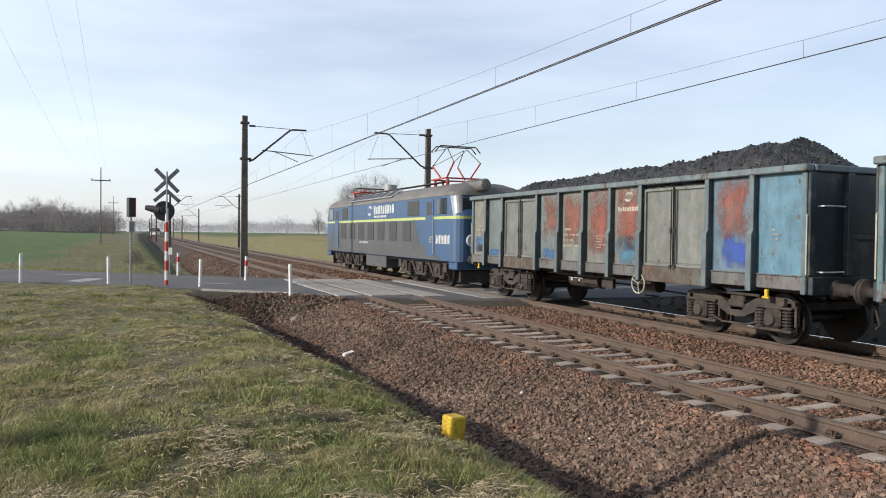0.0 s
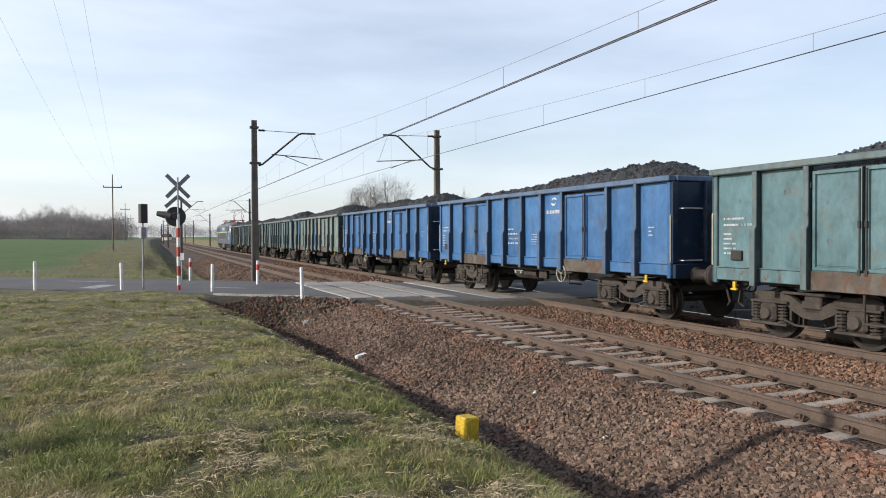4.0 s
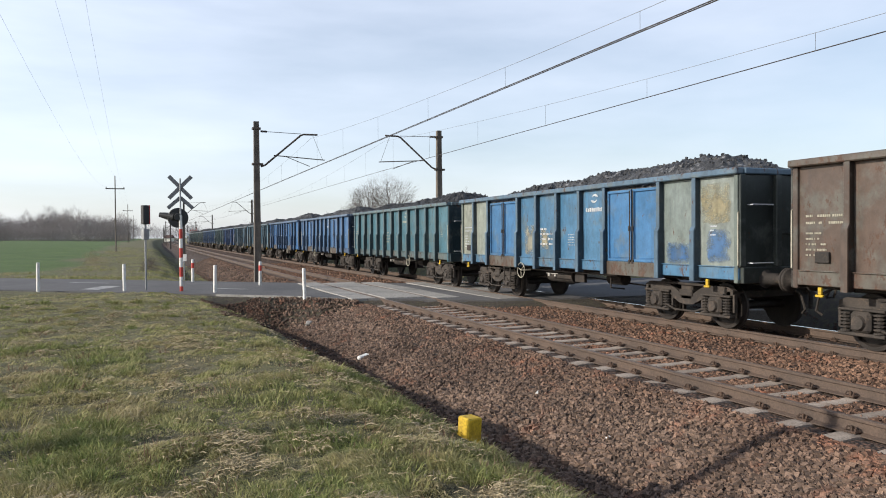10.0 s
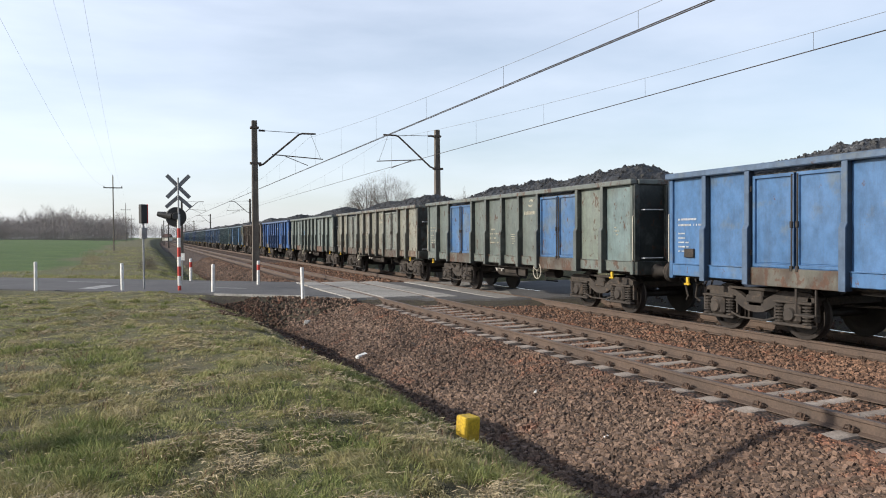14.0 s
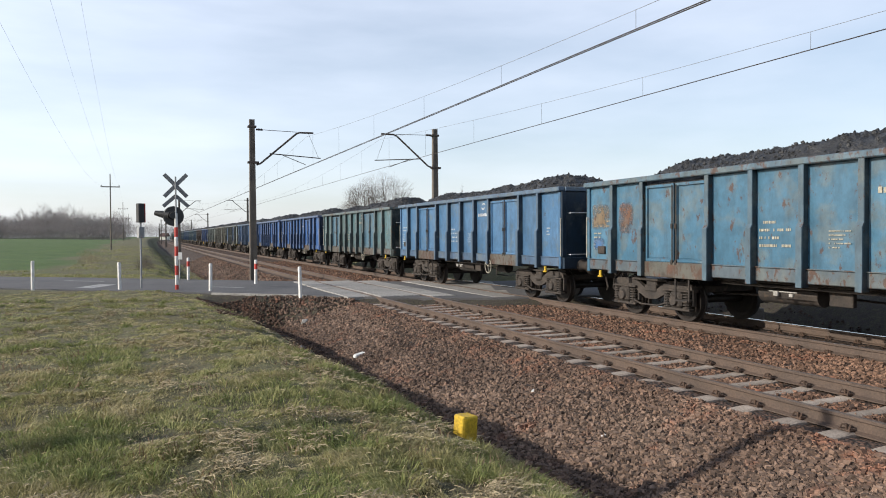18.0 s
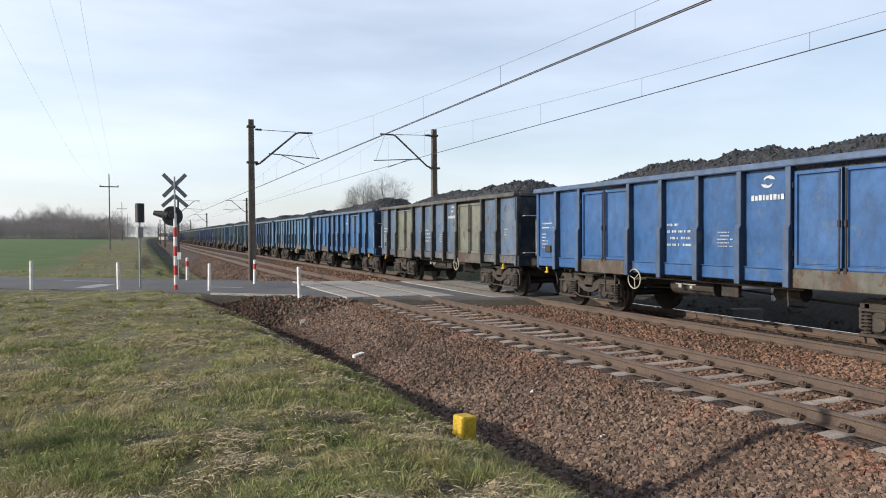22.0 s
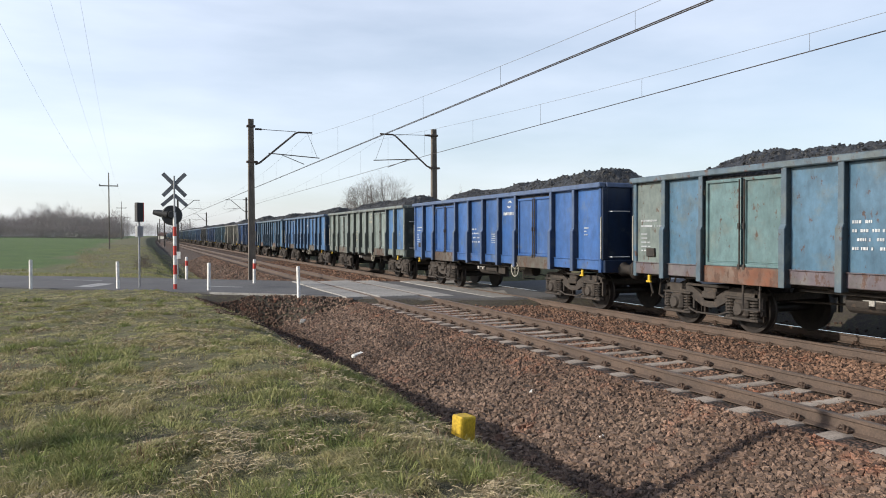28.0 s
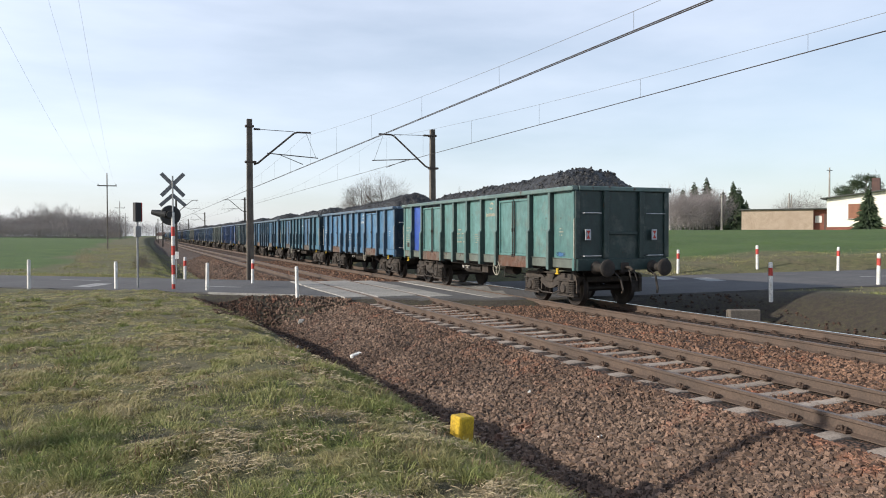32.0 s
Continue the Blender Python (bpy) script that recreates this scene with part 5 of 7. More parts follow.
FLEET = [
    dict(c=(0.19, 0.29, 0.34), w=0.5, p={0: (0.26, 0.25, 0.20), 1: GREY, 2: (0.22, 0.27, 0.27), 3: (0.25, 0.26, 0.24), 4: (0.25, 0.25, 0.23), 5: (0.26, 0.26, 0.24), 6: (0.16, 0.25, 0.33), 7: (0.14, 0.30, 0.41)}, d=(0.23, 0.24, 0.22), s2=RUST, cream=1,
         patch=((4.4, 5.25, 1.9, 3.0, (0.30, 0.12, 0.08)), (5.45, 6.35, 1.6, 3.0, (0.34, 0.12, 0.08)), (6.55, 7.45, 1.5, 3.0, RED), (7.65, 8.55, 1.6, 3.02, RED), (4.4, 5.2, 1.3, 1.6, BLUE), (7.62, 8.6, 1.28, 1.95, (0.09, 0.25, 0.38)), (10.75, 11.6, 1.9, 3.02, RED), (10.9, 11.6, 1.35, 2.0, VIVID), (0.2, 1.0, 1.35, 1.9, BLUE), (1.25, 2.0, 1.3, 1.5, BLUE)), note="with red and blue patched panels"),
    dict(c=(0.16, 0.275, 0.305), w=0.6, s2=RUST, cream=1,
         patch=((0.2, 1.0, 1.35, 1.9, BLUE), (4.4, 5.2, 1.4, 2.1, BLUE), (6.55, 7.4, 1.4, 2.0, VIVID), (2.4, 4.0, 1.35, 1.8, MID), (8.8, 10.4, 1.35, 2.1, MID), (11.0, 11.5, 1.5, 2.0, RUST), (11.9, 12.5, 1.4, 2.1, MID)), note="with peeling blue patches"),
    dict(c=(0.17, 0.285, 0.315), w=0.6, cream=1, note="dull and sooty"),
    dict(c=(0.25, 0.34, 0.33), w=0.6, p={0: (0.17, 0.31, 0.37), 1: BLUE, 3: (0.36, 0.37, 0.30), 4: (0.07, 0.23, 0.45), 5: (0.35, 0.37, 0.30)}, cream=1,
         patch=((2.35, 4.05, 1.35, 1.75, BLUE), (4.4, 5.2, 1.3, 1.95, BLUE), (7.65, 8.5, 1.3, 2.0, BLUE), (8.8, 10.4, 1.35, 1.8, MID)), note="with repainted blue panels and rust"),
    dict(c=BLUE, w=0.15, note="freshly painted"),
    dict(c=BLUE, w=0.2, note="freshly painted"),
    dict(c=GREEN, w=0.4, note="dusty"),
    dict(c=DEEP, w=0.15, note="with clean white lettering"),
    dict(c=(0.085, 0.225, 0.36), w=0.75, s2=(0.13, 0.09, 0.06), note="with rust spots on the panels"),
    dict(c=TEAL, w=0.35, s2=(0.13, 0.11, 0.09), note="with a white emblem"),
    dict(c=BLUE, w=0.25, note="with pale lettering"),
    dict(c=MID, w=0.3, s2=(0.10, 0.10, 0.12), note="with white lettering"),
    dict(c=SEA, w=0.5, plain=True, s2=(0.14, 0.13, 0.10), cream=1, note="with close ribs and no doors"),
    dict(c=(0.09, 0.25, 0.43), w=0.45, e=(0.24, 0.29, 0.26), p={0: (0.36, 0.38, 0.31), 1: (0.33, 0.36, 0.31), 6: SAGE, 7: (0.30, 0.34, 0.31)}, d=(0.06, 0.22, 0.46),
         patch=((11.95, 12.6, 1.35, 2.0, MID), (10.75, 11.5, 1.3, 1.75, BLUE), (11.8, 12.6, 2.1, 2.9, (0.42, 0.36, 0.20)), (5.4, 5.9, 1.5, 2.1, (0.5, 0.45, 0.3)), (4.5, 5.2, 1.35, 2.2, (0.42, 0.40, 0.30))), note="with blue doors and worn panels"),
    dict(c=BROWN, w=0.7, p={2: (0.2, 0.09, 0.06)}, r=BROWN, cream=1, note="covered in rust primer"),
    dict(c=(0.040, 0.160, 0.49), w=0.1, ladder=True, note="bright and clean"),
    dict(c=SAGE, w=0.55, s=RUST, s2=RUST, cream=1, patch=((4.35, 4.7, 1.9, 2.35, LIGHT),), note="with a rusty sill"),
    dict(c=BEIGE, w=0.8, d=(0.27, 0.29, 0.26), p={3: (0.31, 0.30, 0.25)}, s2=RUST, cream=1, note="with grey doors and rust stains"),
    dict(c=(0.19, 0.225, 0.205), w=0.65, d=MID, p={6: (0.23, 0.27, 0.23), 7: (0.19, 0.26, 0.26)}, cream=1, note="with blue doors"),
    dict(c=MID, w=0.3, note="with white lettering"),
    dict(c=DEEP, w=0.2, note="bright and clean"),
    dict(c=DEEP, w=0.2, note="with white lettering"),
    dict(c=(0.112, 0.215, 0.245), w=0.65, d=(0.085, 0.195, 0.28), s2=RUST, cream=1, note="with a rusty sill"),
    dict(c=(0.082, 0.215, 0.40), w=0.35, s2=(0.10, 0.12, 0.16), note="with a grey sill"),
    dict(c=(0.075, 0.215, 0.335), w=0.65, patch=((0.25, 0.7, 1.5, 1.8, BLUE), (0.15, 0.9, 2.0, 2.6, (0.28, 0.19, 0.10)), (1.25, 1.8, 1.9, 2.6, (0.28, 0.13, 0.07))), s2=(0.17, 0.13, 0.09), cream=1, note="with yellowish stains"),
    dict(c=(0.08, 0.215, 0.40), w=0.4, d=BLUE, note="with darker doors"),
    dict(c=LIGHT, w=0.35, s=(0.25, 0.12, 0.05), note="with rust along the door sill"),
    dict(c=BLUE, w=0.3, note="with white lettering"),
    dict(c=(0.13, 0.205, 0.33), w=0.6, d=(0.225, 0.235, 0.185), s2=(0.12, 0.085, 0.06), r=(0.10, 0.09, 0.08), note="with beige doors and sooty panels"),
    dict(c=(0.038, 0.142, 0.375), w=0.12, note="freshly painted"),
    dict(c=(0.062, 0.195, 0.30), w=0.4, note="with white lettering"),
    dict(c=(0.42, 0.41, 0.35), w=0.65, p={2: (0.36, 0.37, 0.34), 7: (0.33, 0.33, 0.30)}, cream=1, s2=RUST,
         patch=((2.4, 4.0, 1.4, 1.8, LIGHT), (5.5, 5.9, 1.45, 1.7, BLUE), (11.8, 12.6, 1.35, 1.6, BLUE)), note="with rust-streaked doors"),
    dict(c=(0.05, 0.158, 0.42), w=0.4, patch=((2.5, 3.1, 1.7, 2.7, (0.12, 0.27, 0.36)), (4.4, 5.1, 1.5, 2.2, (0.11, 0.26, 0.38))), cream=1, note="with cream lettering"),
    dict(c=(0.08, 0.19, 0.33), w=0.3, s=RUST, note="with a rusty door sill"),
    dict(c=MID, w=0.35, note="with white lettering"),
    dict(c=SAGE, w=0.5, p={6: MID, 7: MID}, cream=1, note="with two blue panels"),
    dict(c=DEEP, w=0.2, note="bright and clean"),
    dict(c=(0.095, 0.205, 0.31), w=0.55, s=(0.27, 0.10, 0.05), s2=(0.25, 0.10, 0.05), d=(0.16, 0.27, 0.28), p={0: (0.22, 0.27, 0.25)}, note="with a rust-red sill"),
    dict(c=(0.075, 0.20, 0.34), w=0.3, s=(0.25, 0.12, 0.05), note="with a large white emblem"),
    dict(c=(0.085, 0.24, 0.35), w=0.35, d=(0.09, 0.21, 0.36), note="with peeling doors"),
    dict(c=LIGHT, w=0.4, s=RUST, note="with white lettering"),
    dict(c=(0.145, 0.315, 0.30), w=0.35, p={1: VIVID}, s=RUST, s2=(0.20, 0.11, 0.07), cream=1, patch=((11.9, 12.4, 1.33, 1.45, BLUE),), note="with one vivid blue panel"),
]
train = []
for i, spec in enumerate(FLEET):
    spec["i"] = i
    colour = WORDS.get(spec["c"], "weathered blue-grey" if spec["c"][2] > spec["c"][0] else "pale grey")
    spec["label"] = "%s open coal wagon %s" % (colour, spec["note"])
    w = wagon(spec)
    load = tagged(part("coal_load", COAL[5 + i % 2 if i in GREY_LOADS else 7 + i % 2 if i in TALL_LOADS else (i * 3 + i // 5) % 5], None), "heap of grey dusty coal in an open wagon" if i in GREY_LOADS else "heap of black coal in an open wagon", "coal", "loads of the coal train", "stuff")
    if i == len(FLEET) - 1:  # tail of the train
        for x in (-1.12, 0.94):
            tp = part("tail_plate", Mesh().box(x - 0.085, x + 0.085, -HALF - 0.11, -HALF - 0.09, 1.76, 2.04, 0.006), M["white"], w, "small white tail plate")
            part("tail_mark", Mesh().add([(x - 0.06, -HALF - 0.113, 1.80), (x + 0.06, -HALF - 0.113, 1.80), (x, -HALF - 0.113, 1.90), (x - 0.06, -HALF - 0.113, 2.00), (x + 0.06, -HALF - 0.113, 2.00)], [(0, 1, 2), (2, 4, 3)]), M["red"], tp, "red triangles")
        part("brake_hose", Mesh().tube([(0.75, -HALF - 0.1, 1.0), (0.78, -HALF - 0.35, 0.85), (0.8, -HALF - 0.42, 0.5), (0.8, -HALF - 0.40, 0.38)], 0.028, 6), M["under"], w)
    train.append((w, load, spec["wheels"]))

# ---- electric locomotive at the head of the train ----
# local space as the wagons; the body runs from y -9 to 9
M["l_blue"] = surface("locomotive blue", (0.045, 0.095, 0.19), (0.042, 0.082, 0.155), 1.2, 30, 0.4, 0, 0.1, c3=(0.055, 0.08, 0.115))
M["l_grey"] = surface("locomotive grey", (0.082, 0.085, 0.090), (0.062, 0.064, 0.068), 1.2, 30, 0.45, 0, 0.1, c3=(0.10, 0.095, 0.09))
M["l_roof"] = surface("sooty grey roof", (0.15, 0.14, 0.13), (0.10, 0.095, 0.09), 1.0, 30, 0.6, 0, 0.15, c3=(0.10, 0.085, 0.075))
M["l_line"] = surface("lime stripe", (0.42, 0.47, 0.15), (0.36, 0.41, 0.14), 4, 40, 0.45, 0, 0)
M["l_grille"] = surface("dark louvre", (0.035, 0.036, 0.038), (0.05, 0.05, 0.05), 4, 40, 0.6)
M["l_bright"] = surface("bright window surround", (0.62, 0.62, 0.61), (0.48, 0.48, 0.47), 4, 40, 0.3, 0.6)
M["l_red"] = surface("red pantograph paint", (0.38, 0.05, 0.035), (0.30, 0.05, 0.04), 6, 40, 0.5)
glass_m, glass_nt, glass_b = mat_base("dark cab glass", 0.06)
glass_b.inputs["Base Color"].default_value = (0.03, 0.035, 0.04, 1)
glass_b.inputs["Coat Weight"].default_value = 0.6
M["glass"] = glass_m


def loft(rings):
    """Closed rings of equal length joined one after another, capped."""
    n = len(rings[0])
    vs = [p for r in rings for p in r]
    fs = [(i * n + j, i * n + (j + 1) % n, (i + 1) * n + (j + 1) % n, (i + 1) * n + j) for i in range(len(rings) - 1) for j in range(n)]
    fs += [tuple(range(n - 1, -1, -1)), tuple(range((len(rings) - 1) * n, len(rings) * n))]
    return Mesh().add(vs, fs)


def plan_outline(w, l, r, k=5):
    """Body outline from above with rounded corners."""
    pts = []
    for sx, sy, a0 in ((1, 1, 0), (-1, 1, 90), (-1, -1, 180), (1, -1, 270)):
        for i in range(k + 1):
            a = radians(a0 + 90 * i / k)
            pts.append((sx * (w - r) + math.cos(a) * r, sy * (l - r) + math.sin(a) * r))
    return pts


def band(z0, z1, w=1.48, l=9.0, r=0.42, l_top=None):
    a, b = plan_outline(w, l, r), plan_outline(w, l_top or l, r)
    return loft([[(x, y, z0) for x, y in a], [(x, y, z1) for x, y in b]])


loco = thing("locomotive", "blue and grey electric locomotive with a lime stripe", "locomotive")
part("underbody", Mesh().box(-1.25, 1.25, -8.6, 8.6, 0.86, 1.04, 0.02).box(-0.62, 0.62, -8.3, 8.3, 0.5, 0.86, 0.02), M["under"], loco)
part("lower_body", band(0.98, 2.46), M["l_blue"], loco)
part("stripe", band(2.46, 2.56, 1.484, 9.004, 0.42), M["l_line"], loco, "lime-yellow stripe")
part("upper_body", band(2.56, 3.28, 1.48, 9.0, 0.42, 8.72), M["l_blue"], loco)
rings = []
for z, w, l, r in ((3.28, 1.50, 8.78, 0.45), (3.42, 1.46, 8.70, 0.5), (3.60, 1.28, 8.50, 0.6), (3.74, 0.95, 8.20, 0.6), (3.80, 0.45, 7.8, 0.4)):
    rings.append([(x, y, z) for x, y in plan_outline(w, l, r)])
part("roof", loft(rings), M["l_roof"], loco, "sooty grey rounded roof", smooth=False)
# grey lower panels between the cabs, louvres, windows and doors on both sides
for s in (-1, 1):
    x = s * 1.484
    gp = Mesh()
    gp.add([(x, -7.9, 1.0), (x, 8.6, 1.0), (x, 8.0, 1.75), (x, 7.2, 2.44), (x, -5.0, 2.44), (x, -5.6, 1.6)], [(0, 1, 2, 3, 4, 5) if s > 0 else (5, 4, 3, 2, 1, 0)])
    part("side_panel", gp, M["l_grey"], loco, "grey lower side panel")
    for y in (5.3, 3.6, 2.1, 0.6, -0.9, -2.5, -4.2):
        g = part("louvre", Mesh().box(min(x, x + s * 0.02), max(x, x + s * 0.02), y - 0.46, y + 0.46, 1.64, 2.42, 0.008), M["l_grille"], loco, "dark louvre")
    for y in (-6.6, 6.6):
        part("cab_door", Mesh().box(min(x, x + s * 0.018), max(x, x + s * 0.018), y - 0.38, y + 0.38, 1.12, 3.2, 0.01), M["l_blue"], loco)
        part("door_window", Mesh().box(min(x, x + s * 0.024), max(x, x + s * 0.024), y - 0.24, y + 0.24, 2.62, 3.1, 0.005), M["l_grille"], loco)
        part("door_rail", Mesh().tube([(x + s * 0.06, y - 0.5, 1.2), (x + s * 0.06, y - 0.5, 2.6)], 0.018, 6), M["galv"], loco)
    for y, w in ((-4.9, 0.62), (-7.75, 0.42), (7.75, 0.42), (5.0, 0.5)):
        part("window", Mesh().box(min(x, x + s * 0.015), max(x, x + s * 0.015), y - w, y + w, 2.64, 3.2, 0.006), M["glass" if abs(y) > 6 else "l_grille"], loco)
    # plain shapes for emblem and wordmark; bars for the number
    if s < 0:
        part("emblem", swirl(x - 0.004, 0.75, 2.96, 0.25), M["white"], loco)
        part("wordmark", word_shape(x - 0.002, -2.75, 0.15, 2.79, 3.16), M["white"], loco)
        part("wordmark", word_shape(x - 0.002, -1.7, 0.1, 2.63, 2.73), M["white"], loco)
        part("lettering", word_shape(x - 0.006, -8.55, -7.25, 1.58, 1.90), M["white"], loco)
        part("lettering", bars(x - 0.022, -6.95, -6.65, 1.6, 1.85, 3, random.Random(6), 0.3), M["cream"], loco)
        part("lettering", bars(x - 0.004, 1.0, 2.4, 1.45, 1.57, 1, random.Random(8), 0.2), M["white"], loco)
for s in (-1, 1):
    y = s * 8.86
    for x in (-0.72, 0.72):
        part("cab_window", Mesh().box(x - 0.52, x + 0.52, y - 0.05, y + 0.05, 2.62, 3.2, 0.03, None), M["glass"], loco)
        part("lamp", Mesh().spin([(s * 8.98, 0.19), (s * 9.03, 0.21), (s * 9.07, 0.18)] if s > 0 else [(-9.07, 0.18), (-9.03, 0.21), (-8.98, 0.19)], "y", 18, (x * 1.25, 0, 1.72)), M["white"], loco, "round white headlamp ring")
        part("visor", Mesh().cyl((x * 1.68, s * 8.70, 2.60), (x * 1.66, s * 8.52, 3.22), 0.235, 20), M["galv"], loco, "bright rounded window pillar")
        part("buffer", buffer(0.0, s).mesh("buffer", M["under"], True), None, loco, m=pose(x * 1.22, s * 2.56, 0))
    part("snow_plough", Mesh().box(-1.15, 1.15, s * 8.6 - 0.05, s * 8.6 + 0.05, 0.25, 0.68, 0.03), M["under"], loco)
    part("valance", Mesh().box(-1.40, 1.40, min(s * 8.2, s * 8.9), max(s * 8.2, s * 8.9), 0.70, 0.978, 0.03), M["l_blue"], loco, "blue lower valance")
    part("coupling", coupling(s).mesh("coupling", M["under"]), None, loco, m=pose(0, s * 2.6, 0))
    part("air_tank", Mesh().spin([(a + s * 8.3, r) for a, r in ((-0.9, 0.05), (-0.87, 0.18), (-0.8, 0.22), (0.8, 0.22), (0.87, 0.18), (0.9, 0.05))], "y", 20, (-0.45, 0, 3.64)), M["l_roof"], loco, "long roof tank")
# roof lights on the near slope, vents, walkway, insulators
for j in range(6):
    y = 3.6 - 1.05 * j
    part("roof_window", Mesh().box(-0.24, 0.24, -0.40, 0.40, 0.0, 0.03, 0.006, Matrix.Translation((-1.23, y, 3.645)) @ pose(0, 0, 0, 0, -33, 0)), M["l_grille"], loco)
part("roof_hatch", Mesh().box(-0.30, 0.30, -3.2, 3.2, -0.02, 0.015, 0.006, Matrix.Translation((-1.23, 0.97, 3.645)) @ pose(0, 0, 0, 0, -33, 0)), M["l_bright"], loco, "pale frame of the roof windows")
part("roof_vent", Mesh().cyl((-0.2, 1.6, 3.75), (-0.2, 1.6, 4.25), 0.32, 20), M["galv"], loco)
part("walkway", Mesh().box(-0.75, -0.45, -6.0, 6.0, 3.90, 3.93, 0.005).box(-0.62, -0.58, -5.8, -5.7, 3.7, 3.9).box(-0.62, -0.58, 5.7, 5.8, 3.7, 3.9).box(-0.62, -0.58, -0.05, 0.05, 3.7, 3.9), M["arm"], loco)


def pantograph(yc, up):
    base = part("pantograph_frame", Mesh().box(-0.75, 0.75, yc - 0.75, yc - 0.69, 4.02, 4.08, 0.01).box(-0.75, 0.75, yc + 0.69, yc + 0.75, 4.02, 4.08, 0.01)
                .box(-0.75, -0.69, yc - 0.69, yc + 0.69, 4.02, 4.08, 0.01).box(0.69, 0.75, yc - 0.69, yc + 0.69, 4.02, 4.08, 0.01), M["l_red"], loco)
    for x in (-0.6, 0.6):
        for y in (-0.6, 0.6):
            part("insulator", Mesh().spin([(3.72, 0.05), (3.78, 0.085), (3.84, 0.055), (3.90, 0.085), (3.96, 0.055), (4.02, 0.05)], "z", 10, (x, yc + y, 0)), M["l_red"], base)
    zk, zt, yk = (4.62, 5.22, 1.05) if up else (4.14, 4.18, 1.25)
    arm = Mesh()
    for x in (-0.5, 0.5):
        for s in (-1, 1):
            arm.tube([(x, yc + s * 0.25, 4.08), (x * 1.1, yc + s * yk, zk)], 0.035, 6)
    part("lower_arm", arm, M["l_red"], base)
    top = Mesh()
    for x in (-0.5, 0.5):
        for s in (-1, 1):
            top.tube([(x * 1.1, yc + s * yk, zk), (x * 0.8, yc + s * 0.12, zt)], 0.018, 5)
    for s in (-1, 1):
        top.tube([(-0.55, yc + s * yk, zk), (0.4, yc + s * 0.12, zt)], 0.012, 5)
    part("upper_arm", top, M["arm"], base)
    for s in (-1, 1):
        h = 0.10
        part("contact_strip", Mesh().tube([(-0.95, yc + s * 0.2, zt - 0.12), (-0.75, yc + s * 0.2, zt + h), (0.75, yc + s * 0.2, zt + h), (0.95, yc + s * 0.2, zt - 0.12)], 0.025, 6), M["arm"], base)


pantograph(-5.6, True)
pantograph(5.6, False)
# bogies with three axles, springs, battery box
loco_wheels = []
lw = wheelset().mesh("wheelset", M["tread"])
for yc in (5.15, -5.15):
    fr = Mesh()
    for s in (-1, 1):
        fr.box(s * 1.08 - 0.07, s * 1.08 + 0.07, yc - 2.45, yc + 2.45, 0.76, 0.97, 0.02)
        for q in (-0.875, 0.875):
            fr.box(s * 1.08 - 0.06, s * 1.08 + 0.06, yc + q - 0.22, yc + q + 0.22, 0.50, 0.78, 0.02)
            fr.tube([(s * 1.2, yc + q - 0.3, 0.42), (s * 1.22, yc + q + 0.1, 0.86)], 0.045, 8)
        for q in (-2.38, 2.38):
            fr.box(s * 1.16 - 0.1, s * 1.16 + 0.1, yc + q - 0.16, yc + q + 0.16, 0.55, 0.9, 0.02)
            fr.tube([(s * 1.15, yc + q, 0.56), (s * 0.95, yc + q * 0.96, 0.2)], 0.03, 6)
    fr.box(-1.08, 1.08, yc - 0.3, yc + 0.3, 0.6, 0.95, 0.02)
    bg = part("bogie", fr, M["bogie"], loco)
    for y in (1.75, 0.0, -1.75):
        for s in (-1, 1):
            part("axle_box", Mesh().box(s * 1.16 - 0.12, s * 1.16 + 0.12, yc + y - 0.22, yc + y + 0.22, 0.40, 0.84, 0.03), M["bogie"], bg)
            for q in (-0.42, 0.42):
                prof = [p for i in range(5) for z in (0.42 + 0.068 * i,) for p in ((z, 0.06), (z + 0.012, 0.11), (z + 0.036, 0.11), (z + 0.048, 0.06))]
                part("spring", Mesh().spin(prof, "z", 10, (s * 1.16, yc + y + q, 0)), M["bogie"], bg)
            part("spring_plate", Mesh().box(s * 1.16 - 0.1, s * 1.16 + 0.1, yc + y - 0.56, yc + y + 0.56, 0.34, 0.42, 0.015), M["bogie"], bg)
            part("axle_cover", Mesh().cyl((s * 1.28, yc + y, 0.62), (s * 1.34, yc + y, 0.62), 0.15, 14, 0.12), M["bogie"], bg)
        part("brake_block", Mesh().box(-0.86, -0.74, yc + y + 0.5, yc + y + 0.62, 0.3, 0.7, 0.02), M["bogie"], bg)
        w = part("wheelset", lw, None, loco, m=pose(0, yc + y, 0.60))
        w.scale = (1, 1.3, 1.3)
        loco_wheels.append((w, yc + y))
part("battery_box", Mesh().box(-1.38, -0.7, -1.3, 1.6, 0.42, 1.0, 0.03), M["l_grey"], loco)
part("battery_box", Mesh().box(0.7, 1.38, -1.3, 1.6, 0.42, 1.0, 0.03), M["l_grey"], loco)

# ---- trees, houses and woods ----
M["bark"] = surface("grey-brown bark", (0.13, 0.105, 0.085), (0.085, 0.07, 0.058), 3, 30, 0.95, 0, 0.3)
M["twig"] = surface("bare twigs", (0.17, 0.14, 0.125), (0.12, 0.10, 0.09), 1, 20, 0.95, 0, 0)
M["needle"] = surface("dark spruce needles", (0.022, 0.040, 0.016), (0.035, 0.055, 0.022), 1.2, 20, 0.9, 0, 0, vary=0.35, island=True)
# distance haze is put into this pale mauve base colour
M["wood_hazed"] = surface("far bare woods", (0.30, 0.275, 0.28), (0.24, 0.22, 0.225), 0.05, 0.6, 0.95, 0, 0)
M["straw_far"] = surface("dry reeds", (0.34, 0.28, 0.17), (0.24, 0.20, 0.12), 2, 20, 0.95, 0, 0)
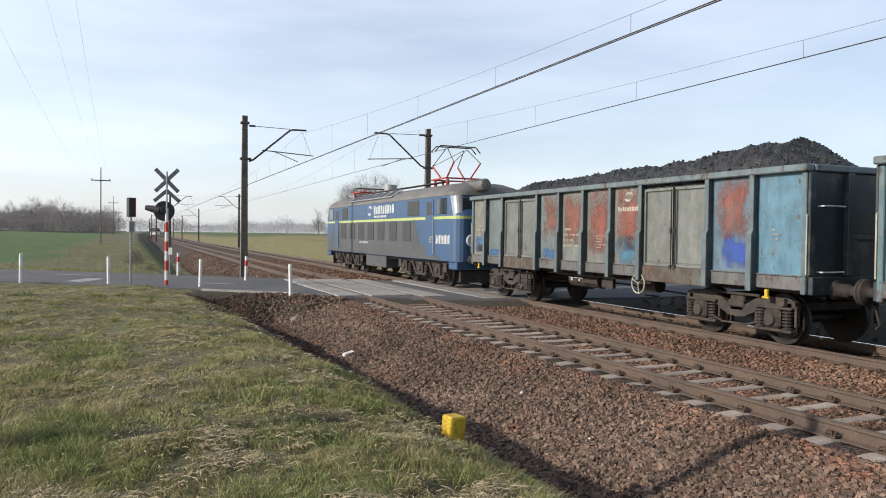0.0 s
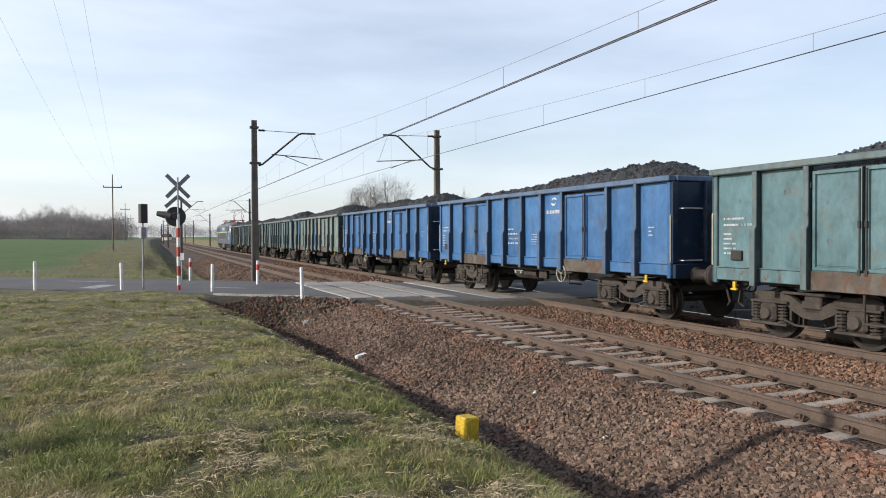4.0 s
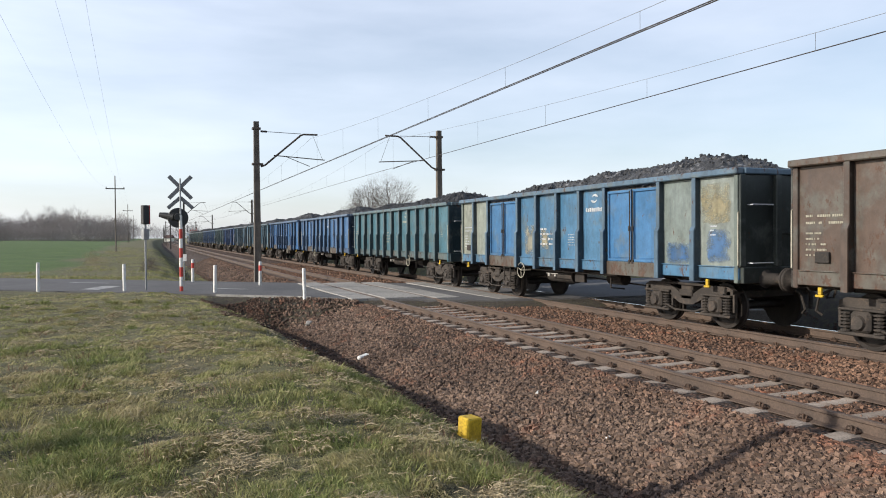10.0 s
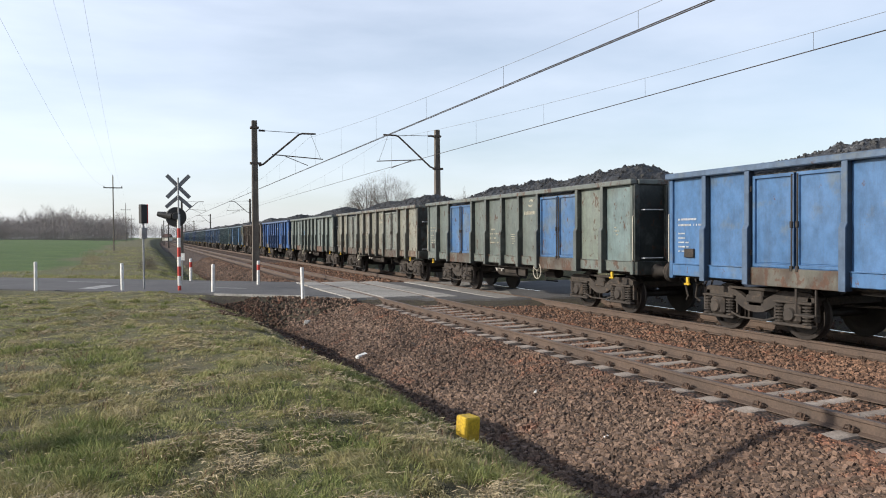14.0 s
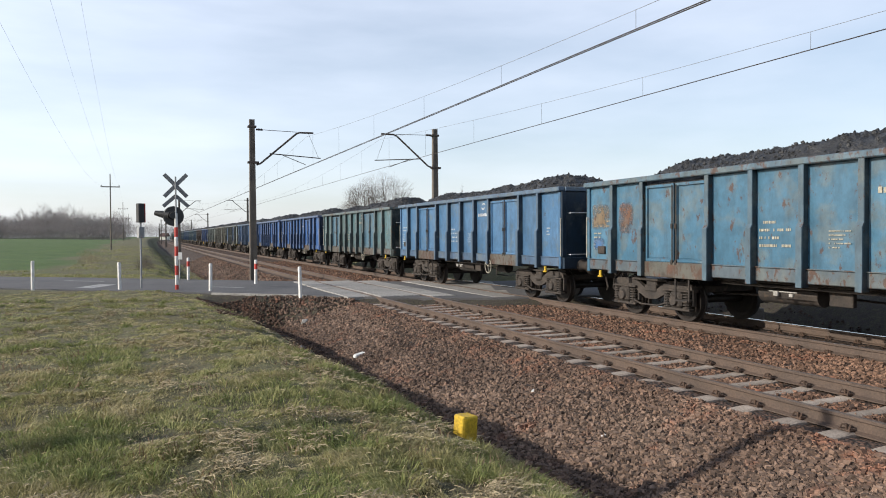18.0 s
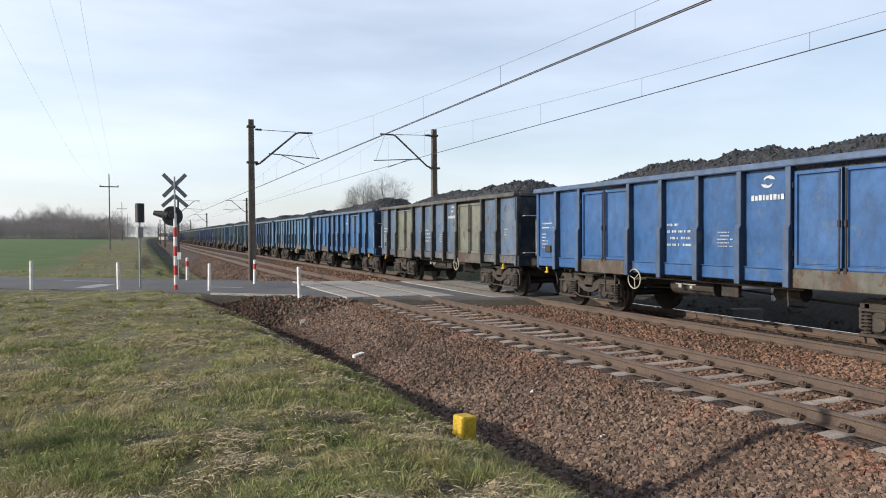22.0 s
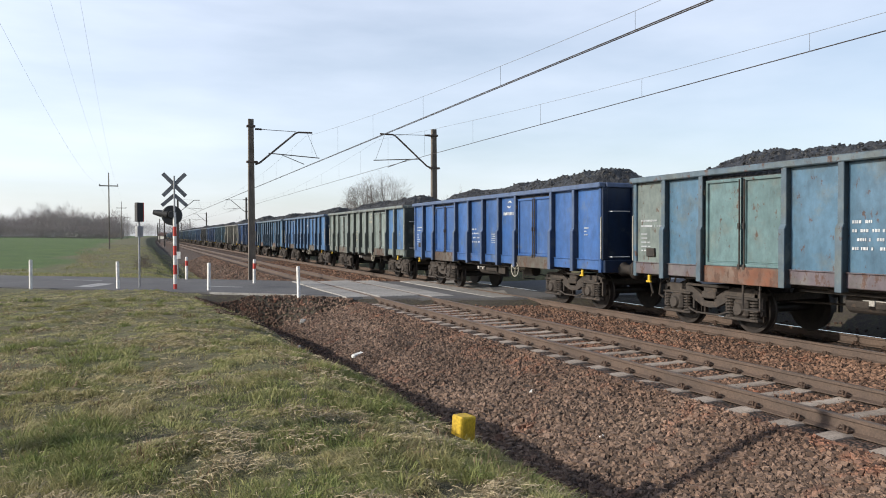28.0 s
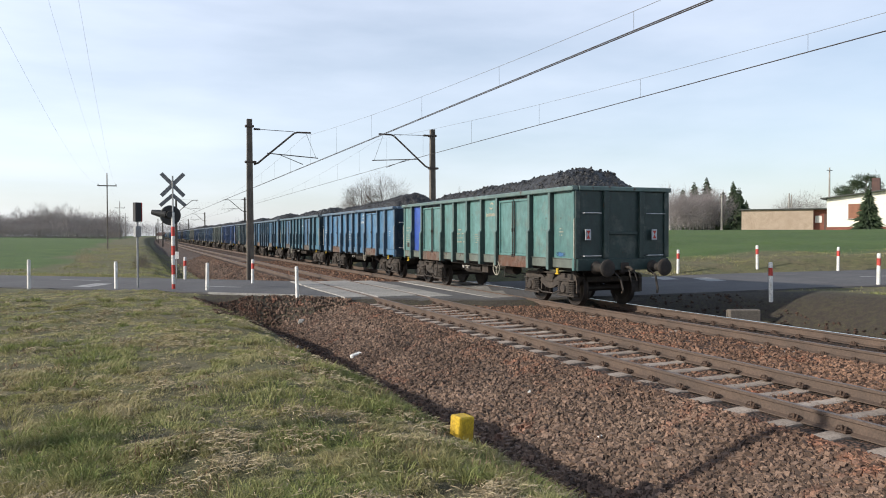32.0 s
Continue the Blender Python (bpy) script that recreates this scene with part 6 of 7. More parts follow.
M["plaster"] = surface("cream house plaster", (0.84, 0.81, 0.69), (0.78, 0.75, 0.64), 0.8, 20, 0.9, 0, 0.1)
M["brick"] = surface("buff brick", (0.42, 0.33, 0.25), (0.35, 0.27, 0.20), 2.0, 12, 0.9, 0, 0.2)
M["brick_red"] = surface("red-brown brick", (0.24, 0.085, 0.06), (0.18, 0.07, 0.05), 2.0, 12, 0.9, 0, 0.2)
M["eave"] = surface("grey roofing felt", (0.075, 0.08, 0.072), (0.05, 0.053, 0.05), 2.0, 12, 0.8, 0, 0.2)
M["tile"] = surface("brown roof tiles", (0.10, 0.055, 0.045), (0.075, 0.045, 0.04), 2.0, 12, 0.8, 0, 0.2)
M["shutter"] = surface("brown window blind", (0.26, 0.11, 0.06), (0.22, 0.09, 0.05), 3, 20, 0.6)


def tri_tubes(segs):
    """Thin three-sided branches from an array of (x, y, z, r, x, y, z, r)."""
    a = np.array(segs)
    n = len(a)
    p, q = a[:, :3], a[:, 4:7]
    t = q - p
    t /= np.linalg.norm(t, axis=1, keepdims=True) + 1e-9
    ref = np.where(np.abs(t[:, 2:3]) > 0.9, np.array([[1.0, 0, 0]]), np.array([[0, 0, 1.0]]))
    u = np.cross(t, ref)
    u /= np.linalg.norm(u, axis=1, keepdims=True) + 1e-9
    w = np.cross(t, u)
    vs = []
    for end, r in ((p, a[:, 3:4]), (q, a[:, 7:8])):
        for k in range(3):
            c, s = math.cos(2.094 * k), math.sin(2.094 * k)
            vs.append(end + (u * c + w * s) * r)
    V = np.stack(vs, 1).reshape(-1, 3)
    o = np.arange(n)[:, None] * 6
    F = np.concatenate([o + np.array([[0, 1, 4]]), o + np.array([[0, 4, 3]]), o + np.array([[1, 2, 5]]), o + np.array([[1, 5, 4]]), o + np.array([[2, 0, 3]]), o + np.array([[2, 3, 5]])])
    return V, F


def grow(seed, height, spread_, trunk_r, levels=4, kids=4, low=0.3):
    """A bare tree: trunk segments, then limbs and twigs."""
    r = random.Random(seed)
    trunk, rest = [], []

    def limb(p, d, length, rad, lev):
        steps = 4 if lev < 2 else 2
        pts = [p]
        for i in range(steps):
            d = (d + Vector((r.uniform(-1, 1), r.uniform(-1, 1), r.uniform(-0.3, 0.9))) * (0.10 if lev == 0 else 0.24)).normalized()
            pts.append(pts[-1] + d * length / steps)
        for i in range(steps):
            ra, rb = rad * (1 - 0.6 * i / steps), rad * (1 - 0.6 * (i + 1) / steps)
            (trunk if lev == 0 else rest).append((*pts[i], ra, *pts[i + 1], rb))
        if lev >= levels:
            return
        n = kids + (3 if lev == 0 else 1 if lev == 1 else 0)
        for k in range(n):
            f = low + (1 - low) * (k + r.random()) / n if lev == 0 else 0.25 + 0.75 * (k + r.random()) / n
            g = min(steps - 1, int(f * steps))
            base = pts[g].lerp(pts[g + 1], f * steps - g)
            a = r.uniform(0, 2 * math.pi)
            out = Vector((math.cos(a), math.sin(a), r.uniform(0.1, 0.9))) * spread_
            nd = (d * 0.75 + out).normalized()
            limb(base, nd, length * r.uniform(0.42, 0.66), rad * (0.34 if lev == 0 else 0.5), lev + 1)

    limb(Vector((0, 0, -0.3)), Vector((0, 0, 1)), height * 0.72, trunk_r, 0)
    return tri_tubes(trunk), tri_tubes(rest)


BARE = [grow(11, 11, 0.95, 0.26, 5, 4, 0.25), grow(23, 10, 0.9, 0.2, 5, 4, 0.3), grow(37, 8, 1.05, 0.16, 5, 3, 0.15)]


def grow_round(seed, height, width, trunk_r):
    """A round-headed bare tree: limbs fan out from a short trunk into fine twigs."""
    r = random.Random(seed)
    trunk, rest = [], []
    mid = Vector((0, 0, height * 0.58))

    def inside(p):
        q = p - mid
        return (q.x**2 + q.y**2) / (width / 2) ** 2 + (q.z / (height * 0.43)) ** 2 < 1.0

    def limb(p, d, length, rad, lev):
        n = 4 if lev < 3 else 2
        for i in range(n):
            d = (d + Vector((r.uniform(-1, 1), r.uniform(-1, 1), r.uniform(-0.5, 0.8))) * 0.16).normalized()
            q = p + d * length / n
            if not inside(q) and lev > 1:
                return
            ra, rb = rad * (1 - 0.5 * i / n), rad * (1 - 0.5 * (i + 1) / n)
            rest.append((*p, ra, *q, rb))
            p = q
            if lev < 5:
                for k in range(2 if lev in (2, 3) else 1):
                    a, b = r.uniform(0, 2 * math.pi), r.uniform(0.5, 0.95)
                    side = d.orthogonal().normalized()
                    side = Matrix.Rotation(a, 3, d) @ side
                    limb(p, (d * (1 - b * 0.45) + side * b * 0.8).normalized(), length * r.uniform(0.45, 0.62), max(0.012, rad * 0.42), lev + 2 if lev > 2 else lev + 1)

    top = Vector((0.1, 0, height * 0.24))
    trunk.append((0, 0, -0.3, trunk_r, *top, trunk_r * 0.8))
    for k in range(10):
        a = 2 * math.pi * (k + r.uniform(-0.3, 0.3)) / 10 * 3
        e = r.uniform(0.25, 0.95) if k else 0.05
        limb(top, Vector((math.cos(a) * math.sin(e * 1.5), math.sin(a) * math.sin(e * 1.5), math.cos(e * 1.5))), height * r.uniform(0.50, 0.62), trunk_r * 0.55, 1)
    return tri_tubes(trunk), tri_tubes(rest)


# twig colour paled to carry the haze over the field; the thicket shares it
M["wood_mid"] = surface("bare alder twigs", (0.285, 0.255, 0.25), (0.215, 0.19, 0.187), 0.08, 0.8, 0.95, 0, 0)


def twig_cloud(rs, n, h, w, low, twig, seed=0):
    """Slim twigs that fill a crown of height h and width w above a clear stem."""
    d = rs.normal(0, 1, (n, 3))
    d /= np.linalg.norm(d, axis=1, keepdims=True)
    q = d * (rs.uniform(0.05, 1, (n, 1)) ** 0.45) * (1 + 0.22 * np.sin(d[:, :1] * 5 + seed) * np.cos(d[:, 2:] * 4))
    p = q * np.array([w / 2, w / 2, (1 - low) / 2 * h]) + np.array([0, 0, (1 + low) / 2 * h])
    way = d * np.array([0.8, 0.8, 0.5]) + np.array([0, 0, 0.55]) + rs.normal(0, 0.35, (n, 3))
    way /= np.linalg.norm(way, axis=1, keepdims=True)
    side = np.cross(way, rs.normal(0, 1, (n, 3)))
    side /= np.linalg.norm(side, axis=1, keepdims=True)
    return np.stack([p - side * twig, p + side * twig, p + way * h * rs.uniform(0.08, 0.2, (n, 1))], 1).reshape(-1, 3)


def twig_wood(name, seed, items, twig, count, material, label, category):
    """Bare crowns as clouds of fine twigs on slim trunks; items: place, height, width, foot of the crown."""
    rs = np.random.RandomState(seed)
    V, F, off = [], [], 0
    for x, y, h, w, low in items:
        z = ground_at(x, y)
        V.append(twig_cloud(rs, count, h, w, low, twig, seed) + np.array([x, y, z]))
        F.append(np.arange(count * 3).reshape(-1, 3) + off)
        off += count * 3
        tv, tf = tri_tubes([(x, y, z - 0.3, h * 0.013, x + 0.03 * h * math.sin(x), y, z + h * 0.8, h * 0.004)])
        V.append(tv)
        F.append(tf + off)
        off += len(tv)
    return tagged(new(name, fast_mesh(name, np.concatenate(V), np.concatenate(F), material)), label, category, kind="stuff")


BARE += [grow_round(5, 11.5, 9.5, 0.24), grow_round(8, 11, 8.0, 0.2)]
bare_data = [(fast_mesh("trunk", t[0], t[1], M["bark"]), fast_mesh("crown", c[0], c[1], M["twig"])) for t, c in BARE]


def bare_tree(k, l, d, s=1.0, turn=0, label="bare deciduous tree without leaves in early spring"):
    x, y = cam_point(l, d)
    t = thing("bare_tree", label, "tree", pose(x, y, ground_at(x, y), 0, 0, turn), group="trees in the fields")
    t.scale = (s, s, s)
    part("trunk", bare_data[k][0], None, t)
    part("crown", bare_data[k][1], None, t)
    n, (hh, ww) = 2600, ((11.5, 9.5), (11.0, 8.0))[k - 3] if k > 2 else (8.0, 6.0)
    part("brushwood", fast_mesh("brushwood", twig_cloud(np.random.RandomState(k + int(d)), n, hh, ww, 0.2, 0.011, k), np.arange(n * 3).reshape(-1, 3), M["twig"]), None, t)


def spot(px, depth):
    """Across the view for a bearing px (in 1568ths of the view's width) at some depth."""
    return (px - 784) / 1302 * depth


for k, px, dep, s, turn in ((4, 640, 120, 0.80, 0), (3, 683, 122, 0.86, 140), (2, 610, 126, 0.7, 60), (2, 800, 130, 0.85, 20), (2, 826, 134, 0.85, 200), (1, 575, 210, 0.6, 90)):
    bare_tree(k, spot(px, dep), dep, s, turn)


def belt(seed, n, px0, px1, d0, d1, h, w, low, top=None):
    """Places for a belt of crowns; top gives the relative height along it."""
    r = random.Random(seed)
    out = []
    for i in range(n):
        px, dep = px0 + (px1 - px0) * (i + r.random()) / n, r.uniform(d0, d1)
        x, y = cam_point(spot(px, dep), dep)
        f = (top(px) if top else 1.0) * r.uniform(0.8, 1.1)
        out.append((x, y, h * f, w * r.uniform(0.75, 1.3), low))
    return out


def alder_top(px):
    return float(np.interp(px, [-60, 20, 40, 75, 110, 150, 175, 200, 214], [0.78, 0.72, 0.84, 1.06, 1.02, 0.78, 0.74, 0.86, 0.78]))


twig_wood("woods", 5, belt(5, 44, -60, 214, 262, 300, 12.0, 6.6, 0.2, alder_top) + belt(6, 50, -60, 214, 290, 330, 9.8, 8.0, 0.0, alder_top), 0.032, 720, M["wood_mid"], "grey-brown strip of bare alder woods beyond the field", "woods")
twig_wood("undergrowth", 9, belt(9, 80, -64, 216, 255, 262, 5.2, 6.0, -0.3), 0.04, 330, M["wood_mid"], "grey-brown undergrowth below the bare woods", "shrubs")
twig_wood("thicket", 7, belt(7, 16, 1186, 1276, 90, 96, 4.9, 4.0, 0.12) + belt(8, 14, 1180, 1266, 98, 108, 5.6, 4.6, 0.05), 0.011, 1100, M["wood_mid"], "brown thicket of bare shrubs beside the garden", "shrubs")
twig_wood("orchard", 10, belt(10, 7, 1385, 1450, 110, 120, 5.6, 5.0, 0.15), 0.010, 800, M["twig"], "bare fruit trees behind the low garage", "trees")
twig_wood("far_woods", 11, belt(11, 90, -90, 335, 800, 960, 17, 17, -0.1), 0.10, 260, M["wood_hazed"], "distant grey woods on the horizon", "woods")
twig_wood("far_woods", 12, belt(12, 70, 320, 625, 640, 760, 14, 15, -0.1, lambda p: 0.75 + 0.35 * noise.noise((p * 0.02, 4, 1)) + (0.25 if 420 < p < 520 else 0)), 0.09, 260, M["wood_hazed"], "distant grey woods behind the railway", "woods")
twig_wood("far_woods", 13, belt(13, 120, 600, 1300, 800, 960, 15, 17, -0.1), 0.10, 220, M["wood_hazed"], "distant grey woods on the horizon", "woods")
twig_wood("far_woods", 14, belt(14, 80, 1290, 1900, 640, 760, 13, 15, -0.1), 0.09, 220, M["wood_hazed"], "distant grey woods behind the houses", "woods")
# low scrub and weeds on the verge beyond the road
twig_wood("scrub", 15, belt(15, 5, 240, 258, 44, 48, 0.9, 0.9, -0.6), 0.006, 500, M["bark"], "dark leafless scrub on the verge beyond the road", "shrubs")
twig_wood("scrub", 16, belt(16, 2, 276, 281, 38.0, 38.4, 0.42, 0.4, -0.5), 0.007, 260, M["needle"], "small dark green weed in the verge grass", "shrubs")
twig_wood("scrub", 17, belt(17, 5, 140, 162, 50, 58, 1.0, 1.3, -0.6), 0.006, 420, M["straw_far"], "pale dry reeds at the field's edge", "dry grass")


def spruce(seed, h, w):
    """A conifer of drooping sprays in whorls."""
    r = random.Random(seed)
    V, F, n = [], [], 0
    z = 0.06 * h
    while z < h:
        f = 1 - z / h
        reach = (w * (f ** 0.85) + 0.03) * r.uniform(0.75, 1.15)
        for k in range(max(10, int(46 * f) + 8)):
            a = r.uniform(0, 6.28)
            L = reach * r.uniform(0.65, 1.1)
            wd = L * r.uniform(0.07, 0.15) + 0.006
            dx, dy = math.cos(a), math.sin(a)
            zz = z + r.uniform(-0.08, 0.08) * h * 0.5
            droop = -0.28 * L
            p = [(0, 0, zz + 0.01), (dx * L * 0.55 - dy * wd, dy * L * 0.55 + dx * wd, zz + droop * 0.45), (dx * L, dy * L, zz + droop * 0.75), (dx * L * 0.55 + dy * wd, dy * L * 0.55 - dx * wd, zz + droop * 0.45), (dx * L * 0.6, dy * L * 0.6, zz + droop * 0.2 + 0.014)]
            V += p
            F += [(n, n + 1, n + 4), (n + 1, n + 2, n + 4), (n + 2, n + 3, n + 4), (n + 3, n, n + 4)]
            n += 5
        z += h * 0.022
    return fast_mesh("crown", np.array(V), np.array(F), M["needle"])


SPRUCE = [spruce(1, 1.0, 0.27), spruce(2, 1.0, 0.36), spruce(3, 1.0, 0.31)]
for k, px, dep, h, in ((1, 1228, 112, 7.6), (0, 1250, 112, 8.3), (2, 1208, 116, 7.0), (1, 1279, 104, 5.8), (0, 1297, 102, 6.9), (2, 1308, 104, 6.2), (1, 1320, 106, 4.6), (1, 1536, 76, 4.5)):
    x, y = cam_point(spot(px, dep), dep)
    t = thing("spruce", "dark green spruce with drooping branches", "tree", pose(x, y, ground_at(x, y) - 0.1, 0, 0, k * 50 + px), group="conifers by the houses")
    t.scale = (h, h, h)
    part("trunk", Mesh().cyl((0, 0, 0), (0, 0, 0.85), 0.022, 8, 0.006), M["bark"], t)
    part("crown", SPRUCE[k], None, t)


def pine(seed):
    """A pine's open crown: tufts of needles at the ends of its limbs, one metre tall in all."""
    r = random.Random(seed)
    V, F, n, limbs = [], [], 0, []
    for k in range(34):
        a, e = r.uniform(0, 6.28), r.uniform(0.42, 1.0)
        reach = 0.30 * math.sin(math.pi * min(1.0, (e - 0.3) * 1.25)) * r.uniform(0.5, 1.15)
        c = Vector((math.cos(a) * reach, math.sin(a) * reach, e - 0.04))
        limbs.append((0, 0, e - 0.14, 0.008, *c, 0.004))
        for q in range(150):
            d = Vector((r.gauss(0, 1), r.gauss(0, 1), r.gauss(0.1, 0.7))).normalized()
            p = c + Vector((r.gauss(0, 0.04), r.gauss(0, 0.04), r.gauss(0, 0.022)))
            s = d.orthogonal().normalized() * 0.0035
            tip = p + d * r.uniform(0.03, 0.065)
            V += [tuple(p - s), tuple(p + s), tuple(tip)]
            F.append((n, n + 1, n + 2))
            n += 3
    return fast_mesh("crown", np.array(V), np.array(F), M["needle"]), fast_mesh("limbs", *tri_tubes(limbs), M["bark"])


for seed, px, dep, h in ((3, 1508, 118, 8.6), (4, 1532, 120, 9.6)):
    x, y = cam_point(spot(px, dep), dep)
    t = thing("pine", "dark green pine with an open crown behind the house", "tree", pose(x, y, ground_at(x, y) - 0.1, 0, 0, px), group="conifers by the houses")
    t.scale = (h, h, h)
    part("trunk", Mesh().cyl((0, 0, 0), (0, 0, 0.92), 0.02, 8, 0.006), M["bark"], t)
    crown_data, limb_data = pine(seed)
    part("crown", crown_data, None, t)
    part("limbs", limb_data, None, t)


# ---- garage and house beyond the field ----
def wall_box(l0, l1, d0, d1, z0, z1, b=0.0):
    mb = Mesh()
    mb.box(l0, l1, d0, d1, z0, z1, b)
    return mb


yaw_m = Matrix.Rotation(radians(-22.73), 4, "Z")
gx_, gy_ = cam_point(spot(1312, 86), 86)
gz = ground_at(gx_, gy_) - 0.1
gar = thing("garage", "long low garage of buff brick with a flat roof", "garage", Matrix.Translation((gx_, gy_, gz)) @ yaw_m @ pose(0, 0, 0, 0, 0, -24))
part("wall", wall_box(0, 7.5, 0, 6, -0.5, 2.5), M["brick"], gar)
part("wall", wall_box(7.5, 10.2, 0.6, 6, -0.5, 2.5), M["brick_red"], gar, "recessed red-brown wall")
part("roof", wall_box(-0.2, 10.4, -0.25, 6.2, 2.5, 2.64, 0.02), M["eave"], gar, "thin dark flat roof edge")
part("plinth", wall_box(-0.03, 7.53, -0.03, 0.02, -0.5, 0.15), M["concrete"], gar)
part("door", wall_box(8.6, 9.6, 0.52, 0.6, 0.0, 2.0, 0.02), M["tile"], gar, "dark door")
part("window", wall_box(7.7, 8.4, 0.54, 0.6, 1.0, 1.8, 0.02), M["postwhite"], gar, "pale window")

hx, hy = cam_point(spot(1463, 82), 82)
hz = ground_at(hx, hy) - 0.05
hs = thing("house", "cream plastered house with brown roof and brick plinth", "house", Matrix.Translation((hx, hy, hz)) @ yaw_m @ pose(0, 0, 0, 0, 0, -36))
part("wall", wall_box(0, 12.5, 0, 9, -0.5, 3.6), M["plaster"], hs)
part("plinth", wall_box(-0.04, 12.54, -0.04, 0.0, -0.5, 0.45), M["brick_red"], hs)
rf = Mesh().add([(-0.6, -0.6, 3.55), (6.5, -0.6, 4.4), (12.9, -0.6, 4.4), (12.9, 9.4, 4.4), (6.5, 9.4, 4.4), (-0.6, 9.4, 3.55), (-0.6, -0.6, 3.66), (6.5, -0.6, 4.52), (12.9, -0.6, 4.52), (12.9, 9.4, 4.52), (6.5, 9.4, 4.52), (-0.6, 9.4, 3.66)],
                [(6, 7, 10, 11), (7, 8, 9, 10), (5, 4, 1, 0), (4, 3, 2, 1), (0, 1, 7, 6), (1, 2, 8, 7), (2, 3, 9, 8), (3, 4, 10, 9), (4, 5, 11, 10), (5, 0, 6, 11)])
part("roof", rf, M["eave"], hs, "low-pitched grey roof")
gab = Mesh().add([(0, 0.001, 3.6), (12.5, 0.001, 3.6), (12.5, 0.001, 4.4), (6.5, 0.001, 4.4), (0, 0.3, 3.6), (12.5, 0.3, 3.6), (12.5, 0.3, 4.4), (6.5, 0.3, 4.4)],
                 [(0, 1, 2, 3), (7, 6, 5, 4), (0, 4, 5, 1), (1, 5, 6, 2), (2, 6, 7, 3), (3, 7, 4, 0)])
part("gable", gab, M["plaster"], hs)
up = Mesh().add([(6.2, 1.0, 4.4), (13.5, 1.0, 4.4), (13.5, 8.0, 4.4), (6.2, 8.0, 4.4), (8.6, 2.6, 7.4), (13.5, 2.6, 7.4), (13.5, 6.4, 7.4), (8.6, 6.4, 7.4)],
                [(0, 1, 5, 4), (1, 2, 6, 5), (2, 3, 7, 6), (3, 0, 4, 7), (4, 5, 6, 7), (3, 2, 1, 0)])
part("upper_roof", up, M["tile"], hs, "steep brown upper roof")
part("chimney", wall_box(4.0, 4.8, 3.0, 3.8, 3.8, 5.9, 0.02), M["tile"], hs)
for x0, x1, z0, z1 in ((2.1, 4.0, 1.35, 2.95), (8.2, 9.8, 1.35, 2.95)):
    w = part("window", wall_box(x0, x1, -0.03, 0.0, z0, z1, 0.005), M["shutter"], hs, "window with a lowered brown blind")
    part("window_frame", wall_box(x0 - 0.06, x1 + 0.06, -0.015, -0.001, z0 - 0.06, z1 + 0.06), M["postwhite"], w)
    part("window_sill", wall_box(x0 - 0.1, x1 + 0.1, -0.14, -0.031, z0 - 0.08, z0 - 0.02), M["concrete"], w)
for px, dep, w, h in ((1186, 120, 2.2, 1.5), (1203, 122, 1.6, 1.2)):
    x, y = cam_point(spot(px, dep), dep)
    sh = thing("shed", "small white shed behind the shrubs", "shed", Matrix.Translation((x, y, ground_at(x, y))) @ yaw_m)
    part("wall", wall_box(-w, w, -1, 1, -0.2, h), M["plaster"], sh)
    part("roof", wall_box(-w - 0.15, w + 0.15, -1.15, 1.15, h, h + 0.12), M["tile"], sh)
for px, dep, h in ((1467, 95, 8.2), (1396, 100, 5.2), (1400, 100, 5.0), (1277, 90, 4.4)):
    x, y = cam_point(spot(px, dep), dep)
    pp = thing("utility_pole", "pale concrete utility pole by the houses", "utility pole", pose(x, y, ground_at(x, y)))
    part("pole", Mesh().cyl((0, 0, -0.3), (0, 0, h), 0.15, 10, 0.09), M["concrete"], pp)
    if h > 6:
        part("crossarm", Mesh().box(-0.5, 0.5, -0.04, 0.04, h - 0.4, h - 0.32), M["galv"], pp)
# far farm buildings on the left horizon
for px, dep, w, h, mt in ((126, 420, 4, 4, "plaster"), (286, 480, 2.2, 3.0, "plaster"), (205, 460, 3, 3.0, "brick")):
    x, y = cam_point(spot(px, dep), dep)
    b = thing("farm_house", "small pale farm house far across the fields", "house", Matrix.Translation((x, y, ground_at(x, y))) @ yaw_m, group="far farm houses")
    part("wall", wall_box(-w, w, -3, 3, -0.5, h), M[mt], b)
    part("roof", Mesh().add([(-w - 0.3, -3.4, h), (w + 0.3, -3.4, h), (w + 0.3, 3.4, h), (-w - 0.3, 3.4, h), (-w - 0.3, 0, h + 2.2), (w + 0.3, 0, h + 2.2)], [(0, 1, 5, 4), (2, 3, 4, 5), (0, 4, 3), (1, 2, 5), (3, 2, 1, 0)]), M["tile"], b)

# ---- grass blades, dead straw and ballast stones ----
def blade_material(name, a, b):
    m, nt, bs = mat_base(name, 0.85)
    ge = nt.nodes.new("ShaderNodeNewGeometry")
    c = blend(nt, ge.outputs["Random Per Island"], a, b)
    nt.links.new(c, bs.inputs["Base Color"])
    bs.inputs["Specular IOR Level"].default_value = 0.25
    return m


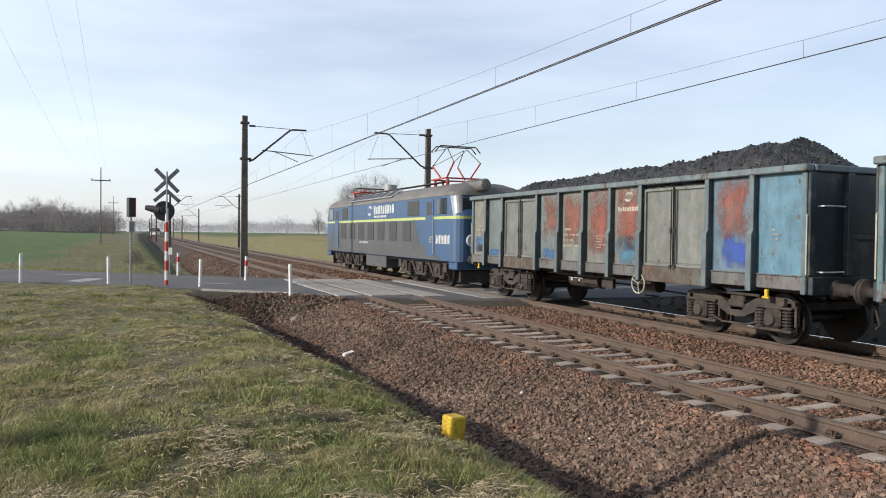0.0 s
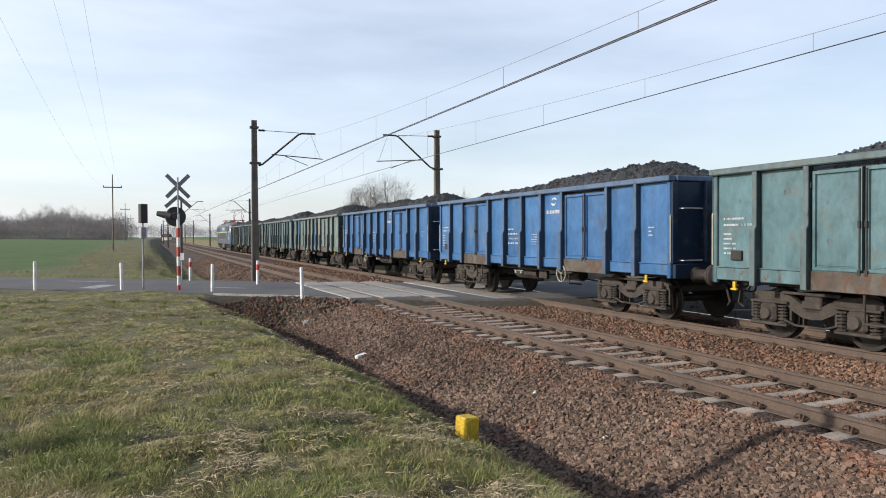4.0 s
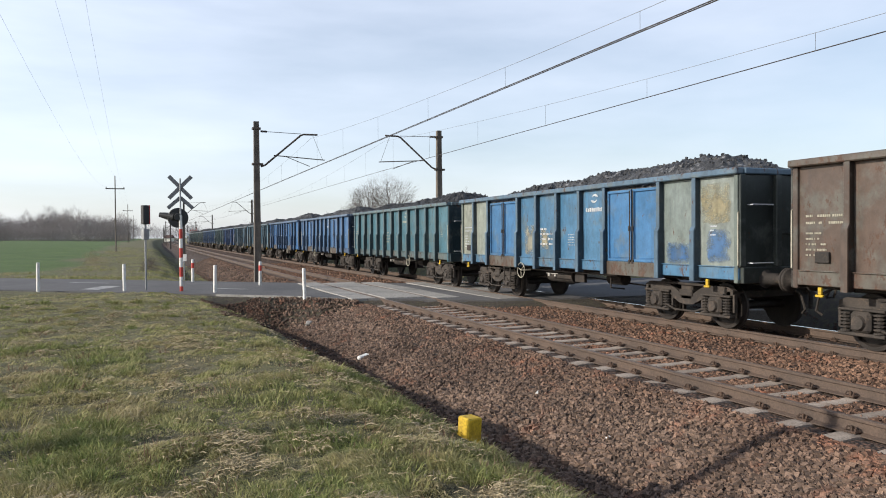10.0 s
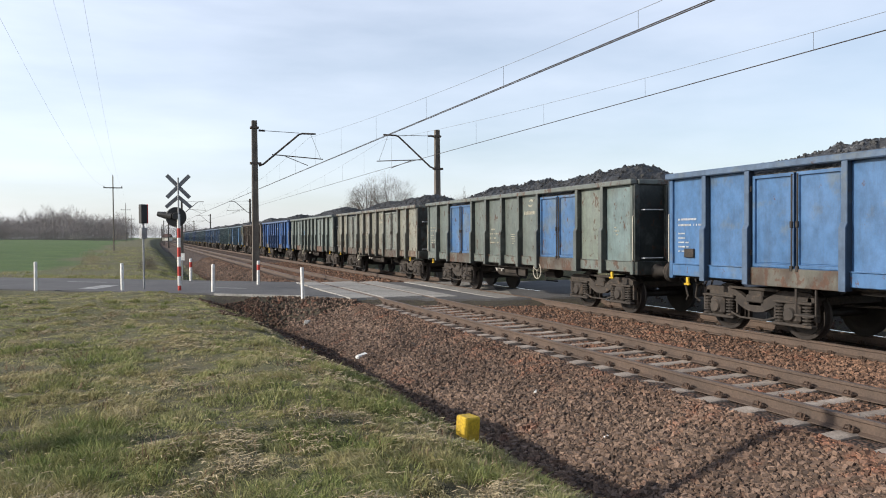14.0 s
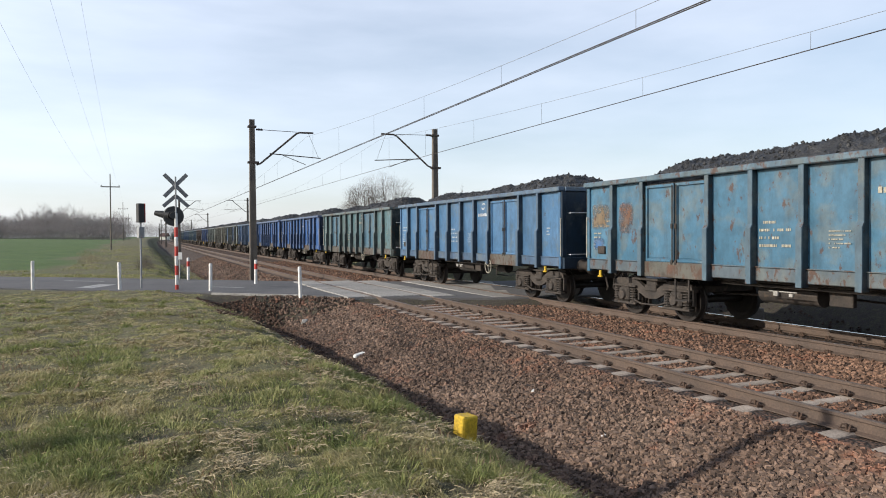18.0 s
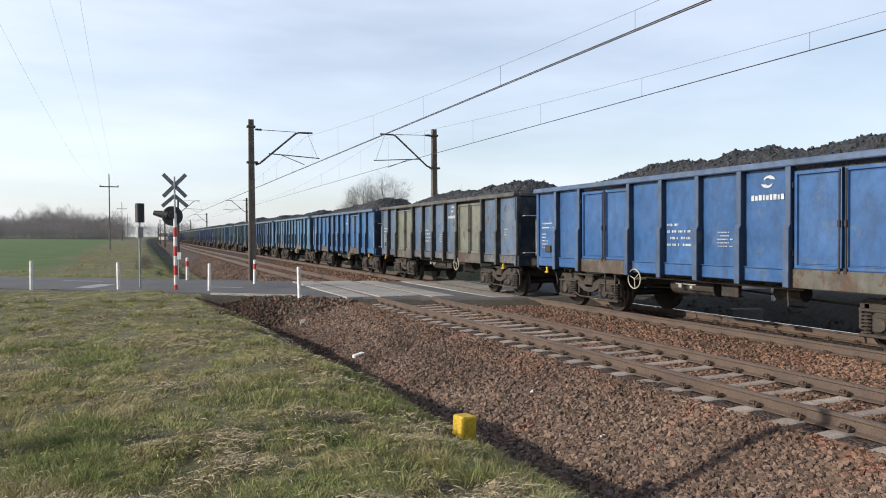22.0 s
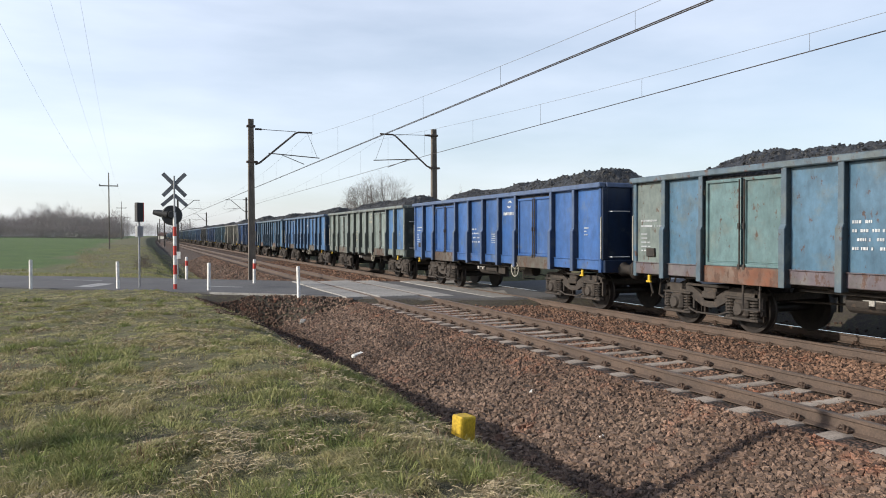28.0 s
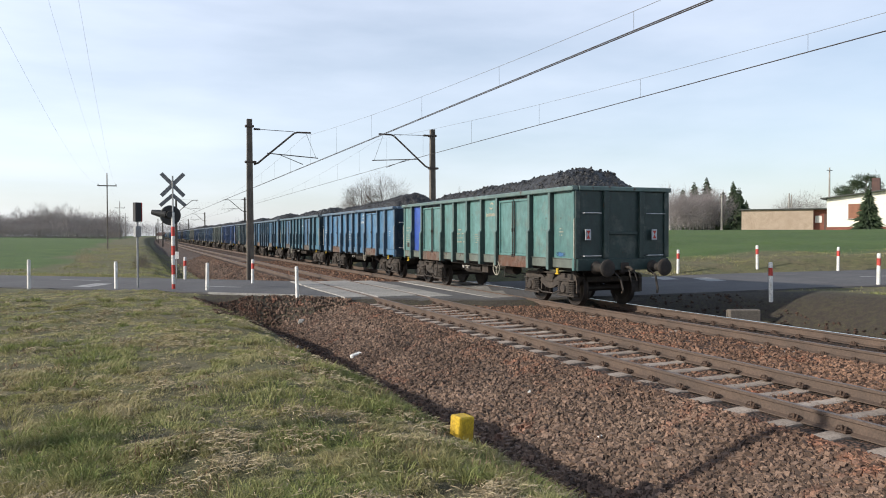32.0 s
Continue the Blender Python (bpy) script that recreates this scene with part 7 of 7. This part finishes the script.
def turf_material(name, a, b, dry, patch):
    """Blades that are greener or drier in patches a step across."""
    m, nt, bs = mat_base(name, 0.85)
    ge = nt.nodes.new("ShaderNodeNewGeometry")
    v = coords(nt, False)
    c = blend(nt, ge.outputs["Random Per Island"], a, b)
    f = step(nt, noise_at(nt, v, 1.3, 5, 0.65), 0.44, 0.62, 0, patch)
    c = blend(nt, f, c, dry)
    nt.links.new(c, bs.inputs["Base Color"])
    bs.inputs["Specular IOR Level"].default_value = 0.2
    tr = nt.nodes.new("ShaderNodeBsdfTranslucent")  # light shines through the blades
    ad = nt.nodes.new("ShaderNodeMixShader")
    ad.inputs["Fac"].default_value = 0.18
    nt.links.new(c, tr.inputs["Color"])
    nt.links.new(bs.outputs["BSDF"], ad.inputs[1])
    nt.links.new(tr.outputs["BSDF"], ad.inputs[2])
    nt.links.new(ad.outputs[0], nt.nodes["Material Output"].inputs["Surface"])
    return m


M["blade"] = turf_material("grass blades", (0.178, 0.200, 0.070), (0.39, 0.365, 0.168), (0.48, 0.395, 0.235), 0.75)
M["tuft"] = turf_material("lush grass blades", (0.115, 0.155, 0.045), (0.28, 0.29, 0.11), (0.36, 0.30, 0.15), 0.7)
M["straw"] = blade_material("dead straw", (0.20, 0.155, 0.085), (0.50, 0.41, 0.26))
M["weed"] = blade_material("dead weed stalks", (0.12, 0.07, 0.045), (0.30, 0.21, 0.13))


def patches(x, y, f, seed):
    return np.array([noise.noise((a * f, b * f, seed)) for a, b in zip(x, y)])


def blades(rs, x, y, h, w, lean, z_off=0.0, way=None):
    """Bent blades of two segments."""
    n = len(x)
    a = rs.uniform(0, 6.283, n)
    b = rs.uniform(0, 6.283, n) if way is None else way
    z = ground_z(x, y) + unevenness(x, y) + z_off
    px, py = np.cos(a) * w, np.sin(a) * w
    lx, ly = np.cos(b) * lean * h, np.sin(b) * lean * h
    base = np.stack([x, y, z - 0.01], 1)
    s = np.stack([px, py, np.zeros(n)], 1)
    mid = base + np.stack([lx * 0.35, ly * 0.35, h * 0.6], 1)
    tip = base + np.stack([lx, ly, h * np.sqrt(np.clip(1 - 0.5 * lean**2, 0.08, 1))], 1)
    V = np.stack([base - s, base + s, mid - s * 0.7, mid + s * 0.7, tip], 1).reshape(-1, 3)
    o = np.arange(n)[:, None] * 5
    F = np.concatenate([o + np.array([[0, 1, 3]]), o + np.array([[0, 3, 2]]), o + np.array([[2, 3, 4]])])
    return V, F


def lying(rs, x, y, length, w):
    """Straws that lie on the turf, each bent once."""
    n = len(x)
    b = rs.uniform(0, 6.283, n)
    z = ground_z(x, y) + unevenness(x, y) + rs.uniform(0.004, 0.035, n)
    d = np.stack([np.cos(b), np.sin(b), rs.normal(0.0, 0.10, n)], 1) * length[:, None]
    k = np.stack([-np.sin(b), np.cos(b), np.zeros(n)], 1)
    s = np.stack([-np.sin(b) * w, np.cos(b) * w, 0.5 * w], 1)
    p0 = np.stack([x, y, z], 1)
    p1 = p0 + d * 0.5 + k * (length * rs.normal(0, 0.03, n))[:, None] + np.array([0, 0, 0.01])
    p2 = p0 + d + k * (length * rs.normal(0, 0.07, n))[:, None]
    V = np.stack([p0 - s, p0 + s, p1 - s, p1 + s, p2], 1).reshape(-1, 3)
    o = np.arange(n)[:, None] * 5
    F = np.concatenate([o + np.array([[0, 1, 3]]), o + np.array([[0, 3, 2]]), o + np.array([[2, 3, 4]])])
    return V, F


def scatter(rs, n, near, far, a0, a1, power=1.0):
    """Random places in a fan before the camera, denser near it."""
    d = near * (far / near) ** (rs.uniform(0, 1, n) ** power)
    a = np.radians(rs.uniform(a0, a1, n))
    return d * np.sin(a), d * np.cos(a)


def past_edge(x, y):
    return x - bend(y) - bank_edge(y)


def on_grass(x, y, reach=0.7):
    d, _, w = road_at(x, y)
    return (np.hypot(x - 2.78, y - 6.2) > 0.20) & (past_edge(x, y) < reach) & (np.abs(d) > w + 0.25)


def thinned(rs, x, y, share):
    k = rs.uniform(0, 1, len(x)) < share
    return x[k], y[k]


rs = np.random.RandomState(4)
x, y = scatter(rs, 1000000, 3.6, 27, -12, 60)
x, y = x[on_grass(x, y)], y[on_grass(x, y)]
p = patches(x, y, 1.1, 1) + 0.6 * patches(x, y, 4.0, 2)
k = rs.uniform(0, 1, len(x)) < np.clip(0.62 + 1.0 * p - 0.5 * ease((past_edge(x, y) - 0.1) / 0.6), 0.12, 1)
x, y, p = x[k], y[k], p[k]
dist = np.hypot(x, y)
clump = np.clip(0.75 + 1.5 * patches(x, y, 2.3, 31) + 0.9 * patches(x, y, 6.5, 32), 0.25, 2.2)
h = (0.026 + 0.052 * rs.uniform(0, 1, len(x)) ** 1.6) * clump * (1 - 0.55 * ease((past_edge(x, y) + 0.7) / 0.7)) * (1 - 0.25 * ease((dist - 8) / 8))
w = (0.0012 + 0.0010 * rs.uniform(0, 1, len(x))) * (1 + dist / 4.2)
V, F = blades(rs, x, y, h, w, rs.uniform(0.7, 1.38, len(x)), way=rs.normal(0, 0.7, len(x)) + 6.3 * patches(x, y, 0.5, 14))
tagged(new("grass", fast_mesh("grass", V, F, M["blade"])), "matted spring grass in clumps on the bank", "grass", kind="stuff")

# tufts: domes of longer blades that lean outwards
tx, ty = scatter(rs, 7000, 3.7, 24, -12, 58)
tx, ty = tx[on_grass(tx, ty, 0.75)], ty[on_grass(tx, ty, 0.75)]
share = (1 - 0.6 * ease((np.hypot(tx, ty) - 8) / 6)) * np.clip(0.18 + 1.6 * patches(tx, ty, 0.9, 21) + 0.40 * ease((past_edge(tx, ty) + 1.3) / 0.7), 0.03, 1)
tx, ty = thinned(rs, tx, ty, share)
n = 60
size = np.repeat(rs.uniform(0.6, 1.35, len(tx)) ** 1.5 * (1 - 0.5 * ease((past_edge(tx, ty) + 0.6) / 0.6)), n)
ang, rad = rs.uniform(0, 6.283, len(size)), rs.uniform(0, 1, len(size)) ** 0.6
x = np.repeat(tx, n) + np.cos(ang) * rad * 0.13 * size
y = np.repeat(ty, n) + np.sin(ang) * rad * 0.11 * size
h = (0.055 + 0.07 * rs.uniform(0, 1, len(x))) * size * (1.1 - 0.5 * rad)
V, F = blades(rs, x, y, h, (0.0014 + 0.001 * rs.uniform(0, 1, len(x))) * (1 + np.hypot(x, y) / 6), 0.45 + 0.85 * rad, way=ang + rs.normal(0, 0.5, len(x)))
tagged(new("grass_tufts", fast_mesh("grass_tufts", V, F, M["tuft"])), "rounded tufts of lush green grass", "grass", kind="stuff")

# pale straw in drifts
x, y = scatter(rs, 520000, 3.6, 24, -12, 60)
x, y = x[on_grass(x, y, 0.6)], y[on_grass(x, y, 0.6)]
p = patches(x, y, 0.7, 7) + 0.6 * patches(x, y, 2.6, 8)
near_end = ease((1.9 - np.hypot((x - 1.3) / 1.2, (y - 4.6) / 0.8)) / 1.2)
x, y = thinned(rs, x, y, np.clip(-0.20 + 1.1 * p + 0.26 * near_end, 0.02, 0.42) * (1 - 0.5 * ease((past_edge(x, y) + 0.3) / 0.6)))
V, F = lying(rs, x, y, 0.04 + 0.09 * rs.uniform(0, 1, len(x)) ** 2, (0.0010 + 0.0009 * rs.uniform(0, 1, len(x))) * (1 + np.hypot(x, y) / 6))
V[:, 2] += 0.018
tagged(new("straw", fast_mesh("straw", V, F, M["straw"])), "pale dead straw lying in drifts on the grass", "dry grass", kind="stuff")

# dead weed stalks near the edge of the bank
tx, ty = scatter(rs, 1100, 3.8, 20, -10, 55)
tx, ty = tx[on_grass(tx, ty, 0.9)], ty[on_grass(tx, ty, 0.9)]
tx, ty = thinned(rs, tx, ty, np.where(past_edge(tx, ty) > -0.7, 0.8, 0.12))
n = 18
x = np.repeat(tx, n) + rs.normal(0, 0.07, len(tx) * n)
y = np.repeat(ty, n) + rs.normal(0, 0.07, len(tx) * n)
h = rs.uniform(0.05, 0.16, len(x))
V, F = blades(rs, x, y, h, (0.0013 + 0.001 * rs.uniform(0, 1, len(x))) * (1 + np.hypot(x, y) / 7), rs.uniform(0.6, 1.35, len(x)))
tagged(new("dead_stalks", fast_mesh("dead_stalks", V, F, M["weed"])), "dead brown weed stalks", "dry grass", kind="stuff")

# taller dry tufts beyond the road and on the far bank
x, y = scatter(rs, 420000, 16, 120, -14, 60)
d, _, wr = road_at(x, y)
u = x - bend(y)
k = ((u < 3.9) & (d > wr + 0.3)) | ((u > np.where(y < 27, 18.0, 16.0)) & (np.abs(d) > wr + 0.3) & (d < wr + 6.0))
k &= ~((u < -4.0 - 0.006 * y) & (d > wr + 9))
x, y = x[k], y[k]
p = patches(x, y, 0.5, 9) + 0.6 * patches(x, y, 0.17, 10)
k = rs.uniform(0, 1, len(x)) < np.clip(0.35 + 1.2 * p, 0.05, 1)
x, y = x[k], y[k]
h = (0.06 + 0.11 * rs.uniform(0, 1, len(x))) * np.where(x > 12, 0.6, 1.0)
V, F = blades(rs, x, y, h, (0.004 + 0.005 * rs.uniform(0, 1, len(x))) * (0.6 + np.hypot(x, y) / 40), rs.uniform(0.5, 1.3, len(x)))
half_n = len(x) // 2
tagged(new("verge_grass", fast_mesh("verge_grass", V[: half_n * 5], np.concatenate([np.arange(half_n)[:, None] * 5 + np.array([q]) for q in ((0, 1, 3), (0, 3, 2), (2, 3, 4))]), M["blade"])), "olive tufts on the road verge", "grass", kind="stuff")
rest_n = len(x) - half_n
tagged(new("verge_grass", fast_mesh("verge_grass", V[half_n * 5:], np.concatenate([np.arange(rest_n)[:, None] * 5 + np.array([q]) for q in ((0, 1, 3), (0, 3, 2), (2, 3, 4))]), M["tuft"])), "green tufts on the road verge", "grass", kind="stuff")


def stones(rs, n, u0, u1, y0, y1, lo, hi, sink, clear=0.35):
    """Angular crushed stones lying on the ballast."""
    cube = np.array([(sx, sy, sz) for sz in (-1, 1) for sy in (-1, 1) for sx in (-1, 1)], float)
    cf = np.array([(0, 2, 3), (0, 3, 1), (4, 5, 7), (4, 7, 6), (0, 1, 5), (0, 5, 4), (2, 6, 7), (2, 7, 3), (0, 4, 6), (0, 6, 2), (1, 3, 7), (1, 7, 5)])
    u, y = rs.uniform(u0, u1, n), y0 * ((y1 / y0) ** rs.uniform(0, 1, n)) if y0 > 0 else rs.uniform(y0, y1, n)
    s = rs.uniform(lo, hi, (n, 1, 1))
    v = cube[None] * s * rs.uniform(0.55, 1.1, (n, 1, 3)) * rs.uniform(0.6, 1.15, (n, 8, 1))
    a, b = rs.uniform(0, 6.28, n), rs.uniform(-0.9, 0.9, n)
    ca, sa, cb, sb = np.cos(a)[:, None], np.sin(a)[:, None], np.cos(b)[:, None], np.sin(b)[:, None]
    X, Y, Z = v[..., 0], v[..., 1] * cb - v[..., 2] * sb, v[..., 1] * sb + v[..., 2] * cb
    X, Y = X * ca - Y * sa, X * sa + Y * ca
    z = ballast_top(u) + np.array([noise.noise((p * 1.3, q * 1.3, 5)) * 0.03 for p, q in zip(u, y)]) + sink + rs.uniform(-0.012, 0.012, n)
    V = np.stack([X + (u + bend(y))[:, None], Y + y[:, None], Z + z[:, None]], -1)
    d, _, w = road_at(u, y)
    V = V[np.abs(d) > w + clear]
    m = len(V)
    return V.reshape(-1, 3), (np.arange(m)[:, None, None] * 8 + cf[None]).reshape(-1, 3)


rs = np.random.RandomState(8)
V, F, off = [], [], 0
for n, u0, u1, y0, y1, sink, size in ((34000, 3.95, 6.42, 4.2, 22, 0.0, 1), (12000, 6.98, 8.26, 4.2, 22, -0.012, 1), (15000, 8.48, 10.85, 4.2, 22, 0.0, 1), (7000, 11.05, 12.35, 4.2, 26, -0.018, 1),
                                    (7000, 12.55, 14.6, 4.2, 26, 0.0, 1), (9000, 3.95, 6.42, 29, 80, 0.0, 1.7), (3500, 8.48, 10.85, 29, 60, 0.0, 1.7), (2500, 6.98, 8.26, 29, 60, 0.0, 1.6)):
    v, f = stones(rs, n, u0, u1, y0, y1, 0.016 * size, 0.034 * size, sink)
    V.append(v)
    F.append(f + off)
    off += len(v)
def on_ground(rs, n, u0, u1, y0, y1, lo, hi):
    v, f = stones(rs, n, u0, u1, y0, y1, lo, hi, 0.0, 0.06)
    c = v.reshape(-1, 8, 3)
    m = c.mean(1)
    lift = np.maximum(ground_z(m[:, 0], m[:, 1]), ballast_top(m[:, 0])) - m[:, 2] + 0.008
    c[..., 2] += lift[:, None]
    return c.reshape(-1, 3), f


for n, u0, u1, y0, y1 in ((5200, 3.1, 6.2, 19.0, 25.0), (2200, 3.7, 4.9, 7.0, 19.0), (500, 14.0, 16.5, 12.0, 20.0), (3600, 3.3, 5.6, 15.5, 20.6), (7000, 1.7, 3.6, 17.5, 25.2)):
    v, f = on_ground(rs, n, u0, u1, y0, y1, 0.015 if u0 > 2 else 0.014, 0.045 if u0 > 2 else 0.038)
    V.append(v)
    F.append(f + off)
    off += len(v)
tagged(new("ballast_stones", fast_mesh("ballast_stones", np.concatenate(V), np.concatenate(F), M["stone"])), "loose crushed granite stones, grey and rust brown", "ballast", kind="stuff")

# ---- movement: the train runs away along the far track ----
WAY_T = [0, 1, 2, 3, 6, 8, 10, 12, 14, 17, 20, 22, 25, 28, 30, 32]
WAY_S = [21.55, 40.15, 58.6, 76.9, 132.4, 169.1, 205.9, 242.5, 279.2, 334.1, 388.8, 425.0, 479.1, 533.0, 568.75, 604.3]


def way(t):
    """Station of the first wagon's front at t seconds: a smooth curve through the known stations."""
    tt, ss = WAY_T, WAY_S
    i = max(0, min(len(tt) - 2, sum(1 for a in tt if a <= t) - 1))

    def slope(k):
        a, b = max(0, k - 1), min(len(tt) - 1, k + 1)
        return (ss[b] - ss[a]) / (tt[b] - tt[a])

    h = tt[i + 1] - tt[i]
    f = (t - tt[i]) / h
    m0, m1 = slope(i) * h, slope(i + 1) * h
    return (2 * f**3 - 3 * f**2 + 1) * ss[i] + (f**3 - 2 * f**2 + f) * m0 + (3 * f**2 - 2 * f**3) * ss[i + 1] + (f**3 - f**2) * m1


def roll_rows(offset, y0, z0, r, lateral=0.0):
    """Rows for an axle: it turns while the wagon is near, and starts and ends the clip at rest far away."""
    rows = []
    for q in range(0, 32 * FPS + 1):
        t = q / FPS
        s = way(t) + offset + y0
        if -14 < s < 75 or q in (0, 32 * FPS):
            rows.append((t, -s / r, s))
    out = []
    last = None
    for t, a, s in rows:
        if not -14 < s < 75:
            a = last if last is not None else rows[1][1] if len(rows) > 2 and -14 < rows[1][2] < 75 else 0.0
        out.append((t, pose(lateral, y0, z0, math.degrees(a), 0, 0)))
        last = a
    return out


def motions():
    times = [0.5 * i for i in range(65)]
    for i, (w, load, wheels) in enumerate(train):
        off = -14.04 * i - 6.4
        rows = [(t, on_track(way(t) + off, FAR, 0.02)) for t in times]
        walk(w, rows)
        walk(load, rows)
        for ob, y in wheels:
            walk(ob, roll_rows(off, y, WHEEL_R, WHEEL_R))
    walk(loco, [(t, on_track(way(t) + 1.24 + 9.0, FAR, 0.02)) for t in times])
    for ob, y in loco_wheels:
        walk(ob, roll_rows(10.24, y, 0.60, 0.60))


motions()
